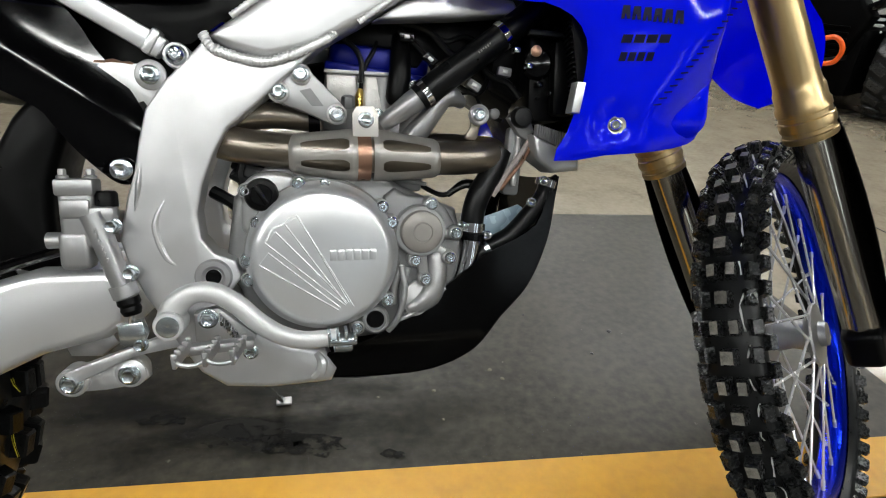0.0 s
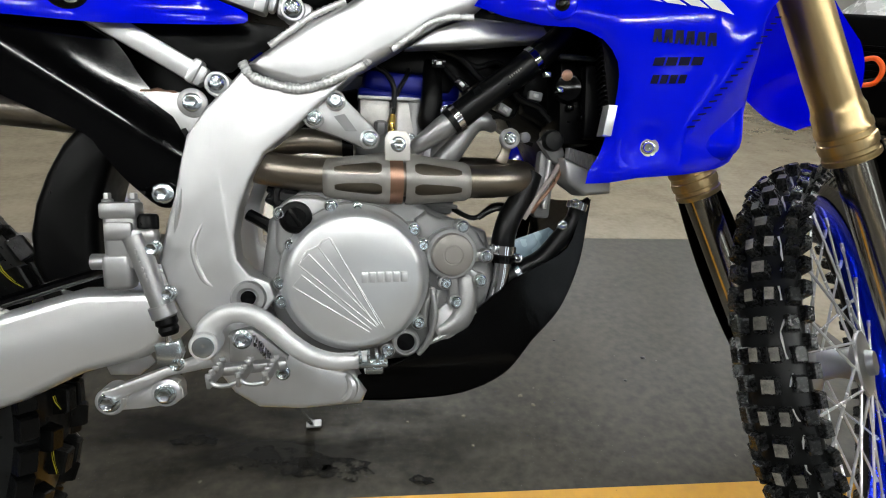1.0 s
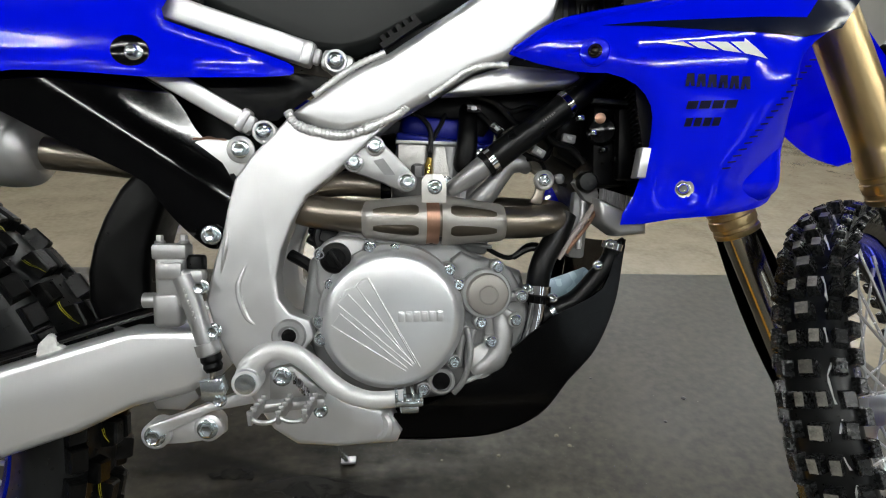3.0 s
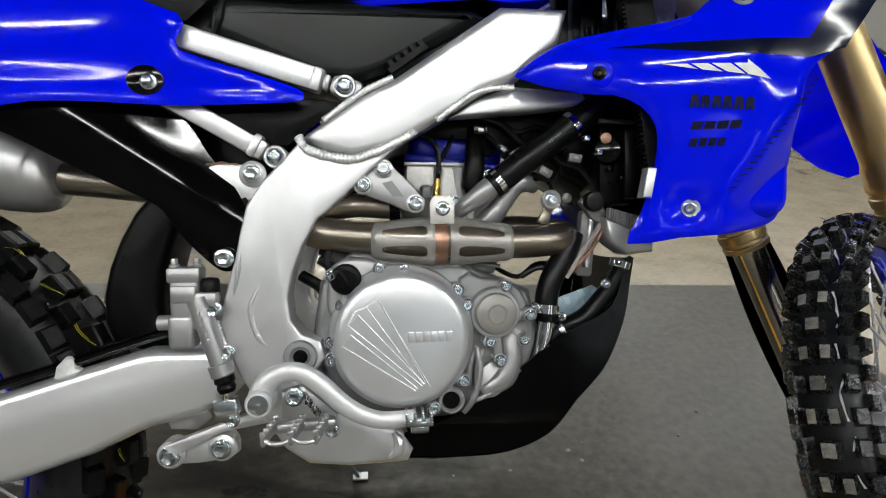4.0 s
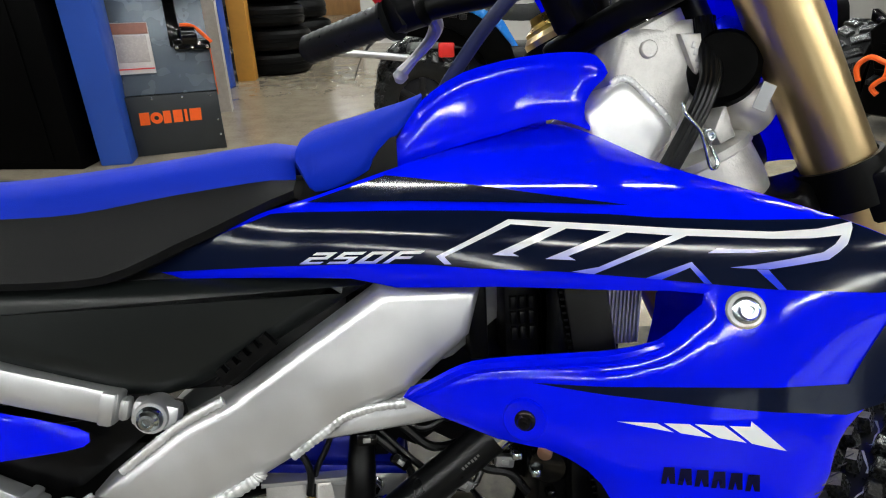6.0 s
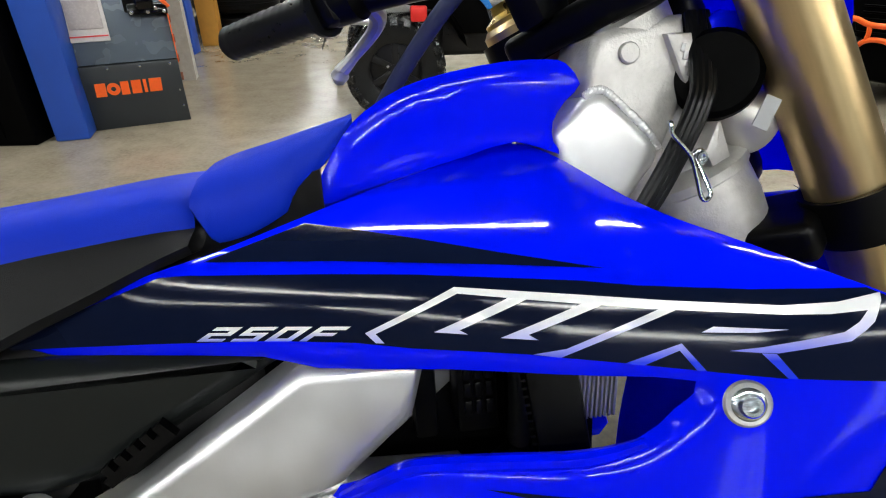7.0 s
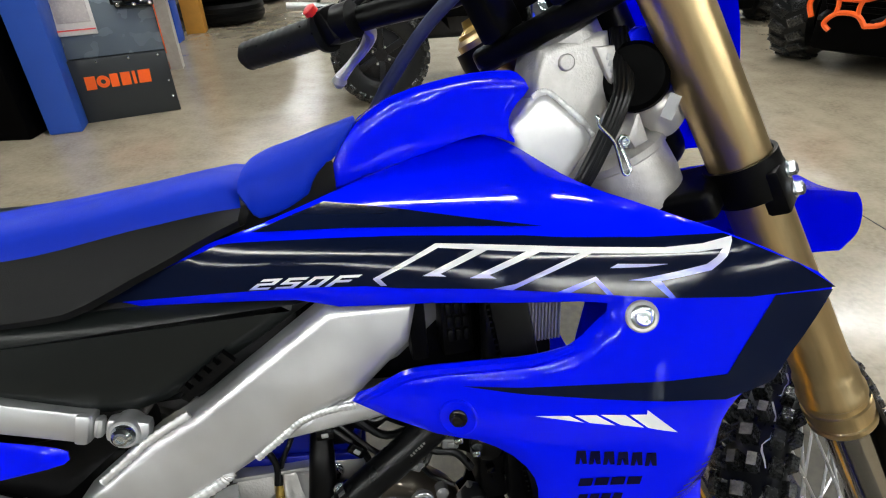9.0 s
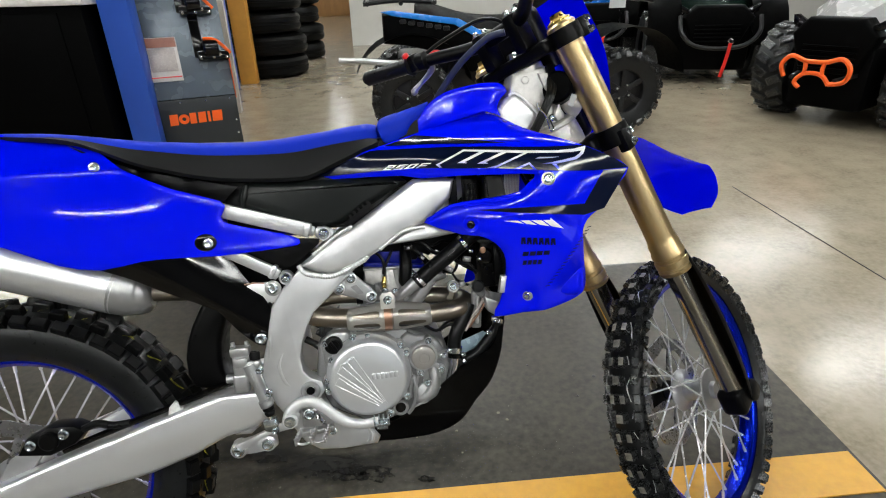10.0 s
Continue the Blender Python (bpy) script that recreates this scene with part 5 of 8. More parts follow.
    # added black plate: gives the deep shade above the valve cover
    part("shade_plate", prism(bmesh.new(), [(0.112, 0.712), (0.192, 0.708), (0.196, 0.690), (0.222, 0.688), (0.232, 0.702), (0.246, 0.694), (0.262, 0.704), (0.285, 0.690), (0.305, 0.700), (0.312, 0.668), (0.345, 0.650), (0.345, 0.775), (0.112, 0.775)], -0.060, -0.010, 0.004), BLACK, bike, "black plate added for the shade over the valve cover")
    for k, pts in enumerate(([(0.20, -0.070, 0.725), (0.222, -0.074, 0.705), (0.236, -0.073, 0.688), (0.243, -0.070, 0.668)], [(0.225, -0.066, 0.735), (0.25, -0.072, 0.716), (0.275, -0.070, 0.722), (0.30, -0.066, 0.712)], [(0.285, -0.078, 0.700), (0.300, -0.080, 0.680), (0.322, -0.080, 0.672), (0.336, -0.084, 0.655)], [(0.13, -0.066, 0.718), (0.15, -0.070, 0.705), (0.158, -0.072, 0.688), (0.156, -0.072, 0.668)], [(0.026, -0.075, 0.520), (0.042, -0.080, 0.532), (0.040, -0.082, 0.556), (0.020, -0.075, 0.570)], [(0.255, -0.070, 0.545), (0.275, -0.076, 0.556), (0.300, -0.074, 0.552), (0.33, -0.07, 0.565)])):
        part("wire", tube(bmesh.new(), pts, (0.0035, 0.003, 0.004, 0.003, 0.006, 0.0035)[k], 8, 6), HOSE, bike)
    for x, z, a in ((0.232, 0.694, 40), (0.282, 0.668, 30), (0.318, 0.684, 10), (0.206, 0.716, 0)):
        c2 = part("plug_shell", block(bmesh.new(), (-0.008, -0.004, -0.005), (0.008, 0.004, 0.005), 0.0015, pose(x, -0.080, z, 0, a, 0)), GLOSS if z > 0.69 else CAST_DARK, bike)
        part("plug_latch", block(bmesh.new(), (-0.003, -0.0055, -0.002), (0.003, -0.0035, 0.002), 0.0005, pose(x, -0.080, z, 0, a, 0)), CAST, c2)
    part("intake_boot", lathe(bmesh.new(), [(0.022, -0.03), (0.022, 0.0), (0.020, 0.004), (0.015, 0.005), (0.014, 0.002), (0, 0.002)], (0.046, -0.078, 0.570), (0.1, -1, 0.2), 28), BLACK, bike, "black rubber boot behind the filler")
    part("oil_line", tube(bmesh.new(), [(0.195, -0.105, 0.47), (0.198, -0.108, 0.44), (0.19, -0.106, 0.41), (0.18, -0.10, 0.395)], 0.0035, 10, 5), CAST, bike)
    # engine mount plate
    m = part("engine_mount", prism(bmesh.new(), [(0.060, 0.652), (0.068, 0.664), (0.085, 0.680), (0.098, 0.681), (0.106, 0.672), (0.128, 0.650), (0.140, 0.636), (0.138, 0.624), (0.124, 0.621), (0.100, 0.632), (0.075, 0.641)], -0.097, -0.085, 0.003, 2), CAST, bike, "cast triangular engine mount plate")
    # flat darker patch paints the shade of the plate's recess
    part("recess_shade", prism(bmesh.new(), [(0.092, 0.655), (0.103, 0.658), (0.116, 0.640), (0.104, 0.640)], -0.0974, -0.095, 0), CAST_DARK, m)
    for x, z in ((0.094, 0.671), (0.071, 0.653), (0.129, 0.632)):
        part("mount_boss", lathe(bmesh.new(), [(0.0105, -0.002), (0.0105, 0.003), (0.009, 0.004), (0, 0.004)], (x, -0.097, z), (0, -1, 0), 20), ALU, m)
        bolt(bike, (x, -0.100, z), 0.0062, h=0.005, socket=True)
    # exhaust: header from the port, round and back behind the frame
    part("exhaust_header", tube(bmesh.new(), [(0.215, 0.0, 0.600), (0.26, 0.0, 0.600), (0.298, -0.018, 0.597), (0.312, -0.048, 0.594), (0.301, -0.078, 0.590), (0.275, -0.089, 0.588), (0.244, -0.091, 0.587), (0.154, -0.092, 0.590), (0.079, -0.088, 0.594), (0.017, -0.075, 0.602), (-0.05, -0.035, 0.625), (-0.15, -0.01, 0.652), (-0.28, -0.025, 0.668)], 0.0185, 20, 8), TITAN, bike, "heat-tinted titanium exhaust header")
    part("exhaust_branch", tube(bmesh.new(), [(0.11, -0.06, 0.628), (0.06, -0.062, 0.632), (0.01, -0.058, 0.625)], 0.014, 16, 5), TITAN, bike)
    part("branch_clip", lathe(bmesh.new(), [(0.0145, -0.006), (0.0165, -0.006), (0.0165, 0.006), (0.0145, 0.006)], (0.106, -0.060, 0.628), (1, 0, 0), 20), GLOSS, bike)
    part("exhaust_flange", prism(bmesh.new(), [(0.271, 0.610), (0.277, 0.622), (0.278, 0.634), (0.282, 0.642), (0.289, 0.641), (0.292, 0.632), (0.288, 0.620), (0.284, 0.608)], -0.087, -0.081, 0.002, 2, 3), TITAN, bike)
    part("lug_washer", lathe(bmesh.new(), [(0.0115, -0.002), (0.0115, 0.003), (0.0100, 0.004), (0.0085, 0.003), (0, 0.003)], (0.2852, -0.092, 0.6350), (0, -1, 0), 28), CAST, bike)
    bolt(bike, (0.2852, -0.094, 0.6350), 0.0055, flange=1.3, socket=True)
    # slotted shields, two halves with a strap between
    def shield(x0, x1, z0, z1, tapered):
        bm = bmesh.new()
        nx, rows, cut = 40, [], []
        for i in range(nx + 1):
            f = i / nx
            g = f if tapered > 0 else 1 - f
            x, zc = x0 + (x1 - x0) * f, z0 + (z1 - z0) * f
            r = 0.0205 + 0.0080 * g - 0.0035 * max(0, 1 - g * 9) ** 2 - 0.0012 * max(0, g * 14 - 13)
            u = abs((g - 0.52) / 0.37)
            h = max(0.4, (9 + 8 * g) * max(0, 1 - u ** 5) ** 0.5)
            stops = ((-88, -25 - h, 7), (-25 - h, -25 + h, 4), (-25 + h, 25 - h, 6), (25 - h, 25 + h, 4), (25 + h, 88, 7))
            angs = [p + (q - p) * k / n for p, q, n in stops for k in range(n)] + [88]
            rows.append([bm.verts.new((x, -0.091 - r * math.cos(math.radians(w)), zc + r * math.sin(math.radians(w)))) for w in angs])
            cut.append(u < 1)
        for i in range(nx):
            for k in range(28):
                if not (cut[i] and cut[i + 1] and (7 <= k < 11 or 17 <= k < 21)):
                    bm.faces.new((rows[i][k], rows[i][k + 1], rows[i + 1][k + 1], rows[i + 1][k]))
        bmesh.ops.solidify(bm, geom=bm.faces[:], thickness=0.0042)
        part("heat_shield", bm, SHIELD, bike, "slotted satin steel heat shield", smooth=0.9)
    shield(0.079, 0.149, 0.591, 0.590, 1)
    shield(0.166, 0.240, 0.590, 0.5865, -1)
    part("shield_strap", lathe(bmesh.new(), [(0.022, -0.007), (0.0272, -0.007), (0.0272, 0.007), (0.022, 0.007)], (0.156, -0.091, 0.590), (1, 0, 0), 28), COPPER, bike, "copper-tinted shield strap")
    part("strap_tab", prism(bmesh.new(), [(0.144, 0.609), (0.144, 0.633), (0.149, 0.640), (0.166, 0.640), (0.171, 0.633), (0.171, 0.609)], -0.111, -0.107, 0.001), SHIELD, bike)
    bolt(bike, (0.158, -0.112, 0.626), 0.0060)
    # radiator hose to the head
    part("radiator_hose", tube(bmesh.new(), [(0.216, -0.094, 0.650), (0.243, -0.096, 0.671), (0.271, -0.097, 0.691), (0.305, -0.097, 0.716), (0.341, -0.10, 0.744), (0.372, -0.103, 0.766)], 0.0152, 18, 6), HOSE, bike, "black rubber radiator hose")
    part("hose_spigot", tube(bmesh.new(), [(0.222, -0.094, 0.655), (0.208, -0.093, 0.645), (0.190, -0.090, 0.632), (0.178, -0.085, 0.624)], [0.0128, 0.0125, 0.0100, 0.0085], 18, 4), CAST, bike)
    for q in ((0.223, -0.0945, 0.6555), (0.309, -0.0972, 0.7190)):
        part("hose_clamp", lathe(bmesh.new(), [(0.0152, -0.0035), (0.0166, -0.0035), (0.0166, 0.0035), (0.0152, 0.0035)], q, (1, 0, 0.74), 28), CHROME, bike)
    bm = bmesh.new()
    for i in range(22):      # printed marks along the hose
        f = 0.20 + i * 0.027
        q = Vector((0.222, -0.1095, 0.657)).lerp(Vector((0.312, -0.1125, 0.723)), f)
        block(bm, (-0.0009, -0.0006, -0.0013 if i % 3 else -0.0005), (0.0008, 0.0004, 0.0012), 0, pose(q.x, q.y, q.z, 0, -37, 0))
    part("hose_print", bm, HOSE_MARK, bike)
    # skid plate: two cheeks and the belly between
    cheek = [(0.1166, 0.338), (0.1808, 0.3365), (0.2332, 0.342), (0.2798, 0.3645), (0.3131, 0.4032), (0.3465, 0.4387), (0.3694, 0.4912), (0.3785, 0.5437), (0.3820, 0.566), (0.3735, 0.566), (0.3663, 0.5373), (0.3553, 0.5112), (0.3318, 0.4960), (0.2983, 0.4815), (0.2851, 0.4725), (0.2457, 0.4431), (0.2196, 0.4231), (0.1807, 0.3960), (0.1423, 0.378), (0.112, 0.370)]
    def cheek_y(x, z):
        return -0.096 + 6.0 * max(0, 0.385 - z) ** 2 - 0.006 * math.exp(-((x - 0.25) / 0.1) ** 2)
    part("skid_cheek", fill(bmesh.new(), cheek, cheek_y, 0.012, 2, 0.004, 0, 0), SKID, bike, "black plastic skid plate cheek", smooth=1.2)
    part("skid_cheek", fill(bmesh.new(), cheek, lambda x, z: -cheek_y(x, z), 0.03, 1, 0.004, 0, 0), SKID, bike)
    bm = bmesh.new()
    rows = []
    for v in spline([(x, 0, z + 0.001) for x, z in cheek[:9]], 6):
        w = -cheek_y(v.x, v.z) + 0.001
        rows.append([(v.x, -w + 2 * w * i / 6, v.z - 0.004 * math.cos((i - 3) / 3 * 1.57)) for i in range(7)])
    loft(bm, rows)
    bmesh.ops.solidify(bm, geom=bm.faces[:], thickness=0.004)
    part("skid_belly", bm, SKID, bike)
    # radiator with fins, tank, and its black guard
    m = pose(0.395, -0.10, 0.69, 0, -8, -14)
    bm = bmesh.new()
    block(bm, (-0.012, -0.055, -0.10), (0.018, 0.055, 0.17), 0.003, m)
    part("radiator_core", bm, BLACK, bike)
    bm = bmesh.new()
    for i in range(53):
        block(bm, (-0.0145, -0.056, -0.098 + 0.005 * i), (-0.012, 0.056, -0.0965 + 0.005 * i), 0, m)
    tagged(part("radiator_fin", bm, BLACK, bike), kind="stuff")
    bm = bmesh.new()
    prism(bm, [(0.3412, 0.6140), (0.3822, 0.5955), (0.398, 0.590), (0.398, 0.574), (0.3663, 0.5710), (0.3480, 0.584), (0.3442, 0.5903)], -0.116, -0.075, 0.005, 3)
    part("radiator_tank", bm, CAST, bike, "cast radiator end tank")
    bm = bmesh.new()
    for i in range(15):
        x = 0.3450 + 0.0027 * i
        beam(bm, (x, -0.113, 0.6125 - 0.46 * (x - 0.3450)), (x + 0.0008, -0.113, 0.6245 - 0.28 * (x - 0.3450)), 0.010, 0.0011, 0)
    tagged(part("radiator_fin", bm, FIN, bike, "bare metal radiator fins"), kind="stuff")
    bm = bmesh.new()
    block(bm, (0.340, -0.10, 0.628), (0.382, -0.03, 0.722), 0.006)
    part("fan_housing", bm, BLACK, bike, "black radiator fan housing")
    part("fan_cover", block(bmesh.new(), (0.362, -0.118, 0.634), (0.392, -0.101, 0.714), 0.005), BLACK, bike)
    part("guard_bar", beam(bmesh.new(), (0.335, -0.108, 0.722), (0.395, -0.115, 0.718), 0.012, 0.006, 0.001), AIRBOX, bike)
    part("guard_bar", beam(bmesh.new(), (0.388, -0.122, 0.720), (0.392, -0.122, 0.64), 0.008, 0.012, 0.001), AIRBOX, bike)
    part("fan_motor", lathe(bmesh.new(), [(0.017, -0.02), (0.017, 0.004), (0.014, 0.008), (0.007, 0.009), (0, 0.009)], (0.350, -0.100, 0.69), (-0.4, -1, 0), 20), GLOSS, bike)
    part("fan_rotor", lathe(bmesh.new(), [(0.006, 0), (0.006, 0.003), (0.003, 0.004), (0, 0.004)], (0.345, -0.108, 0.703), (-0.4, -1, 0), 14), COPPER, bike)
    for x, z in ((0.333, 0.684), (0.345, 0.665), (0.318, 0.70), (0.36, 0.655)):
        part("connector", block(bmesh.new(), (x, -0.112, z), (x + 0.008, -0.10, z + 0.006), 0.0015), ZINC if x < 0.34 else GLOSS, bike)
    part("bracket", prism(bmesh.new(), [(0.3625, 0.6635), (0.3725, 0.663), (0.3665, 0.6325), (0.3565, 0.633)], -0.176, -0.160, 0.002, 2), ALU, bike, "small silver edge bracket")
    part("rubber_mount", lathe(bmesh.new(), [(0.011, -0.01), (0.012, 0.004), (0.010, 0.008), (0.004, 0.009), (0, 0.008)], (0.3325, -0.10, 0.6325), (0, -1, 0), 20), RUBBER, bike)
    part("rubber_mount", lathe(bmesh.new(), [(0.006, -0.01), (0.006, 0.001), (0.003, 0.003), (0, 0.003)], (0.305, -0.088, 0.637), (0, -1, 0), 20), CAST_DARK, bike)
    bm = bmesh.new()
    beam(bm, (0.3275, -0.076, 0.545), (0.3335, -0.080, 0.622), 0.016, 0.020, 0.004)
    part("down_tube", bm, CAST_DARK, bike, "welded frame down tube")
    part("tube_weld", tube(bmesh.new(), [(0.3285 + 0.0006 * i, -0.0885, 0.556 + 0.006 * i) for i in range(11)], [0.0030 + 0.0007 * (i % 2) for i in range(11)], 8, 3), ALU, bike, "bright weld bead")
    part("mount_arm", prism(bmesh.new(), [(0.318, 0.632), (0.330, 0.645), (0.342, 0.640), (0.350, 0.618), (0.343, 0.606), (0.332, 0.612)], -0.098, -0.085, 0.003, 2), CAST_DARK, bike)
    part("drain_hose", tube(bmesh.new(), [(0.3460, -0.095, 0.610), (0.3335, -0.099, 0.593), (0.3211, -0.099, 0.5762), (0.3113, -0.095, 0.5577), (0.304, -0.09, 0.545)], 0.0030, 10, 6), CLEAR, bike, "clear drain hose")
    part("drain_hose", tube(bmesh.new(), [(0.350, -0.096, 0.608), (0.336, -0.101, 0.586), (0.320, -0.101, 0.566), (0.312, -0.095, 0.552)], 0.0022, 10, 6), COPPER, bike)
    part("heat_deflector", fill(bmesh.new(), [(0.2880, 0.5140), (0.3441, 0.5320), (0.350, 0.528), (0.335, 0.495), (0.2900, 0.4750)], lambda x, z: -0.068, 0.02, 1, 0.002, 0.003, 0.002), PALE_PLATE, bike)
    # seen through the shroud's opening: filler hose, reservoir, radiator edge
    bm = bmesh.new()
    block(bm, (0.29, -0.10, 0.78), (0.305, -0.07, 0.87), 0.003)
    for i in range(3):
        for j in range(3):
            block(bm, (0.322 + 0.007 * i, -0.105, 0.795 + 0.012 * j), (0.327 + 0.007 * i, -0.098, 0.805 + 0.012 * j), 0.001)
    block(bm, (0.318, -0.10, 0.78), (0.345, -0.06, 0.87), 0.003)
    part("regulator", bm, BLACK, bike)
    part("filler_hose", tube(bmesh.new(), [(0.362, -0.10, 0.77), (0.364, -0.1, 0.82), (0.362, -0.095, 0.87)], 0.012, 14, 4), HOSE, bike)
    bm = bmesh.new()
    for i in range(10):
        beam(bm, (0.388 + 0.003 * i, -0.118, 0.79), (0.395 + 0.003 * i, -0.116, 0.86), 0.004, 0.0016, 0)
    tagged(part("radiator_fin", bm, FIN, bike), kind="stuff")


def build_rear():
    # swingarm: a tapered hydroformed arm each side
    arm = [(-0.600, 0.352), (-0.568, 0.356), (-0.437, 0.398), (-0.262, 0.449), (-0.165, 0.477), (-0.095, 0.476), (-0.082, 0.455), (-0.085, 0.420), (-0.105, 0.405), (-0.164, 0.392), (-0.221, 0.366), (-0.300, 0.342), (-0.45, 0.318), (-0.600, 0.312)]
    def arm_y(x, z):
        return -0.010 * max(0, (-0.2 - x)) / 0.3
    part("swingarm", prism(bmesh.new(), arm, -0.103, -0.062, 0.011, 4, y_of=arm_y), ALU_ARM, bike, "satin aluminium swingarm")
    part("far_swingarm", prism(bmesh.new(), arm, 0.062, 0.103, 0.010, 2), ALU_ARM, bike)
    part("arm_bridge", block(bmesh.new(), (-0.17, -0.07, 0.40), (-0.09, 0.07, 0.47), 0.01), ALU_ARM, bike)
    part("brake_hose", tube(bmesh.new(), [(-0.45, -0.086, 0.402), (-0.35, -0.088, 0.434), (-0.25, -0.088, 0.463), (-0.17, -0.09, 0.488), (-0.13, -0.10, 0.50)], 0.006, 10, 6), GLOSS, bike)
    part("hose_guide", prism(bmesh.new(), [(-0.262, 0.444), (-0.258, 0.462), (-0.248, 0.472), (-0.240, 0.470), (-0.238, 0.460), (-0.225, 0.454)], -0.096, -0.084, 0.003, 2), WHITE_MARK, bike, "white plastic hose guide")
    # brake master cylinder
    bm = bmesh.new()
    block(bm, (-0.131, -0.119, 0.500), (-0.101, -0.097, 0.562), 0.005, None, 3)
    block(bm, (-0.133, -0.121, 0.551), (-0.099, -0.095, 0.567), 0.003)
    block(bm, (-0.129, -0.1225, 0.530), (-0.103, -0.110, 0.548), 0.003)
    block(bm, (-0.134, -0.120, 0.480), (-0.106, -0.096, 0.518), 0.006, None, 3)
    lathe(bm, [(0.008, 0), (0.008, 0.012), (0, 0.012)], (-0.134, -0.107, 0.508), (-1, 0, 0), 14)
    mc = part("master_cylinder", bm, CAST, bike, "cast rear brake master cylinder")
    bm = bmesh.new()
    tube(bm, [(-0.103, -0.117, 0.534), (-0.094, -0.118, 0.506), (-0.081, -0.119, 0.462)], [0.011, 0.0105, 0.0095], 18, 4)
    block(bm, (-0.108, -0.122, 0.526), (-0.082, -0.102, 0.541), 0.005)
    lathe(bm, [(0.0125, -0.006), (0.0125, 0.006), (0.010, 0.008), (0, 0.008)], (-0.080, -0.119, 0.459), (0.3, 0, -1), 20)
    part("cylinder_barrel", bm, CAST, mc)
    for i in range(6):
        part("maker_mark", block(bmesh.new(), (-0.0012, -0.0008, -0.0022), (0.0012, 0.0006, 0.0022), 0.0003, pose(-0.0985 + i * 0.0018, -0.1298, 0.520 - i * 0.0058, 0, 17, 0)), CAST, mc)
    part("banjo_cap", lathe(bmesh.new(), [(0.010, 0), (0.010, 0.012), (0.008, 0.015), (0.005, 0.015), (0.004, 0.012), (0, 0.012)], (-0.092, -0.108, 0.540), (0, 0, 1), 16), BLACK, mc, "black rubber cap")
    for x in (-0.128, -0.104):
        part("bolt", bolt_mesh(bmesh.new(), (x, -0.108, 0.568), (0, 0, 1), 0.004), CAST, mc)
    part("push_rod_boot", lathe(bmesh.new(), [(0.0105, 0), (0.011, 0.006), (0.009, 0.009), (0.010, 0.013), (0.008, 0.018), (0, 0.018)], (-0.078, -0.119, 0.452), (0.2, 0, -1), 18), BLACK, bike)
    part("push_rod", tube(bmesh.new(), [(-0.076, -0.119, 0.438), (-0.077, -0.118, 0.422), (-0.078, -0.116, 0.410)], 0.003, 10, 2), CHROME, bike)
    part("clevis", prism(bmesh.new(), [(-0.090, 0.424), (-0.066, 0.428), (-0.062, 0.414), (-0.070, 0.398), (-0.088, 0.404)], -0.122, -0.108, 0.003), ZINC, bike, "zinc plated clevis")
    for x, z, r in ((-0.086, 0.522, 0.0064), (-0.074, 0.476, 0.0062), (-0.070, 0.403, 0.0056)):
        bolt(bike, (x, -0.118, z), r)
    # linkage under the arm
    bm = bmesh.new()
    prism(bm, [(-0.158, 0.365), (-0.05, 0.402), (-0.035, 0.400), (-0.04, 0.386), (-0.09, 0.378), (-0.145, 0.352)], -0.083, -0.07, 0.003)
    prism(bm, [(-0.165, 0.350), (-0.155, 0.366), (-0.095, 0.372), (-0.078, 0.358), (-0.088, 0.342), (-0.155, 0.338)], -0.07, -0.055, 0.004, 2, 2)
    lathe(bm, [(0.0155, -0.02), (0.0155, 0.003), (0.013, 0.005), (0, 0.005)], (-0.150, -0.075, 0.353), (0, -1, 0), 26)
    lathe(bm, [(0.0155, -0.02), (0.0155, 0.003), (0.012, 0.005), (0, 0.005)], (-0.096, -0.068, 0.356), (0, -1, 0), 26)
    part("suspension_link", bm, ALU, bike, "cast suspension linkage arm")
    bolt(bike, (-0.150, -0.080, 0.353), 0.0085, h=0.007)
    bolt(bike, (-0.096, -0.074, 0.356), 0.0085, h=0.006)
    part("knuckle", prism(bmesh.new(), [(-0.165, 0.385), (-0.12, 0.402), (-0.11, 0.385), (-0.13, 0.37), (-0.16, 0.372)], -0.05, 0.05, 0.004), CAST, bike)
    # brake pedal
    pedal = [(-0.040, -0.128, 0.424), (-0.034, -0.130, 0.442), (-0.018, -0.132, 0.455), (0.003, -0.134, 0.456), (0.024, -0.136, 0.444), (0.045, -0.138, 0.424), (0.066, -0.139, 0.410), (0.090, -0.139, 0.403), (0.122, -0.138, 0.404)]
    p = part("brake_pedal", tube(bmesh.new(), pedal, [0.014, 0.012, 0.0105, 0.0105, 0.0105, 0.0105, 0.010, 0.0095, 0.009], 16, 6, flat=0.75), BLASTED, bike, "bent silver brake pedal")
    part("pedal_hub", lathe(bmesh.new(), [(0.0145, -0.02), (0.0145, 0.006), (0.013, 0.008), (0, 0.008)], (-0.038, -0.134, 0.426), (0, -1, 0), 26), BLASTED, p)
    part("pivot_cap", lathe(bmesh.new(), [(0.0105, 0), (0.0105, 0.002), (0.004, 0.0028), (0, 0.002)], (-0.038, -0.1425, 0.426), (0, -1, 0), 24), ZINC, p)
    tip_ob = part("pedal_tip", block(bmesh.new(), (0.112, -0.150, 0.397), (0.142, -0.128, 0.405), 0.002), ZINC, p, "toothed steel pedal tip")
    for i in range(4):
        part("tooth", block(bmesh.new(), (0.112 + 0.0085 * i, -0.151, 0.403), (0.1155 + 0.0085 * i, -0.127, 0.4125), 0.001), ZINC, tip_ob)
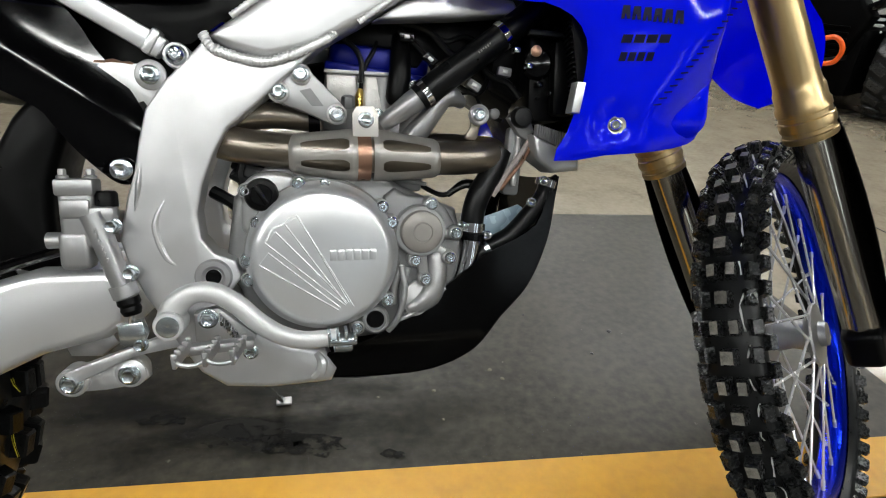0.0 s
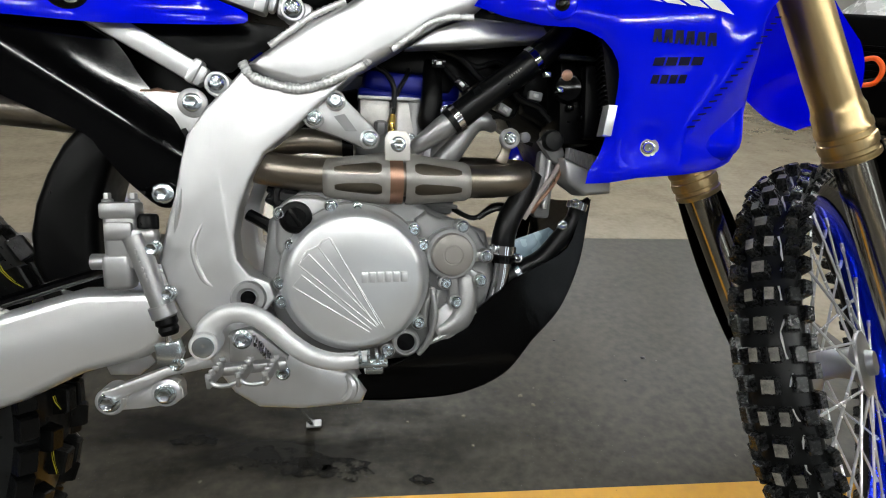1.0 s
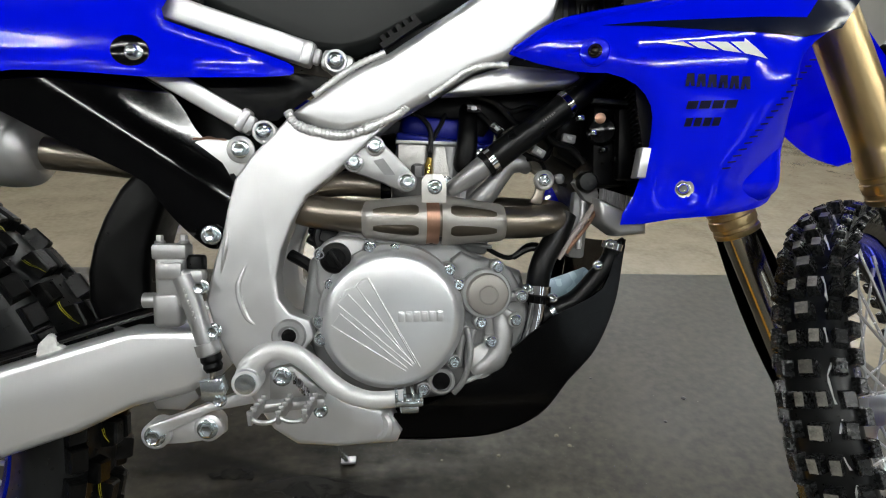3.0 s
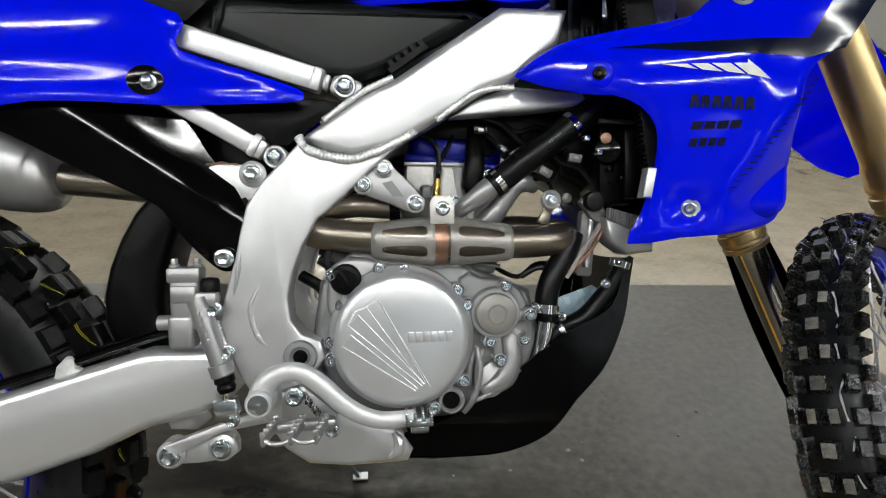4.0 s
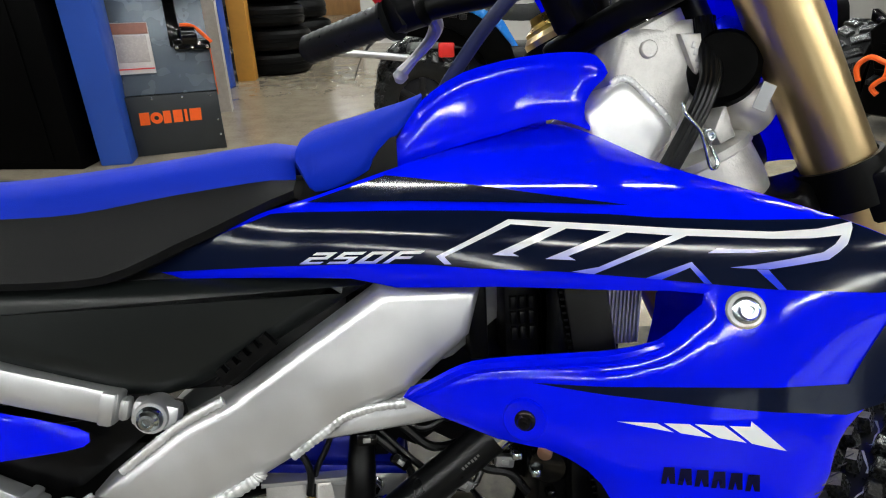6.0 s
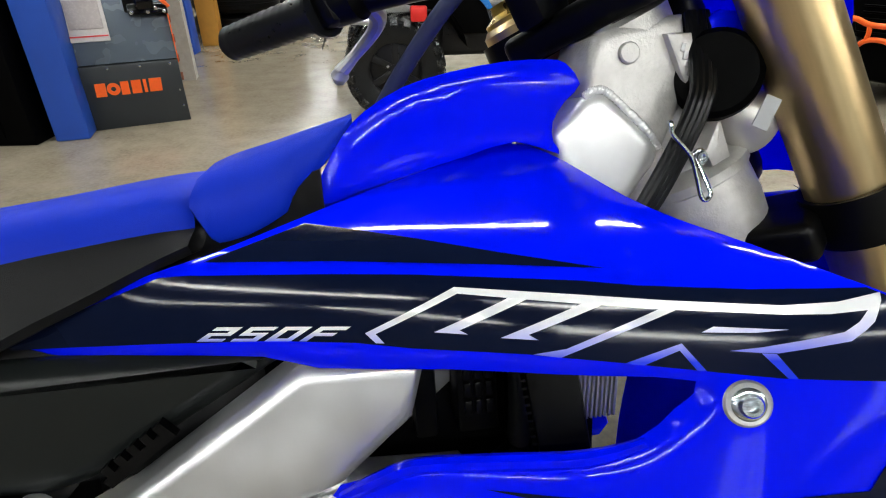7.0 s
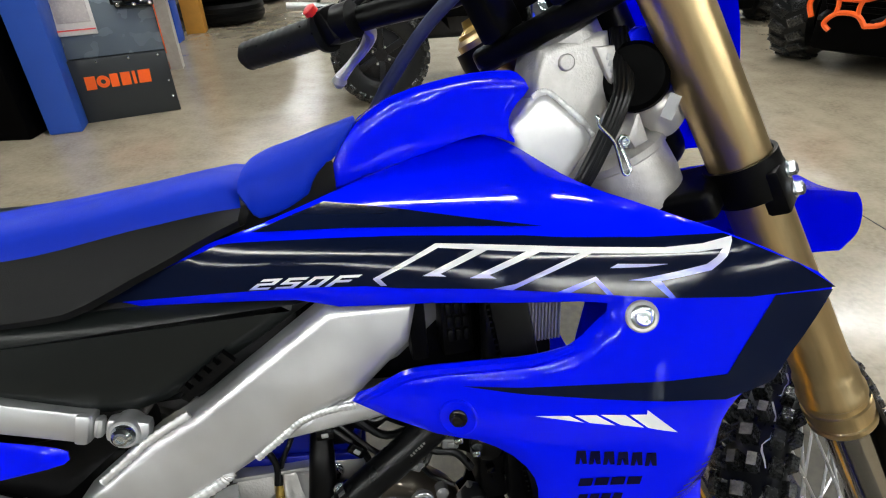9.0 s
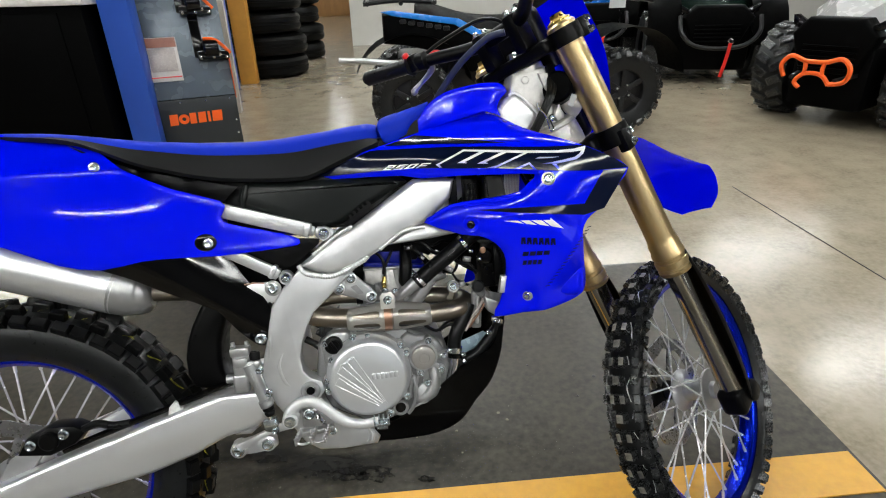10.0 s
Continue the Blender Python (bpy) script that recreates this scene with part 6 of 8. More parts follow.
    part("tip_bolt", block(bmesh.new(), (0.118, -0.144, 0.388), (0.138, -0.13, 0.400), 0.003), ZINC, tip_ob)
    # foot peg: three toothed bars joined by scooped webs
    peg = part("foot_peg", beam(bmesh.new(), (-0.026, -0.150, 0.404), (0.040, -0.138, 0.404), 0.016, 0.010, 0.003), CAST, bike, "serrated cast foot peg")
    for x in (-0.026, 0.0, 0.024):
        bm = bmesh.new()
        a, b = Vector((x + 0.008, -0.152, 0.409)), Vector((x, -0.184, 0.402))
        beam(bm, a, b, 0.004, 0.010, 0.001)
        for i in range(5):
            q = a.lerp(b, 0.05 + 0.22 * i)
            block(bm, (-0.0030, -0.0022, 0), (0.0030, 0.0022, 0.0058), 0.0014, Matrix.Translation(q + Vector((0, 0, 0.0035))) @ pose(0, 0, 0, 0, 0, 20))
        part("peg_teeth", bm, CAST, peg)
    for x in (-0.025, 0.002):
        part("peg_web", tube(bmesh.new(), [(x, -0.181, 0.4035), (x + 0.006, -0.182, 0.4005), (x + 0.013, -0.182, 0.3995), (x + 0.020, -0.182, 0.4005), (x + 0.026, -0.180, 0.4035)], 0.0024, 8, 5), CAST, peg)
    part("peg_bracket", prism(bmesh.new(), [(-0.020, 0.430), (0.004, 0.436), (0.022, 0.420), (0.040, 0.404), (0.036, 0.392), (-0.02, 0.400)], -0.115, -0.098, 0.003), CAST, bike)
    bolt(bike, (-0.006, -0.117, 0.425), 0.0075)
    part("peg_spring", tube(bmesh.new(), [(0.0 + 0.016 * i / 40 + 0.006, -0.12 + 0.005 * math.sin(i * 1.2), 0.425 - 0.02 * i / 40 + 0.005 * math.cos(i * 1.2)) for i in range(41)], 0.0014, 6, 1), CHROME, bike)
    bolt(bike, (0.034, -0.120, 0.388), 0.0058)
    # side stand on the far side
    bm = bmesh.new()
    tube(bm, [(0.02, 0.080, 0.345), (0.014, 0.15, 0.262), (0.026, 0.29, 0.170), (0.033, 0.350, 0.128)], 0.0065, 12, 4)
    part("side_stand", bm, ZINC, bike, "forged side stand leg")
    part("stand_foot", block(bmesh.new(), (-0.012, -0.010, -0.003), (0.017, 0.010, 0.002), 0.0022, pose(0.034, 0.357, 0.1225, 17.5, 0, 0)), CAST, bike)
    # rear caliper, its bracket and the guard over the hose
    cal = part("rear_caliper", prism(bmesh.new(), [(-0.525, 0.405), (-0.505, 0.436), (-0.465, 0.452), (-0.425, 0.450), (-0.405, 0.436), (-0.425, 0.415), (-0.470, 0.398)], -0.096, -0.055, 0.005, 2), BLACK, bike, "black rear brake caliper")
    for x, z in ((-0.497, 0.424), (-0.440, 0.438)):
        part("caliper_pin", bolt_mesh(bmesh.new(), (x, -0.099, z), (0, -1, 0), 0.007), ZINC, cal)
    part("caliper_piston", lathe(bmesh.new(), [(0.017, -0.01), (0.017, 0.004), (0.014, 0.007), (0, 0.007)], (-0.466, -0.098, 0.428), (0, -1, 0), 24), BLACK, cal)
    part("caliper_bracket", prism(bmesh.new(), [(-0.575, 0.350), (-0.545, 0.395), (-0.515, 0.412), (-0.49, 0.395), (-0.53, 0.35)], -0.085, -0.072, 0.003), CAST, bike, "cast caliper bracket")
    part("caliper_hose", tube(bmesh.new(), [(-0.41, -0.09, 0.440), (-0.385, -0.092, 0.448), (-0.36, -0.09, 0.440), (-0.33, -0.088, 0.440)], 0.007, 10, 5), HOSE, bike)
    # silencer with its black guard and pipe
    def guard_face(x, z):
        u = (z - 0.668 + 0.78 * (x + 0.15)) * 0.79          # across the rounded back of the guard
        return -0.082 - 0.015 * math.exp(-(u / 0.060) ** 2)
    part("silencer_guard", fill(bmesh.new(), [(-0.42, 0.83), (-0.30, 0.795), (-0.205, 0.768), (-0.155, 0.754), (-0.1318, 0.7394), (-0.1097, 0.7125), (-0.0955, 0.6884), (-0.0736, 0.6609), (-0.0590, 0.6362), (-0.0560, 0.622), (-0.0600, 0.605), (-0.0640, 0.590), (-0.0640, 0.574), (-0.070, 0.563), (-0.0794, 0.5600), (-0.0925, 0.566), (-0.1183, 0.5917), (-0.1369, 0.6172), (-0.1503, 0.6337), (-0.20, 0.659), (-0.2504, 0.6837), (-0.30, 0.71), (-0.42, 0.765)], guard_face, 0.007, 3, 0.002, 0, 0), GUARD, bike, "glossy black exhaust guard")
    part("inner_side_panel", fill(bmesh.new(), [(-0.21, 0.758), (-0.095, 0.758), (-0.103, 0.700), (-0.113, 0.672), (-0.15, 0.69), (-0.20, 0.735)], lambda x, z: -0.030, 0.02, 2, 0.003, 0.004, 0.003), BLUE, bike, "blue inner edge of the side panel")
    bolt(bike, (-0.079, -0.100, 0.575), 0.0070, flange=1.5)
    can = part("silencer", tube(bmesh.new(), [(-0.70, -0.035, 0.822), (-0.55, -0.035, 0.763), (-0.44, -0.033, 0.722), (-0.335, -0.030, 0.682)], [0.052, 0.052, 0.051, 0.050], 28, 4), ALU_ARM, bike, "silver oval exhaust silencer")
    part("silencer_cap", tube(bmesh.new(), [(-0.340, -0.030, 0.684), (-0.320, -0.030, 0.677), (-0.298, -0.030, 0.670), (-0.284, -0.032, 0.668), (-0.280, -0.032, 0.668)], [0.0505, 0.049, 0.043, 0.036, 0.022], 28, 4), CAST, can, "cast silencer end cap")
    part("rear_fender", fill(bmesh.new(), [(-0.75, 0.98), (-0.4, 0.93), (-0.12, 0.86), (-0.10, 0.80), (-0.4, 0.85), (-0.75, 0.93)], lambda x, z: -0.05, 0.04, 1, 0.10, 0, 0), BLACK, bike)
    # chain-side mud flap
    part("mud_flap", prism(bmesh.new(), [(-0.182, 0.650), (-0.145, 0.640), (-0.155, 0.600), (-0.170, 0.553), (-0.172, 0.500), (-0.168, 0.465), (-0.230, 0.470), (-0.240, 0.530), (-0.220, 0.595)], -0.03, 0.06, 0.012, 3, 2), BLACK, bike, "black plastic shock mud flap")


def knob_mesh(bm, m, sx, sy, h):
    """One tread block: a tapered rubber lug with chamfered rim."""
    z = [(-0.004, 1.12), (h * 0.85, 1.0), (h, 0.86)]
    rows = [[m @ Vector((x * sx / 2 * s, y * sy / 2 * s, q)) for x, y in ((-1, -1), (1, -1), (1, 1), (-1, 1))] for q, s in z]
    vs = [[bm.verts.new(p) for p in r] for r in rows]
    for a, b in zip(vs, vs[1:]):
        for i in range(4):
            bm.faces.new((a[i], a[(i + 1) % 4], b[(i + 1) % 4], b[i]))
    bm.faces.new(vs[-1])


def build_wheel(name, m, R, rim_r, width, n_rows, mark, marks_mat, hub_w, disc_y, worn):
    """A spoked wheel: x ahead, y along the axle."""
    wheel = bmesh.new()
    w = width * 0.27
    lathe(wheel, [(rim_r - 0.012, -w * 0.75), (rim_r - 0.004, -w), (rim_r + 0.006, -w), (rim_r + 0.006, -w + 0.003), (rim_r - 0.004, -w * 0.55), (rim_r - 0.012, -w * 0.2), (rim_r - 0.012, w * 0.2), (rim_r - 0.004, w * 0.55), (rim_r + 0.006, w - 0.003), (rim_r + 0.006, w), (rim_r - 0.004, w), (rim_r - 0.012, w * 0.75), (rim_r - 0.014, w * 0.3), (rim_r - 0.014, -w * 0.3), (rim_r - 0.012, -w * 0.75)], (0, 0, 0), (0, 1, 0), 72, False)
    wheel_ob = part(name, wheel, BLUE_DARK, bike, "spoked wheel with blue anodised rim")
    wheel_ob.matrix_local = m
    tyre = bmesh.new()
    base = R - (0.0155 if worn else 0.013)
    side = (base - rim_r)
    prof = [(rim_r + 0.002, -width * 0.30), (rim_r + side * 0.25, -width * 0.42), (rim_r + side * 0.5, -width * 0.47), (rim_r + side * 0.75, -width * 0.44), (rim_r + side * 0.92, -width * 0.34), (base, -width * 0.15)]
    prof = prof + [(base + 0.001, 0)] + [(r, -h) for r, h in prof[::-1]]
    lathe(tyre, [(v.x, v.y) for v in spline([(a, b, 0) for a, b in prof], 3)], (0, 0, 0), (0, 1, 0), 96, False)
    part("tyre", tyre, RUBBER, wheel_ob, "black knobbly off-road tyre carcass")
    rnd = random.Random(7)
    shared = {}
    pitch = 2 * math.pi * R / n_rows
    for kind, sx, sy, h in (("solo", 0.46, 0.190, 0.0195), ("pair", 0.46, 0.135, 0.0195), ("outer", 0.48, 0.150, 0.0180), ("rim", 0.46, 0.120, 0.0150)) if worn else (("centre", 0.60, 0.115, 0.0175), ("mid", 0.62, 0.105, 0.0175), ("edge", 0.66, 0.13, 0.0165)):
        bm = bmesh.new()
        knob_mesh(bm, Matrix(), pitch * sx * (1.25 if kind == "centre" else 1.1), width * sy * 1.15, h)
        bmesh.ops.recalc_face_normals(bm, faces=bm.faces)
        me = bpy.data.meshes.new("knob")
        bm.to_mesh(me)
        bm.free()
        me.materials.append(KNOB if worn else KNOB_REAR)
        me.materials.append(KNOB_LIT_WORN)
        for p in me.polygons:
            p.material_index = 1 if p.normal.z > 0.9 and kind in ("solo", "pair") else 0
        shared[kind] = me
    for i in range(n_rows):
        a = 2 * math.pi * i / n_rows
        if worn:
            rows = ((0.0, "solo", 0.0), (-0.33, "outer", 0.05), (0.33, "outer", 0.05)) if i % 2 else ((-0.115, "pair", 0.0), (0.115, "pair", 0.0), (-0.38, "outer", 0.0), (0.38, "outer", 0.0))
            rows += ((-0.475, "rim", 0.45), (0.475, "rim", 0.45))
        else:
            rows = ((-0.27, "mid", 0.0), (0.27, "mid", 0.0)) if i % 2 else ((-0.095, "centre", 0.0), (0.095, "centre", 0.0))
            rows += ((-0.42, "edge", 0.5 if i % 2 else 0.42), (0.42, "edge", 0.5 if i % 2 else 0.42))
        for y, kind, o in rows:
            lean, sink = {"edge": (46, 0.016), "mid": (22, 0.0035), "centre": (6, 0), "solo": (0, 0), "pair": (10, 0.0008), "outer": (32, 0.0075), "rim": (58, 0.0190)}[kind]
            tip = -math.copysign(math.radians(lean), y)
            rr = base - sink
            kn = new("knob", shared[kind])
            kn.parent = wheel_ob
            kn.matrix_local = Matrix.Rotation(a + o * 2 * math.pi / n_rows, 4, "Y") @ Matrix.Translation((0, y * width * 0.94, rr)) @ Matrix.Rotation(tip, 4, "X") @ Matrix.Rotation(0.10 * (rnd.random() - 0.5), 4, "Z")
    # factory paint line wandering round the tread; front dashes also paint knob-edge highlights
    for y in mark:
        rows = []
        for i in range(241):
            a = 2 * math.pi * i / 240
            yy = y * width + 0.0020 * math.sin(a * n_rows * 0.5) + 0.0012 * math.sin(a * 57)
            rr = base - 0.55 * max(0, abs(yy) - 0.1 * width) ** 1.0 * 0.55 + 0.006 + 0.008 * max(0, math.sin(a * n_rows * 0.5))
            if math.sin(a * n_rows + 0.9) + 0.55 * math.sin(a * 37) < -0.55:
                if len(rows) > 1:
                    part("tyre_mark", loft(bmesh.new(), rows), marks_mat, wheel_ob)
                rows = []
                continue
            e = 0.0011 * (1 + 0.4 * math.sin(a * 83)) if worn else 0.0011
            rows.append([(math.sin(a) * rr, yy - e, math.cos(a) * rr), (math.sin(a) * rr, yy + e, math.cos(a) * rr)])
        if len(rows) > 1:
            part("tyre_mark", loft(bmesh.new(), rows), marks_mat, wheel_ob)
    hub = bmesh.new()
    h = hub_w / 2
    lathe(hub, [(0.008, -h - 0.012), (0.018, -h - 0.012), (0.020, -h - 0.002), (0.048, -h), (0.050, -h + 0.003), (0.048, -h + 0.006), (0.026, -h + 0.016), (0.022, 0), (0.026, h - 0.016), (0.048, h - 0.006), (0.050, h - 0.003), (0.048, h), (0.020, h + 0.002), (0.018, h + 0.012), (0.008, h + 0.012)], (0, 0, 0), (0, 1, 0), 40)
    part("hub", hub, CAST, wheel_ob, "cast silver hub")
    n = 36
    for i in range(n):
        s = -1 if i % 2 else 1
        k = i // 2
        a0 = 2 * math.pi * k / (n / 2) + (0.17 if s > 0 else 0)
        a1 = a0 + (0.95 if k % 2 else -0.95)
        p0 = Vector((math.sin(a0) * 0.045, s * (h - 0.003), math.cos(a0) * 0.045))
        p1 = Vector((math.sin((a0 + a1) / 2 + (0.22 if k % 2 else -0.22)) * (rim_r - 0.014), s * 0.006, math.cos((a0 + a1) / 2 + (0.22 if k % 2 else -0.22)) * (rim_r - 0.014)))
        sp = bmesh.new()
        tube(sp, [p0, p1], 0.0021, 6, 1)
        d = (p1 - p0).normalized()
        tube(sp, [p1 - d * 0.016, p1], 0.0034, 6, 1)
        part("spoke", sp, SPOKE, wheel_ob)
    if disc_y:
        disc = bmesh.new()
        r0, r1 = (0.098, 0.128)
        seg = 80
        rings = []
        for r, dy in ((r0, -0.0015), (r1, -0.0015), (r1, 0.0015), (r0, 0.0015)):
            rings.append([disc.verts.new((math.sin(2 * math.pi * i / seg) * (r + (0.003 * math.cos(i * 2 * math.pi / 8))), disc_y + dy, math.cos(2 * math.pi * i / seg) * (r + (0.003 * math.cos(i * 2 * math.pi / 8))))) for i in range(seg)])
        for j in range(4):
            a, b = rings[j], rings[(j + 1) % 4]
            for i in range(seg):
                disc.faces.new((a[i], a[(i + 1) % seg], b[(i + 1) % seg], b[i]))
        for i in range(6):
            a = i * math.pi / 3
            beam(disc, (math.sin(a) * 0.045, disc_y, math.cos(a) * 0.045), (math.sin(a + 0.25) * 0.10, disc_y, math.cos(a + 0.25) * 0.10), 0.003, 0.014, 0.001)
        part("brake_disc", disc, STEEL, wheel_ob, "wavy steel brake disc")
    return wheel_ob


def build_front():
    # all that turns with the bars is built in the steering frame
    st = STEER
    def sp(name, bm, mat, label="", parent=None, **kw):
        ob = part(name, bm, mat, parent or bike, label, **kw)
        ob.matrix_local = st if parent is None else Matrix()
        return ob
    for s in (-1, 1):
        y = s * 0.1
        leg = sp("fork_outer_tube", lathe(bmesh.new(), [(0.0255, -0.002), (0.0325, -0.001), (0.0338, 0.001), (0.0338, 0.007), (0.0322, 0.0085), (0.0322, 0.014), (0.0340, 0.0155), (0.0345, 0.022), (0.0340, 0.028), (0.0320, 0.0295), (0.0320, 0.036), (0.0335, 0.038), (0.0335, 0.046), (0.0315, 0.050), (0.0315, 0.066), (0.0300, 0.070), (0.0288, 0.075), (0.0285, 0.080), (0.0285, 0.084), (0.0285, 0.540), (0.0285, 0.544), (0.024, 0.549)], (0.024, y, 0.0), (0, 0, 1), 40), GOLD, "gold anodised fork tube")
        sp("fork_inner_tube", lathe(bmesh.new(), [(0.0242, -0.325), (0.0242, 0.02)], (0.024, y, 0.0), (0, 0, 1), 36), FORK_TUBE, "polished dark chrome fork tube")
        bm = bmesh.new()
        block(bm, (-0.010, y - 0.026, -0.355), (0.062, y + 0.026, -0.295), 0.012, None, 3)
        lathe(bm, [(0.024, -0.03), (0.024, 0.03), (0.018, 0.034), (0, 0.034)], (0.054, y, -0.331), (0, s, 0), 24)
        sp("axle_lug", bm, BLACK, "black fork foot")
        # guard: an open channel in front of the chrome tube
        bm = bmesh.new()
        rows = []
        for i in range(25):
            z = 0.035 - 0.365 * i / 24
            o = 0.024 * math.sin(math.pi * i / 24) ** 0.8
            rad = 0.0285 + o * 0.5
            rows.append([(0.024 + 0.006 + rad * math.cos(a), y + s * 0.003 + rad * math.sin(a), z) for a in (math.radians(-75 + 15 * k + s * 22) for k in range(11))])
        loft(bm, rows)
        bmesh.ops.solidify(bm, geom=bm.faces[:], thickness=0.003)
        sp("fork_guard", bm, BLACK, "black plastic fork guard")
    # clamps
    for z, h, fr in ((0.312, 0.032, -0.030), (0.522, 0.026, 0.0)):
        bm = bmesh.new()
        block(bm, (-0.030, -0.085, z - h / 2), (0.040, 0.085, z + h / 2), 0.008, None, 3)
        for s in (-1, 1):
            lathe(bm, [(0.0300, -h * 0.6), (0.0335, -h * 0.6), (0.0342, 0), (0.0335, h * 0.6), (0.0300, h * 0.6)], (0.024, s * 0.1, z), (0, 0, 1), 32, False)
            block(bm, (0.030 + fr, s * 0.122 - 0.012, z - h * 0.7 + fr * 0.5), (0.066 + fr, s * 0.122 + 0.012, z + h * 0.7 + fr * 0.5), 0.004)
        sp("triple_clamp", bm, BLACK, "black anodised triple clamp")
        for dz in (-0.014, 0.014):
            sp("bolt", bolt_mesh(bmesh.new(), (0.056 + fr, -0.134, z + dz * 0.75 + fr * 0.5), (0, -1, 0), 0.0068, flange=1.2), ZINC)
    sp("steering_stem", lathe(bmesh.new(), [(0.024, 0.28), (0.024, 0.33), (0.034, 0.335), (0.034, 0.345), (0.02, 0.35), (0.02, 0.49), (0.026, 0.525), (0.02, 0.545), (0, 0.545)], (0, 0, 0), (0, 0, 1), 28), CHROME)
    for s in (-1, 1):
        sp("fork_cap", lathe(bmesh.new(), [(0.023, 0.545), (0.023, 0.553), (0.014, 0.558), (0.012, 0.566), (0, 0.566)], (0.024, s * 0.1, 0.0), (0, 0, 1), 20), BRASS)
    # handlebar
    bar = sp("handlebar", tube(bmesh.new(), [(-0.121, -0.295, 0.656), (-0.112, -0.20, 0.634), (-0.075, -0.13, 0.614), (-0.030, -0.065, 0.592), (-0.020, 0, 0.588), (-0.030, 0.065, 0.592), (-0.075, 0.13, 0.614), (-0.112, 0.20, 0.634), (-0.121, 0.295, 0.656)], [0.011, 0.011, 0.0125, 0.014, 0.0143, 0.014, 0.0125, 0.011, 0.011], 16, 6), BLACK, "matt black tapered handlebar")
    for s in (-1, 1):
        bm = bmesh.new()
        a, b = Vector((-0.121, s * 0.290, 0.655)), Vector((-0.108, s * 0.163, 0.625))
        d = (a - b).normalized()
        prof = [(0.022, 0.0), (0.022, 0.004), (0.0155, 0.006)] + [(0.0152 + 0.0011 * (i % 2), 0.010 + 0.0055 * i) for i in range(21)] + [(0.016, 0.128), (0.012, 0.132), (0, 0.132)]
        lathe(bm, prof, b, d, 20)
        sp("grip", bm, RUBBER, "black ribbed rubber grip")
        sp("lever_perch", lathe(bmesh.new(), [(0.0115, -0.014), (0.018, -0.013), (0.018, 0.013), (0.0115, 0.014)], (-0.098, s * 0.148, 0.622), (-0.3, s, 0.25), 20), BLACK)
        sp("control_lever", tube(bmesh.new(), [(-0.082, s * 0.144, 0.614), (-0.066, s * 0.156, 0.604), (-0.064, s * 0.174, 0.596), (-0.076, s * 0.196, 0.588), (-0.086, s * 0.212, 0.582)], [0.006, 0.008, 0.006, 0.005, 0.007], 10, 6), CAST, "silver control lever")
        sp("lever_ball", lathe(bmesh.new(), [(0.0001, -0.0085), (0.005, -0.007), (0.0085, 0), (0.005, 0.007), (0.0001, 0.0085)], (-0.087, s * 0.214, 0.580), (0, s, -0.7), 18), CAST)
    sp("switch_box", block(bmesh.new(), (-0.120, 0.146, 0.608), (-0.088, 0.168, 0.644), 0.008), BLACK)
    sp("start_button", lathe(bmesh.new(), [(0.007, 0), (0.007, 0.006), (0.004, 0.008), (0, 0.008)], (-0.116, 0.160, 0.643), (-0.5, -0.2, 1), 14), PLUG_RED, "red stop button")
    for y in (-0.042, 0.042):
        sp("bar_clamp", block(bmesh.new(), (-0.042, y - 0.014, 0.532), (0.004, y + 0.014, 0.608), 0.007), BLACK)
        for x in (-0.034, -0.004):
            sp("bolt", bolt_mesh(bmesh.new(), (x, y, 0.608), (0, 0, 1), 0.0055), ZINC)
    sp("headlight_shell", block(bmesh.new(), (0.060, -0.030, 0.320), (0.104, 0.100, 0.615), 0.018, None, 3), BLACK, "black headlight shell behind the plate")
    sp("clutch_cable", tube(bmesh.new(), [(-0.10, 0.16, 0.625), (-0.03, 0.12, 0.64), (0.05, 0.05, 0.63), (0.06, -0.02, 0.52)], 0.004, 8, 8), HOSE)
    sp("breather_hose", tube(bmesh.new(), [(-0.118, 0.164, 0.530), (-0.105, 0.12, 0.553), (-0.085, 0.06, 0.578), (-0.062, 0.0, 0.590), (-0.045, -0.03, 0.583)], 0.0066, 12, 7), BREATHER, "dark rubber breather hose")
    # number plate, fender
    plate = bmesh.new()
    rows = []
    for i in range(13):
        z = 0.315 + 0.29 * i / 12
        wdt = 0.070 + 0.062 * math.sin(math.pi * min(1, i / 8) * 0.5)
        rows.append([(0.130 - 0.055 * (k / 5) ** 2 + 0.01 * math.sin(i * 0.26), wdt * k / 5, z) for k in range(-5, 6)])
    loft(plate, rows)
    bmesh.ops.solidify(plate, geom=plate.faces[:], thickness=0.003)
    sp("number_plate", plate, BLUE, "blue front number plate")
    fend = bmesh.new()
    rows = []
    for x, z, w, c in ((-0.20, 0.215, 0.050, 0.012), (-0.12, 0.240, 0.070, 0.018), (-0.03, 0.256, 0.090, 0.022), (0.04, 0.284, 0.105, 0.026), (0.09, 0.306, 0.108, 0.030), (0.14, 0.282, 0.106, 0.032), (0.21, 0.234, 0.104, 0.032), (0.29, 0.182, 0.102, 0.028), (0.36, 0.138, 0.102, 0.024), (0.397, 0.108, 0.101, 0.016), (0.424, 0.062, 0.094, 0.010), (0.443, 0.010, 0.074, 0.006), (0.456, -0.030, 0.040, 0.002)):
        rows.append([(min(x, 0.1) + 0.9 * max(0, x - 0.1), w * k / 6, z - c * (abs(k) / 6) ** 2.2) for k in range(-6, 7)])
    cols = [spline([r[i] for r in rows], 4) for i in range(13)]
    loft(fend, [[c[j] for c in cols] for j in range(len(cols[0]))])
    bmesh.ops.solidify(fend, geom=fend.faces[:], thickness=0.003)
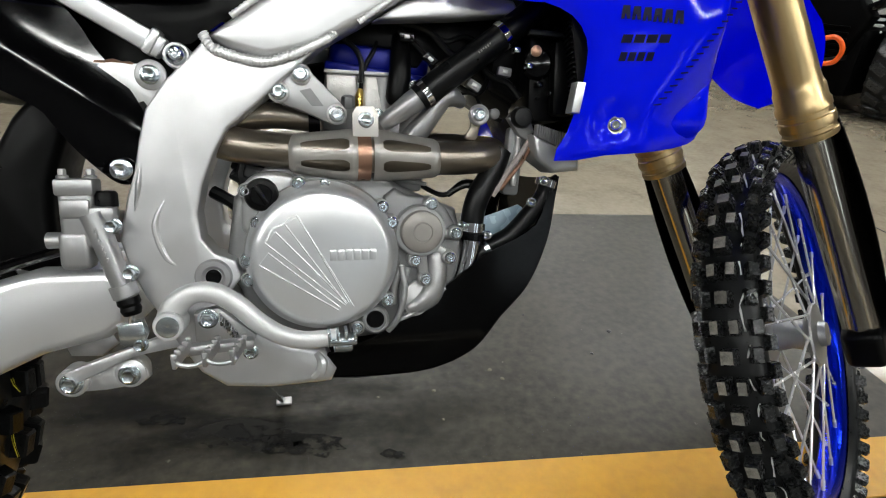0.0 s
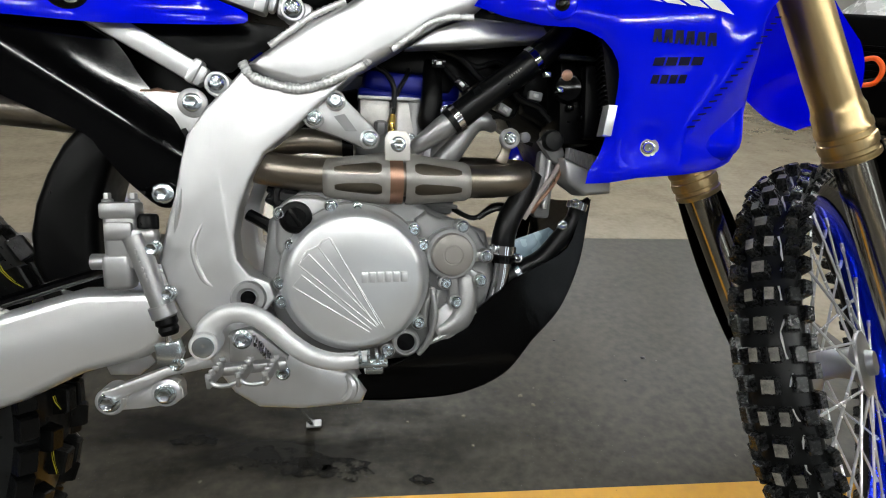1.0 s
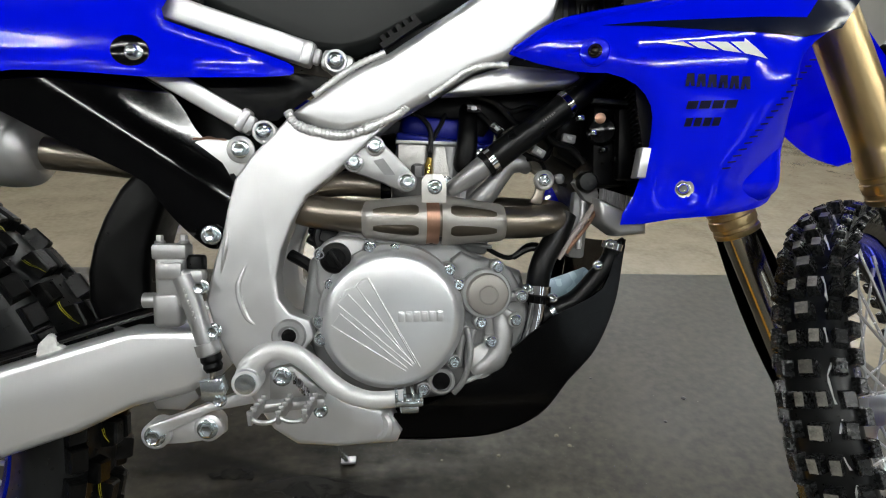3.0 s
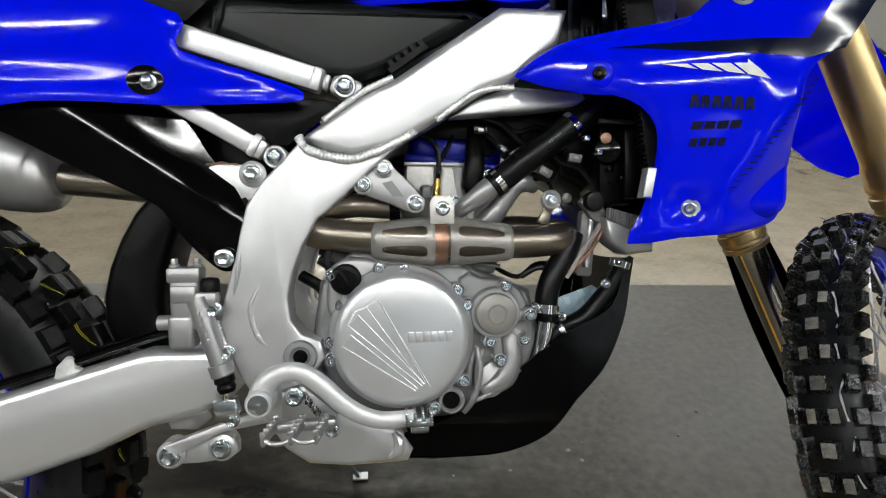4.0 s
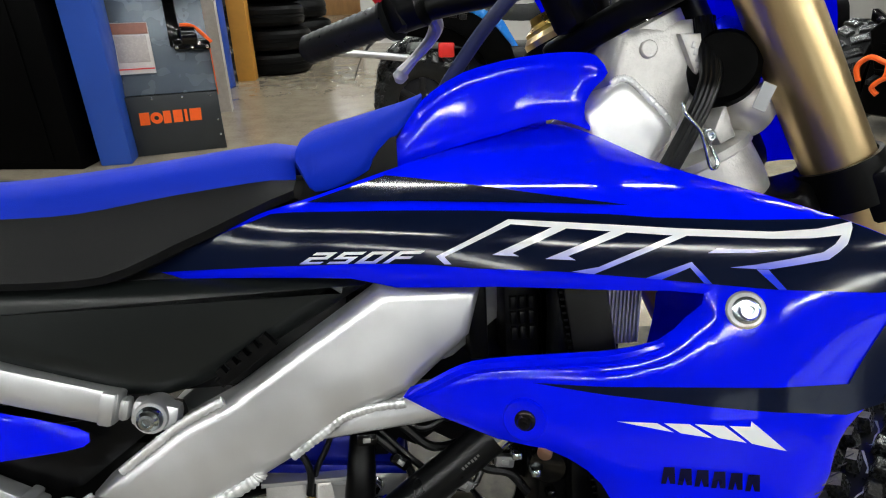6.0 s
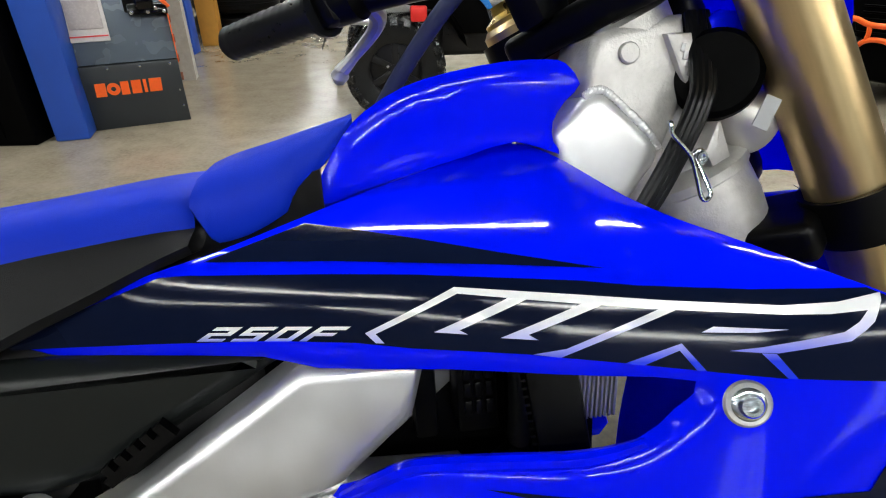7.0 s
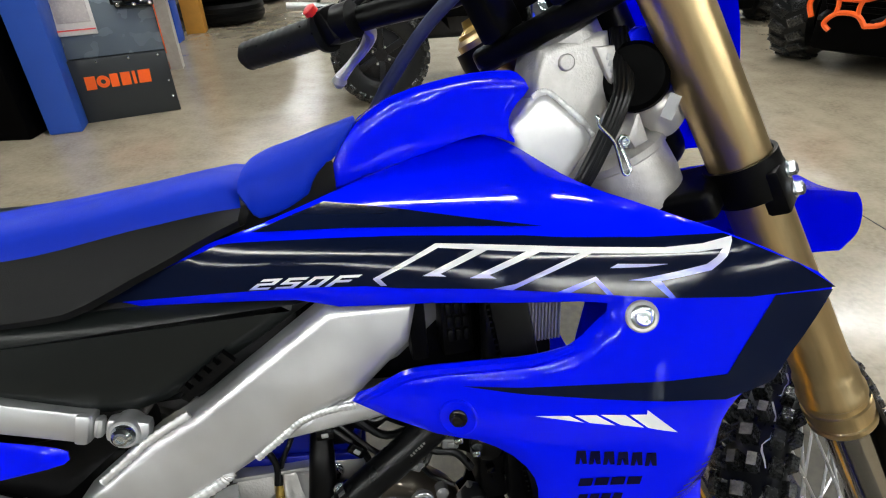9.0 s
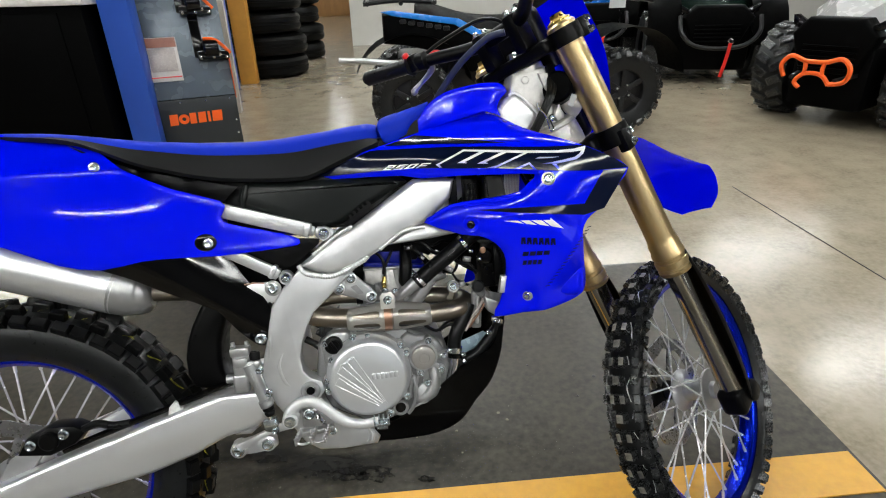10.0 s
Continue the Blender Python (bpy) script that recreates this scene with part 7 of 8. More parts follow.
    sp("front_fender", fend, BLUE, "glossy blue front fender")
    # cables and breather at the head
    for k in range(4):
        o, r = 0.0042 * k, (0.0034, 0.0040, 0.0046, 0.0036)[k]
        part("cable", tube(bmesh.new(), [(0.448 + o, -0.060, 0.895), (0.4625 + o, -0.064 - 0.001 * (k % 2), 0.9172), (0.4825 + o, -0.066, 0.9521), (0.4975 + o, -0.064, 0.9808), (0.505 + o, -0.056, 1.000), (0.512 + o, -0.035, 1.045)], r, 10, 7), HOSE, bike)
    part("cable_guide", tube(bmesh.new(), [(0.4742, -0.078, 0.9700), (0.4740, -0.080, 0.9690), (0.4748, -0.080, 0.9628), (0.4786, -0.080, 0.9580), (0.4886, -0.080, 0.9466), (0.4935, -0.080, 0.9320), (0.4965, -0.080, 0.9205), (0.4990, -0.080, 0.9168), (0.5012, -0.080, 0.9166), (0.5034, -0.080, 0.9190), (0.5036, -0.079, 0.9239), (0.4988, -0.070, 0.9439)], 0.0016, 10, 4), ZINC, bike, "bent zinc wire cable guide")
    part("head_bell", lathe(bmesh.new(), [(0.044, -0.035), (0.050, -0.03), (0.051, -0.008), (0.049, 0.016), (0.0485, 0.020), (0.0515, 0.022), (0.0515, 0.029), (0.047, 0.033), (0.034, 0.036)], HEAD @ Vector((0, 0, 0.352)), AXIS, 36), CAST_RAW, bike, "cast lower bearing cup")
    part("headlight_bowl", lathe(bmesh.new(), [(0.006, -0.016), (0.012, -0.012), (0.020, -0.002), (0.025, 0.012), (0.026, 0.018), (0.023, 0.020)], (0.553, -0.035, 0.972), (0.9, 0.1, -0.25), 28), SHIELD, bike, "dull silver headlight bowl")
    part("gauge_drum", lathe(bmesh.new(), [(0.028, -0.02), (0.031, -0.014), (0.031, 0.012), (0.027, 0.017), (0.012, 0.018), (0, 0.016)], (0.529, -0.044, 1.000), (-0.55, -0.8, 0.1), 32), VEH_BLACK, bike, "round black cable drum")
    part("plate_edge", prism(bmesh.new(), [(0.520, 1.030), (0.534, 1.046), (0.556, 1.038), (0.566, 1.010), (0.560, 0.996)], -0.044, -0.020, 0.008, 3, 2), BLUE, bike, "blue edge of the headlight cowl")
    tag = part("paper_tag", block(bmesh.new(), (-0.0055, -0.0005, -0.011), (0.0055, 0.0005, 0.011), 0, pose(0.543, -0.080, 0.972, 0, 25, -10)), PAPER, bike, "white date tag")


AXIS_TILT = 24.8
HEAD = Matrix.Translation((0.6846, -0.0058, 0.5850)) @ pose(0, 0, 0, 0, -AXIS_TILT, 0)
AXIS = HEAD.to_3x3() @ Vector((0, 0, 1))
STEER = HEAD @ pose(0, 0, 0, 0, 0, 37)

build_room()
build_frame()
build_bodywork()
build_decals()
build_engine()
build_rear()
build_front()
build_wheel("front_wheel", STEER @ Matrix.Translation((0.054, 0, -0.331)) @ pose(0, 0, 0, 0, AXIS_TILT, 0), 0.320, 0.264, 0.078, 54, (-0.265,), WHITE_MARK, 0.075, 0.062, True)
build_wheel("rear_wheel", pose(-0.555, 0, 0.335), 0.335, 0.230, 0.124, 56, (-0.19, -0.17), YELLOW_MARK, 0.10, -0.068, False)


# ---- the showroom behind ----
LUGS = {}


def lug_mesh(sx, sy, h):
    """One shared mesh for each size of tread lug."""
    key = (round(sx, 4), round(sy, 4), round(h, 4))
    if key not in LUGS:
        bm = bmesh.new()
        knob_mesh(bm, Matrix(), sx, sy, h)
        bmesh.ops.recalc_face_normals(bm, faces=bm.faces)
        me = bpy.data.meshes.new("tread_lug")
        bm.to_mesh(me)
        bm.free()
        me.materials.append(KNOB)
        LUGS[key] = me
    return LUGS[key]


def veh_wheel(parent, x, y, z, r, w, rim_mat, axis_y=1, lugs=22):
    """A lugged off-road tyre on a dark spoked rim."""
    bm = bmesh.new()
    prof = [(r * 0.55, -w * 0.42), (r * 0.72, -w * 0.5), (r * 0.90, -w * 0.48), (r * 0.955, -w * 0.34), (r * 0.96, 0), (r * 0.955, w * 0.34), (r * 0.90, w * 0.48), (r * 0.72, w * 0.5), (r * 0.55, w * 0.42)]
    lathe(bm, prof, (x, y, z), (0, 1, 0), 40, False)
    tyre = part("wheel", bm, RUBBER, parent, "lugged black off-road tyre", smooth=0.5)
    wide, side = lug_mesh(r * 0.15, w * 0.42, r * 0.05), lug_mesh(r * 0.14, w * 0.22, r * 0.05)
    for i in range(lugs):
        a = 2 * math.pi * i / lugs
        for s in (-1, 1):
            turn = Matrix.Translation((x, y, z)) @ Matrix.Rotation(a + (0.5 if s > 0 else 0) * 2 * math.pi / lugs, 4, "Y")
            for me, m in ((wide, Matrix.Translation((0, s * w * 0.24, r * 0.955)) @ Matrix.Rotation(s * 0.5, 4, "Z") @ Matrix.Rotation(-s * 0.10, 4, "X")), (side, Matrix.Translation((0, s * w * 0.46, r * 0.90)) @ Matrix.Rotation(-s * 1.0, 4, "X"))):
                lug = new("tread_lug", me)
                lug.parent = tyre
                lug.matrix_local = turn @ m
    rim = bmesh.new()
    lathe(rim, [(r * 0.56, -w * 0.40), (r * 0.58, -w * 0.42), (r * 0.52, -w * 0.38), (r * 0.50, -w * 0.2), (r * 0.16, -w * 0.26), (r * 0.12, -w * 0.33), (0, -w * 0.33)], (x, y, z), (0, 1, 0), 36, False)
    for i in range(6):
        a = i * math.pi / 3
        beam(rim, (x + math.sin(a) * r * 0.12, y - w * 0.30, z + math.cos(a) * r * 0.12), (x + math.sin(a) * r * 0.52, y - w * 0.34, z + math.cos(a) * r * 0.52), r * 0.05, r * 0.13, 0.004)
    part("rim", rim, rim_mat, tyre, "dark alloy rim")
    for i in range(4):
        a = 0.5 + i * math.pi / 2
        part("lug_nut", lathe(bmesh.new(), [(r * 0.035, 0), (r * 0.03, r * 0.05), (0, r * 0.05)], (x + math.sin(a) * r * 0.18, y - w * 0.31, z + math.cos(a) * r * 0.18), (0, -1, 0), 6), ZINC, tyre)


def build_quad():
    """Four-wheeler, nose to the right; x ahead, y away."""
    q = thing("quad_bike", Matrix.Translation((0.13, 4.28, 0)) @ pose(0, 0, 0, 0, 0, 10.5), "black and bright blue four-wheeled quad bike on lugged tyres", "quad bike")
    for x in (-0.82, 0.82):
        for y in (0.13, 1.02):
            veh_wheel(q, x, y, 0.315, 0.315, 0.24, VEH_GREY)
    body = bmesh.new()
    block(body, (-0.9, 0.30, 0.34), (0.85, 0.85, 0.62), 0.05, None, 3)
    part("chassis", body, VEH_GREY, q)
    for x0 in (-0.82, 0.82):
        bm = bmesh.new()
        rows = []
        for i in range(15):
            a = math.radians(8 + 164 * i / 14)
            rows.append([(x0 - math.cos(a) * 0.44, y, 0.40 + math.sin(a) * 0.40) for y in (-0.04, 0.0, 0.18, 0.40)])
        loft(bm, rows)
        bmesh.ops.solidify(bm, geom=bm.faces[:], thickness=0.012)
        part("fender", bm, VEH_BLACK, q, "black plastic fender")
    seat = bmesh.new()
    rows = []
    for x, z, w in ((-0.75, 0.98, 0.16), (-0.60, 0.97, 0.2), (-0.35, 0.90, 0.19), (-0.05, 0.88, 0.17), (0.12, 0.93, 0.14), (0.18, 0.97, 0.1)):
        rows.append([(x, 0.575 + w * k, z - 0.10 * k * k) for k in (-1, -0.8, -0.4, 0, 0.4, 0.8, 1)])
    cols = [spline([r[i] for r in rows], 4) for i in range(7)]
    loft(seat, [[c[j] for c in cols] for j in range(len(cols[0]))])
    bmesh.ops.solidify(seat, geom=seat.faces[:], thickness=0.09)
    part("seat", seat, SEAT_SIDE, q, "grey black vinyl saddle")
    part("side_panel", prism(bmesh.new(), [(-1.02, 0.93), (-0.92, 0.94), (-0.50, 0.88), (-0.30, 0.76), (-0.20, 0.52), (-0.42, 0.52), (-0.50, 0.64), (-0.85, 0.72), (-1.02, 0.74)], 0.00, 0.30, 0.02, 2), VEH_BLACK, q)
    part("blue_trim", prism(bmesh.new(), [(-1.04, 0.955), (-0.95, 0.960), (-0.48, 0.895), (-0.32, 0.81), (-0.22, 0.66), (-0.26, 0.66), (-0.36, 0.77), (-0.51, 0.855), (-0.95, 0.925)], -0.015, 0.02, 0.006), CYAN, q, "bright blue body trim")
    for i in range(6):
        x = -0.90 + i * 0.062
        part("maker_mark", block(bmesh.new(), (x, -0.012, 0.872 - i * 0.0105), (x + 0.045, 0.003, 0.900 - i * 0.0105), 0.004), VEH_GREY, q)
    rack = bmesh.new()
    for y in (0.15, 0.38, 0.62, 0.85):
        tube(rack, [(-1.15, y, 1.0), (-0.9, y, 1.02), (-0.62, y, 1.0)], 0.016, 8, 3)
    for x in (-1.12, -0.88, -0.64):
        tube(rack, [(x, 0.12, 1.0), (x, 0.5, 1.01), (x, 0.88, 1.0)], 0.016, 8, 2)
    part("rear_rack", rack, VEH_GREY, q, "black tubular rear rack")
    rack = bmesh.new()
    for y in (0.2, 0.45, 0.7, 0.9):
        tube(rack, [(0.5, y, 0.98), (0.75, y, 1.0), (1.05, y, 0.96)], 0.016, 8, 3)
    for x in (0.55, 0.8, 1.03):
        tube(rack, [(x, 0.18, 0.98), (x, 0.5, 0.99), (x, 0.92, 0.98)], 0.016, 8, 2)
    part("front_rack", rack, VEH_GREY, q, "black tubular front rack")
    part("step_bar", tube(bmesh.new(), [(-1.35, 0.0, 0.64), (-1.15, -0.02, 0.63), (-0.90, 0.0, 0.60)], 0.022, 10, 4), CAST, q, "silver grab bar")
    part("tail_lamp", block(bmesh.new(), (-0.72, -0.01, 0.60), (-0.62, 0.03, 0.69), 0.012), PLUG_RED, q, "red tail lamp")
    part("handlebar", tube(bmesh.new(), [(0.12, 0.15, 1.16), (0.25, 0.35, 1.14), (0.33, 0.575, 1.06), (0.25, 0.80, 1.14), (0.12, 1.0, 1.16)], 0.018, 10, 6), VEH_GREY, q)
    part("price_tag", block(bmesh.new(), (0.62, -0.02, 0.93), (0.74, -0.016, 1.12), 0, pose(0, 0, 0, 0, 0, 0)), PAPER, q, "white paper price tag")
    part("shock", tube(bmesh.new(), [(-0.55, 0.30, 0.35), (-0.48, 0.34, 0.70)], 0.035, 12, 1), VEH_GREY, q)


def build_side_by_side(m, panel, panel_mat, trim, bumper_mat, wide, label):
    """Off-road buggy seen from its nose: x across, -y ahead."""
    u = thing("utility_vehicle", m, label, "utility vehicle", "vehicles along the wall")
    r = 0.37
    for x in (-wide, wide):
        for y in (0.35, 2.2):
            tw = bmesh.new()
            prof = [(r * 0.5, -0.12), (r * 0.75, -0.14), (r * 0.92, -0.13), (r * 0.96, -0.09), (r * 0.965, 0), (r * 0.96, 0.09), (r * 0.92, 0.13), (r * 0.75, 0.14), (r * 0.5, 0.12)]
            lathe(tw, prof, (x, y, r), (1, 0, 0), 36, False)
            ty = part("wheel", tw, RUBBER, u, "lugged black off-road tyre", smooth=0.5)
            for i in range(20):
                a = 2 * math.pi * i / 20
                for s in (-1, 1):
                    lug = new("tread_lug", lug_mesh(0.11, 0.06, 0.02))
                    lug.parent = ty
                    lug.matrix_local = Matrix.Translation((x, y, r)) @ Matrix.Rotation(a + (0.16 if s > 0 else 0), 4, "X") @ Matrix.Translation((s * 0.065, 0, r * 0.96)) @ Matrix.Rotation(s * 0.5, 4, "Z")
            rm = bmesh.new()
            lathe(rm, [(r * 0.52, -0.10), (r * 0.50, -0.05), (r * 0.18, -0.03), (0, -0.05)], (x, y, r), (-1 if x < 0 else 1, 0, 0), 30, False)
            lathe(rm, [(r * 0.52, 0.10), (r * 0.50, 0.05), (r * 0.18, 0.07), (0, 0.08)], (x, y, r), (1 if x > 0 else -1, 0, 0), 30, False)
            part("rim", rm, VEH_BLACK, ty)
    body = bmesh.new()
    # black block reaches extra low to stand in for the shade underneath
    block(body, (-wide + 0.2, -0.05, 0.14), (wide - 0.2, 2.6, 0.62), 0.05, None, 2)
    block(body, (-wide + 0.25, 0.9, 0.62), (wide - 0.25, 2.5, 0.80), 0.05, None, 2)
    part("chassis", body, VEH_BLACK, u)
    # hood: sloped, creased, with wings over the wheels
    hood = bmesh.new()
    rows = []
    for y, z, w in ((0.02, 0.80, wide * 0.30), (0.14, 0.88, wide * 0.62), (0.38, 0.97, wide * 0.85), (0.75, 1.06, wide * 0.9), (0.95, 1.10, wide * 0.9)):
        rows.append([(w * k, y + 0.10 * abs(k) ** 2, z - 0.13 * abs(k) ** 3 + (0.03 if abs(k) == 0.5 else 0)) for k in (-1, -0.75, -0.5, -0.2, 0, 0.2, 0.5, 0.75, 1)])
    loft(hood, rows)
    bmesh.ops.solidify(hood, geom=hood.faces[:], thickness=0.03)
    part("hood", hood, panel_mat, u, panel)
    for s in (-1, 1):
        f = bmesh.new()
        rows = []
        for i in range(11):
            a = math.radians(-5 + 160 * i / 10)
            rows.append([(s * x, 0.35 - math.cos(a) * 0.46, 0.46 + math.sin(a) * 0.46) for x in (wide - 0.22, wide - 0.05, wide + 0.13)])
        loft(f, rows)
        bmesh.ops.solidify(f, geom=f.faces[:], thickness=0.015)
        if bumper_mat:
            f.free()
        else:
            part("fender", f, VEH_BLACK, u, "black plastic wheel arch")
        part("headlight", prism(bmesh.new(), [(s * wide * 0.42, 0.70), (s * wide * 0.66, 0.76), (s * wide * 0.68, 0.83), (s * wide * 0.45, 0.76)], -0.10, 0.02, 0.008), GLOSS, u, "dark headlight lens")
        part("headlight_glow", lathe(bmesh.new(), [(0.02, 0), (0.02, 0.01), (0.014, 0.016), (0, 0.016)], (s * wide * 0.54, -0.11, 0.762), (0, -1, 0), 18), GLOSS, u)
        sp = bmesh.new()
        for i in range(9):
            lathe(sp, [(0.032, 0), (0.04, 0.008), (0.032, 0.016)], (s * (wide - 0.24), 0.28 - i * 0.004, 0.42 + i * 0.042), (0, -0.1, 1), 14)
        part("shock_spring", sp, trim, u, "coil spring damper")
        part("arm", beam(bmesh.new(), (s * 0.2, 0.3, 0.36), (s * (wide - 0.1), 0.35, 0.36), 0.05, 0.05, 0.01), VEH_GREY, u)
        cage = bmesh.new()
        tube(cage, [(s * wide * 0.8, 0.85, 1.05), (s * wide * 0.74, 1.25, 1.75), (s * wide * 0.7, 2.2, 1.80), (s * wide * 0.75, 2.5, 0.9)], 0.028, 10, 5)
        part("roll_bar", cage, VEH_GREY, u, "black roll cage tube")
    part("grille", prism(bmesh.new(), [(-wide * 0.4, 0.42), (wide * 0.4, 0.42), (wide * 0.62, 0.70), (wide * 0.4, 0.82), (-wide * 0.4, 0.82), (-wide * 0.62, 0.70)], -0.14, 0.05, 0.03, 3), VEH_BLACK, u, "black plastic nose and grille")
    for i in range(5):
        part("grille_bar", beam(bmesh.new(), (-wide * 0.4, -0.15, 0.46 + 0.04 * i), (wide * 0.4, -0.15, 0.46 + 0.04 * i), 0.02, 0.012, 0.003), VEH_BLACK, u)
    # front bumper of bent tube
    if bumper_mat:
        outer = [(-0.24, -0.30, 0.40), (-0.27, -0.31, 0.49), (-0.20, -0.31, 0.555), (-0.09, -0.32, 0.53), (0.0, -0.32, 0.525), (0.09, -0.32, 0.53), (0.20, -0.31, 0.555), (0.27, -0.31, 0.49), (0.24, -0.30, 0.40), (0.13, -0.31, 0.375)]
        b = part("bumper", tube(bmesh.new(), [(x * 0.88, y, z) for x, y, z in outer], 0.017, 12, 6), bumper_mat, u, "bent orange tube bumper")
        part("bumper_loop", tube(bmesh.new(), [(0.12, -0.31, 0.37), (0.07, -0.32, 0.43), (0.0, -0.32, 0.445), (-0.07, -0.32, 0.43), (-0.12, -0.31, 0.37), (-0.08, -0.31, 0.33)], 0.016, 12, 6), bumper_mat, b)
        for s in (-1, 1):
            part("bumper_stay", tube(bmesh.new(), [(s * 0.07, -0.32, 0.535), (s * 0.06, -0.32, 0.48), (s * 0.065, -0.32, 0.435)], 0.015, 10, 3), bumper_mat, b)
            part("bumper_arm", beam(bmesh.new(), (s * 0.15, -0.31, 0.40), (s * 0.2, 0.0, 0.42), 0.03, 0.03, 0.005), VEH_GREY, b)
    else:
        part("bumper", tube(bmesh.new(), [(-0.4, -0.16, 0.72), (-0.38, -0.26, 0.55), (-0.2, -0.28, 0.42), (0.2, -0.28, 0.42), (0.38, -0.26, 0.55), (0.4, -0.16, 0.72)], 0.022, 10, 5), VEH_GREY, u, "black tube bumper")
        part("winch_hook", beam(bmesh.new(), (0.08, -0.32, 0.50), (0.13, -0.32, 0.46), 0.02, 0.05, 0.006), CHROME, u)
        part("winch_strap", tube(bmesh.new(), [(0.10, -0.33, 0.46), (0.08, -0.34, 0.30), (0.05, -0.33, 0.12)], 0.018, 10, 3, flat=0.4), PLUG_RED, u, "red winch strap")
        part("side_lamp", prism(bmesh.new(), [(-wide - 0.10, 0.62), (-wide - 0.02, 0.64), (-wide - 0.04, 0.72), (-wide - 0.12, 0.70)], -0.02, 0.04, 0.01), AMBER, u, "amber side lamp")
    part("tunnel", block(bmesh.new(), (-wide + 0.3, 1.5, 0.8), (wide - 0.3, 1.7, 1.45), 0.08, None, 3), SEAT_SIDE, u, "black seat backs")
    return u


def build_showroom():
    up = Matrix.Identity(4)
    # blue pillar
    p = part("pillar", block(bmesh.new(), (-0.13, -0.13, 0), (0.055, 0.13, 4.6), 0.012), PILLAR_BLUE)
    p.matrix_world = pose(-2.60, 3.86, 0, 0, 0, 20)
    tagged(p, "square pillar painted bright blue", "pillar", kind="structure")
    # black cabinet with a pale top
    c = thing("cabinet", pose(-3.72, 3.78, 0, 0, 0, 4), "tall black display cabinet with a pale top", "cabinet")
    part("carcass", block(bmesh.new(), (-1.0, -0.22, 0.0), (0.96, 0.45, 1.06), 0.01), VEH_BLACK, c)
    part("front_panel", block(bmesh.new(), (-0.97, -0.232, 0.05), (0.80, -0.222, 1.02), 0.003), VEH_BLACK, c)
    part("top", block(bmesh.new(), (-1.03, -0.26, 1.062), (1.0, 0.48, 1.10), 0.008), CARD, c, "pale laminate top")
    # tilted hitch display
    d = thing("hitch_display", pose(-2.345, 4.03, 0, 0, 0, 27.9), "grey tilted display board with hitch parts and an orange logo", "display stand")
    part("kick_panel", block(bmesh.new(), (-0.31, 0.0, 0.0), (0.31, 0.42, 0.385), 0.006), PANEL_DARK, d, "dark grey lower panel")
    board = part("board", block(bmesh.new(), (-0.31, 0, 0), (0.31, 0.03, 1.5), 0.004, pose(0, 0.02, 0.39, -15, 0, 0)), PANEL_GREY, d, "grey sloped display board")
    part("side_cheek", block(bmesh.new(), (0.312, 0.03, 0.36), (0.318, 0.14, 0.66), 0.002), ORANGE, d, "orange side cheek")
    for i, x in enumerate((-0.26, -0.09, 0.09, 0.26)):
        part("rivet", lathe(bmesh.new(), [(0.008, 0), (0.007, 0.004), (0, 0.005)], (x, 0, 0.365), (0, -1, 0), 10), ZINC, d)
        part("rivet", lathe(bmesh.new(), [(0.008, 0), (0.007, 0.004), (0, 0.005)], (0.285 if i < 2 else -0.285, 0, 0.10 + 0.10 * (i % 2)), (0, -1, 0), 10), ZINC, d)
    # six plain orange blocks in place of the maker's letters
    for i, (x, w) in enumerate(((-0.190, 0.064), (-0.118, 0.062), (-0.048, 0.050), (0.012, 0.060), (0.082, 0.020), (0.112, 0.078))):
        lo, hi = 0.203 + 0.004 * i / 5, 0.283 + 0.004 * i / 5
        if i == 1:
            bm = lathe(bmesh.new(), [(0.014, 0), (0.014, 0.004), (0.037, 0.004), (0.037, 0)], (x + 0.031, 0.0, (lo + hi) / 2), (0, -1, 0), 28, False)
        else:
            bm = prism(bmesh.new(), [(x, lo), (x + w * 0.92, lo), (x + w, hi), (x + w * 0.08, hi)], -0.004, 0.001, 0)
        part("logo_block", bm, ORANGE, d)
    bp = pose(0, 0.02, 0.39, -15, 0, 0)
    card = part("parts_card", block(bmesh.new(), (-0.25, -0.02, 0.13), (-0.03, -0.002, 0.44), 0.004, bp), CARD, d, "clear parts pack on a printed card")
    part("card_head", block(bmesh.new(), (-0.245, -0.024, 0.37), (-0.035, -0.021, 0.435), 0.001, bp), CARD_RED, card)
    part("card_window", block(bmesh.new(), (-0.23, -0.026, 0.20), (-0.05, -0.021, 0.36), 0.008, bp), CLEAR, card)
    part("card_stripe", block(bmesh.new(), (-0.245, -0.024, 0.155), (-0.035, -0.021, 0.163), 0, bp), PLUG_RED, card)
    for z in (0.30, 0.62, 0.95):
        h = bmesh.new()
        x = 0.20 - (z - 0.3) * 0.2
        block(h, (x - 0.10, -0.09, z - 0.05), (x + 0.12, -0.004, z + 0.02), 0.015, bp)
        lathe(h, [(0.05, -0.05), (0.06, -0.04), (0.06, 0.04), (0.05, 0.05)], bp @ Vector((x, -0.09, z + 0.03)), (1, 0, 0), 20)
        block(h, (x - 0.12, -0.03, z - 0.02), (x - 0.05, -0.002, z + 0.28), 0.008, bp)
        hp = part("hitch_unit", h, GLOSS, d, "black coupler unit")
        for i in range(5):
            part("bolt", bolt_mesh(bmesh.new(), bp @ Vector((x - 0.08 + 0.045 * i, -0.094, z - 0.035 + 0.02 * (i % 2))), (0, -1, 0), 0.008), CHROME, hp)
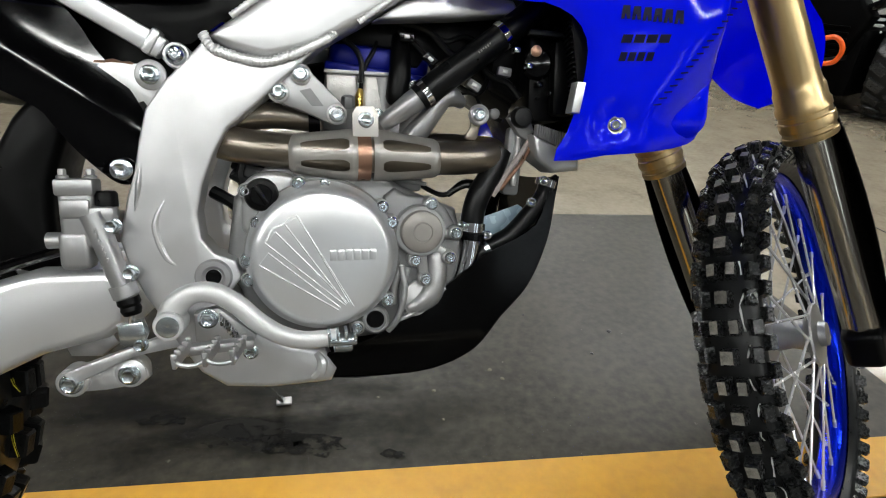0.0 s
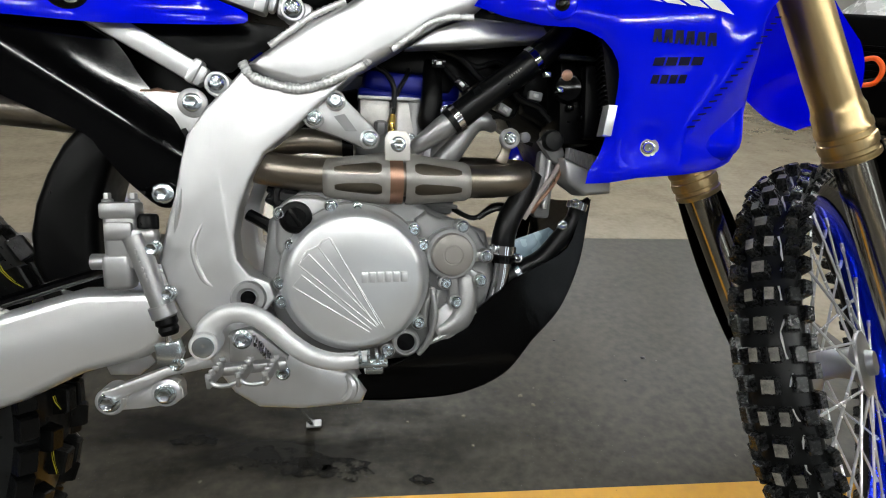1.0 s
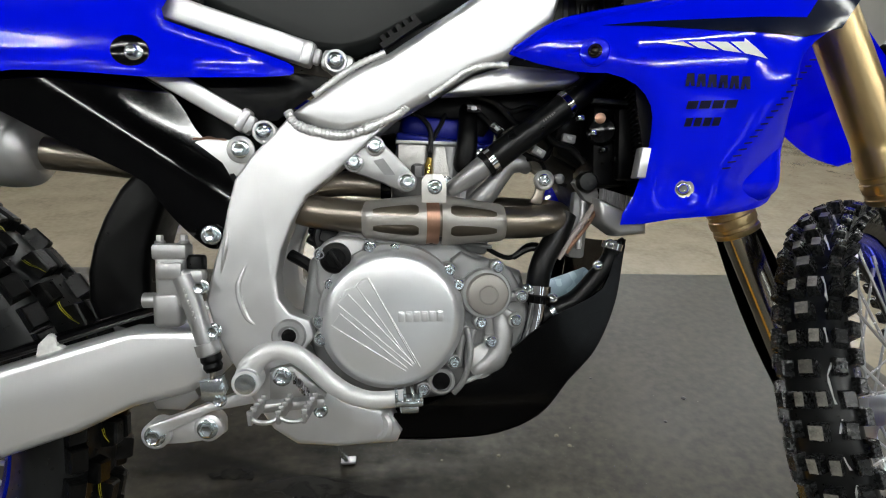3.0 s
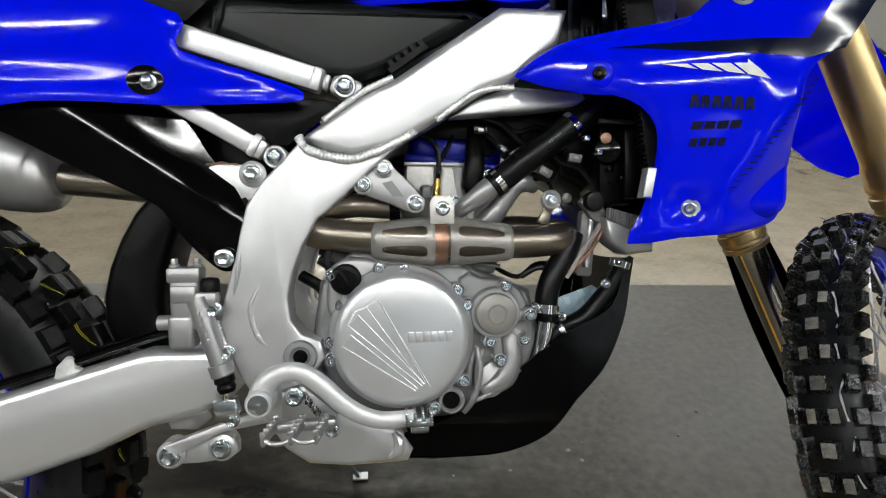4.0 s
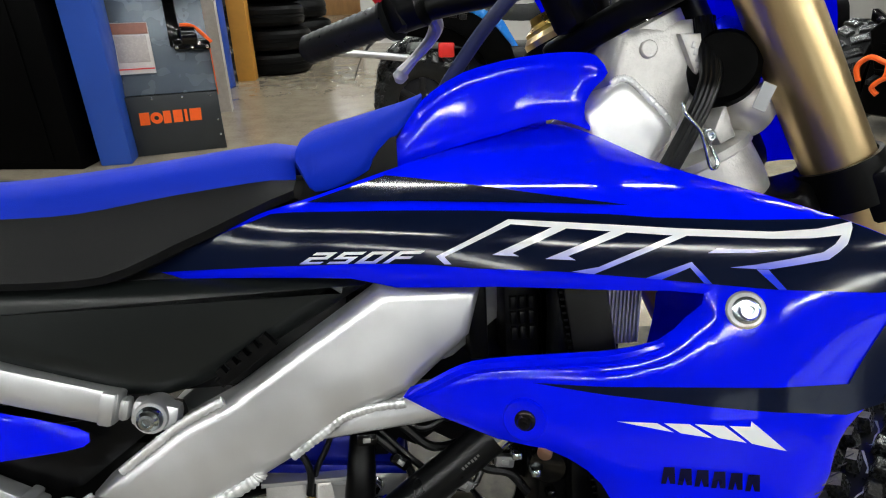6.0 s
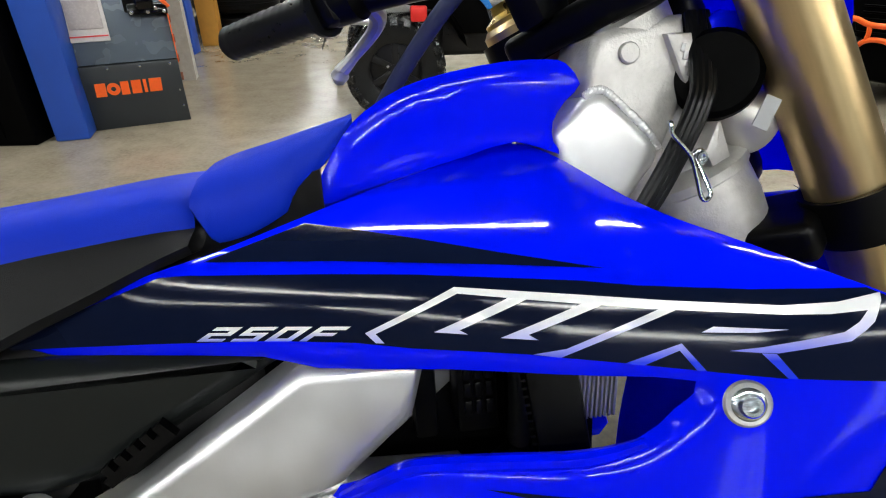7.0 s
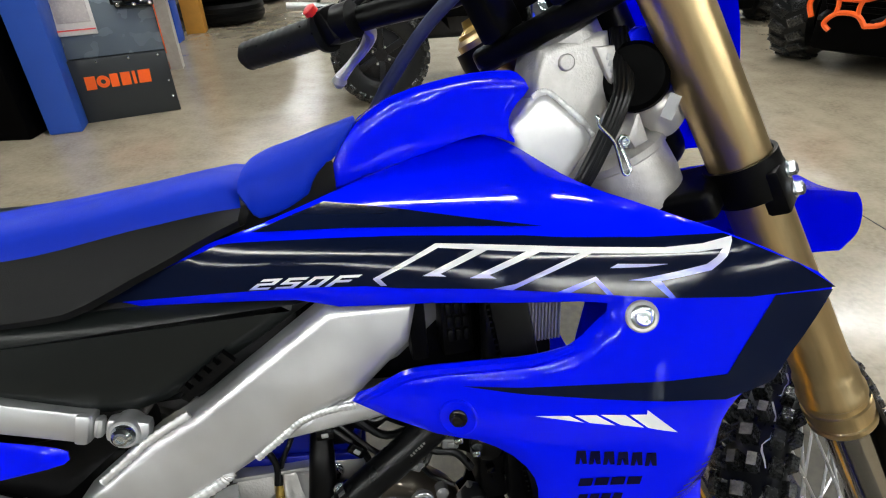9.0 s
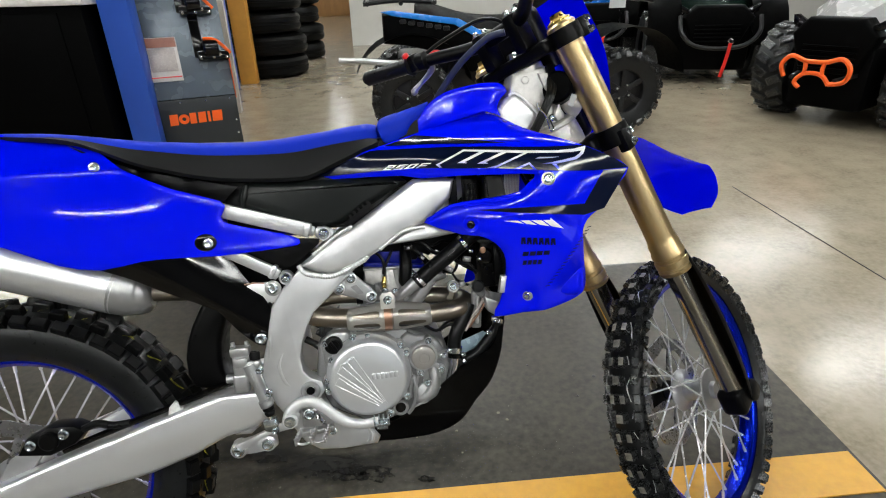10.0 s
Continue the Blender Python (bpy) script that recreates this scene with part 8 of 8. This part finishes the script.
        part("strap", tube(bmesh.new(), [bp @ Vector((x - 0.04, -0.08, z + 0.10)), bp @ Vector((x + 0.04, -0.12, z + 0.08)), bp @ Vector((x + 0.13, -0.08, z - 0.01))], 0.012, 8, 4, flat=0.4), ORANGE, hp, "orange strap")
    # brick wall pier behind the display, laid brick by brick
    wall = part("brick_pier", block(bmesh.new(), (-0.95, 0.02, 0), (0.21, 0.16, 2.4), 0), MORTAR, smooth=0)
    wall.matrix_world = pose(-2.75, 5.25, 0, 0, 0, 18)
    tagged(wall, "red brick pier with pale mortar joints", "wall", kind="structure")
    brick = block(bmesh.new(), (0, 0, 0), (0.205, 0.03, 0.062), 0.004, None, 1)
    me = None
    for row in range(28):
        for col in range(8):
            x = -0.95 + col * 0.215 - (0.107 if row % 2 else 0)
            if x < -0.96 or x > 0.01:
                continue
            if me is None:
                ob = part("brick", brick, BRICK, wall, smooth=0)
                me = ob.data
            else:
                ob = new("brick", me)
                ob.parent = wall
            ob.location = (x, 0, 0.01 + row * 0.075)
    pl = part("pillar", block(bmesh.new(), (-0.11, -0.11, 0), (0.11, 0.11, 4.6), 0.01), PILLAR_BLUE)
    pl.matrix_world = pose(-3.20, 6.55, 0, 0, 0, 10)
    tagged(pl, "second square blue pillar further back", "pillar", kind="structure")
    o = part("post", block(bmesh.new(), (-0.10, -0.10, 0), (0.10, 0.10, 3.4), 0.008), OCHRE)
    o.matrix_world = pose(-3.14, 7.08, 0, 0, 0, 12)
    tagged(o, "ochre painted upright post", "post", kind="structure")
    # stacks of tyres
    for sx, sy, sr, n in ((-3.09, 7.74, 0.50, 6), (-3.20, 9.45, 0.40, 6)):
        for i in range(n):
            bm = bmesh.new()
            hh = 0.27
            lathe(bm, [(sr * 0.55, 0.02), (sr * 0.75, 0.0), (sr * 0.95, 0.03), (sr, hh * 0.25), (sr * 1.005, hh * 0.42), (sr * 0.985, hh * 0.44), (sr * 0.985, hh * 0.56), (sr * 1.005, hh * 0.58), (sr, hh * 0.75), (sr * 0.95, hh - 0.03), (sr * 0.75, hh), (sr * 0.55, hh - 0.02)], (0, 0, 0), (0, 0, 1), 40, False)
            t = part("tyre", bm, STACK_RUBBER, smooth=0.5)
            t.matrix_world = pose(sx + 0.03 * math.sin(i * 2.1), sy + 0.03 * math.cos(i * 1.7), i * 0.272)
            tagged(t, "plain black tyre lying in a stack", "tyre", "stacked tyres")
    # wooden counter far back
    ct = part("counter", block(bmesh.new(), (-1.2, -0.3, 0), (1.2, 0.3, 1.05), 0.01), WOOD)
    ct.matrix_world = pose(-5.55, 20.9, 0, 0, 0, 9)
    tagged(ct, "oak laminate sales counter", "counter")
    build_quad()
    build_side_by_side(pose(2.537, 4.62, 0, 0, 0, -50), "white painted hood", VEH_WHITE, WHITE_MARK, ORANGE, 0.48, "white side-by-side buggy with an orange tube bumper")
    build_side_by_side(pose(2.33, 6.62, 0, 0, 0, -6), "dark green painted hood", VEH_GREEN, VEH_GREY, None, 0.58, "dark green utility vehicle with a red winch strap")
    build_side_by_side(pose(1.15, 7.6, 0, 0, 0, 4), "bright blue painted hood", CYAN, VEH_GREY, None, 0.58, "bright blue utility vehicle in the back row")
    build_side_by_side(pose(4.6, 6.2, 0, 0, 0, -20), "dark grey painted hood", VEH_GREY, VEH_GREY, None, 0.58, "dark grey utility vehicle in the back row")

build_showroom()
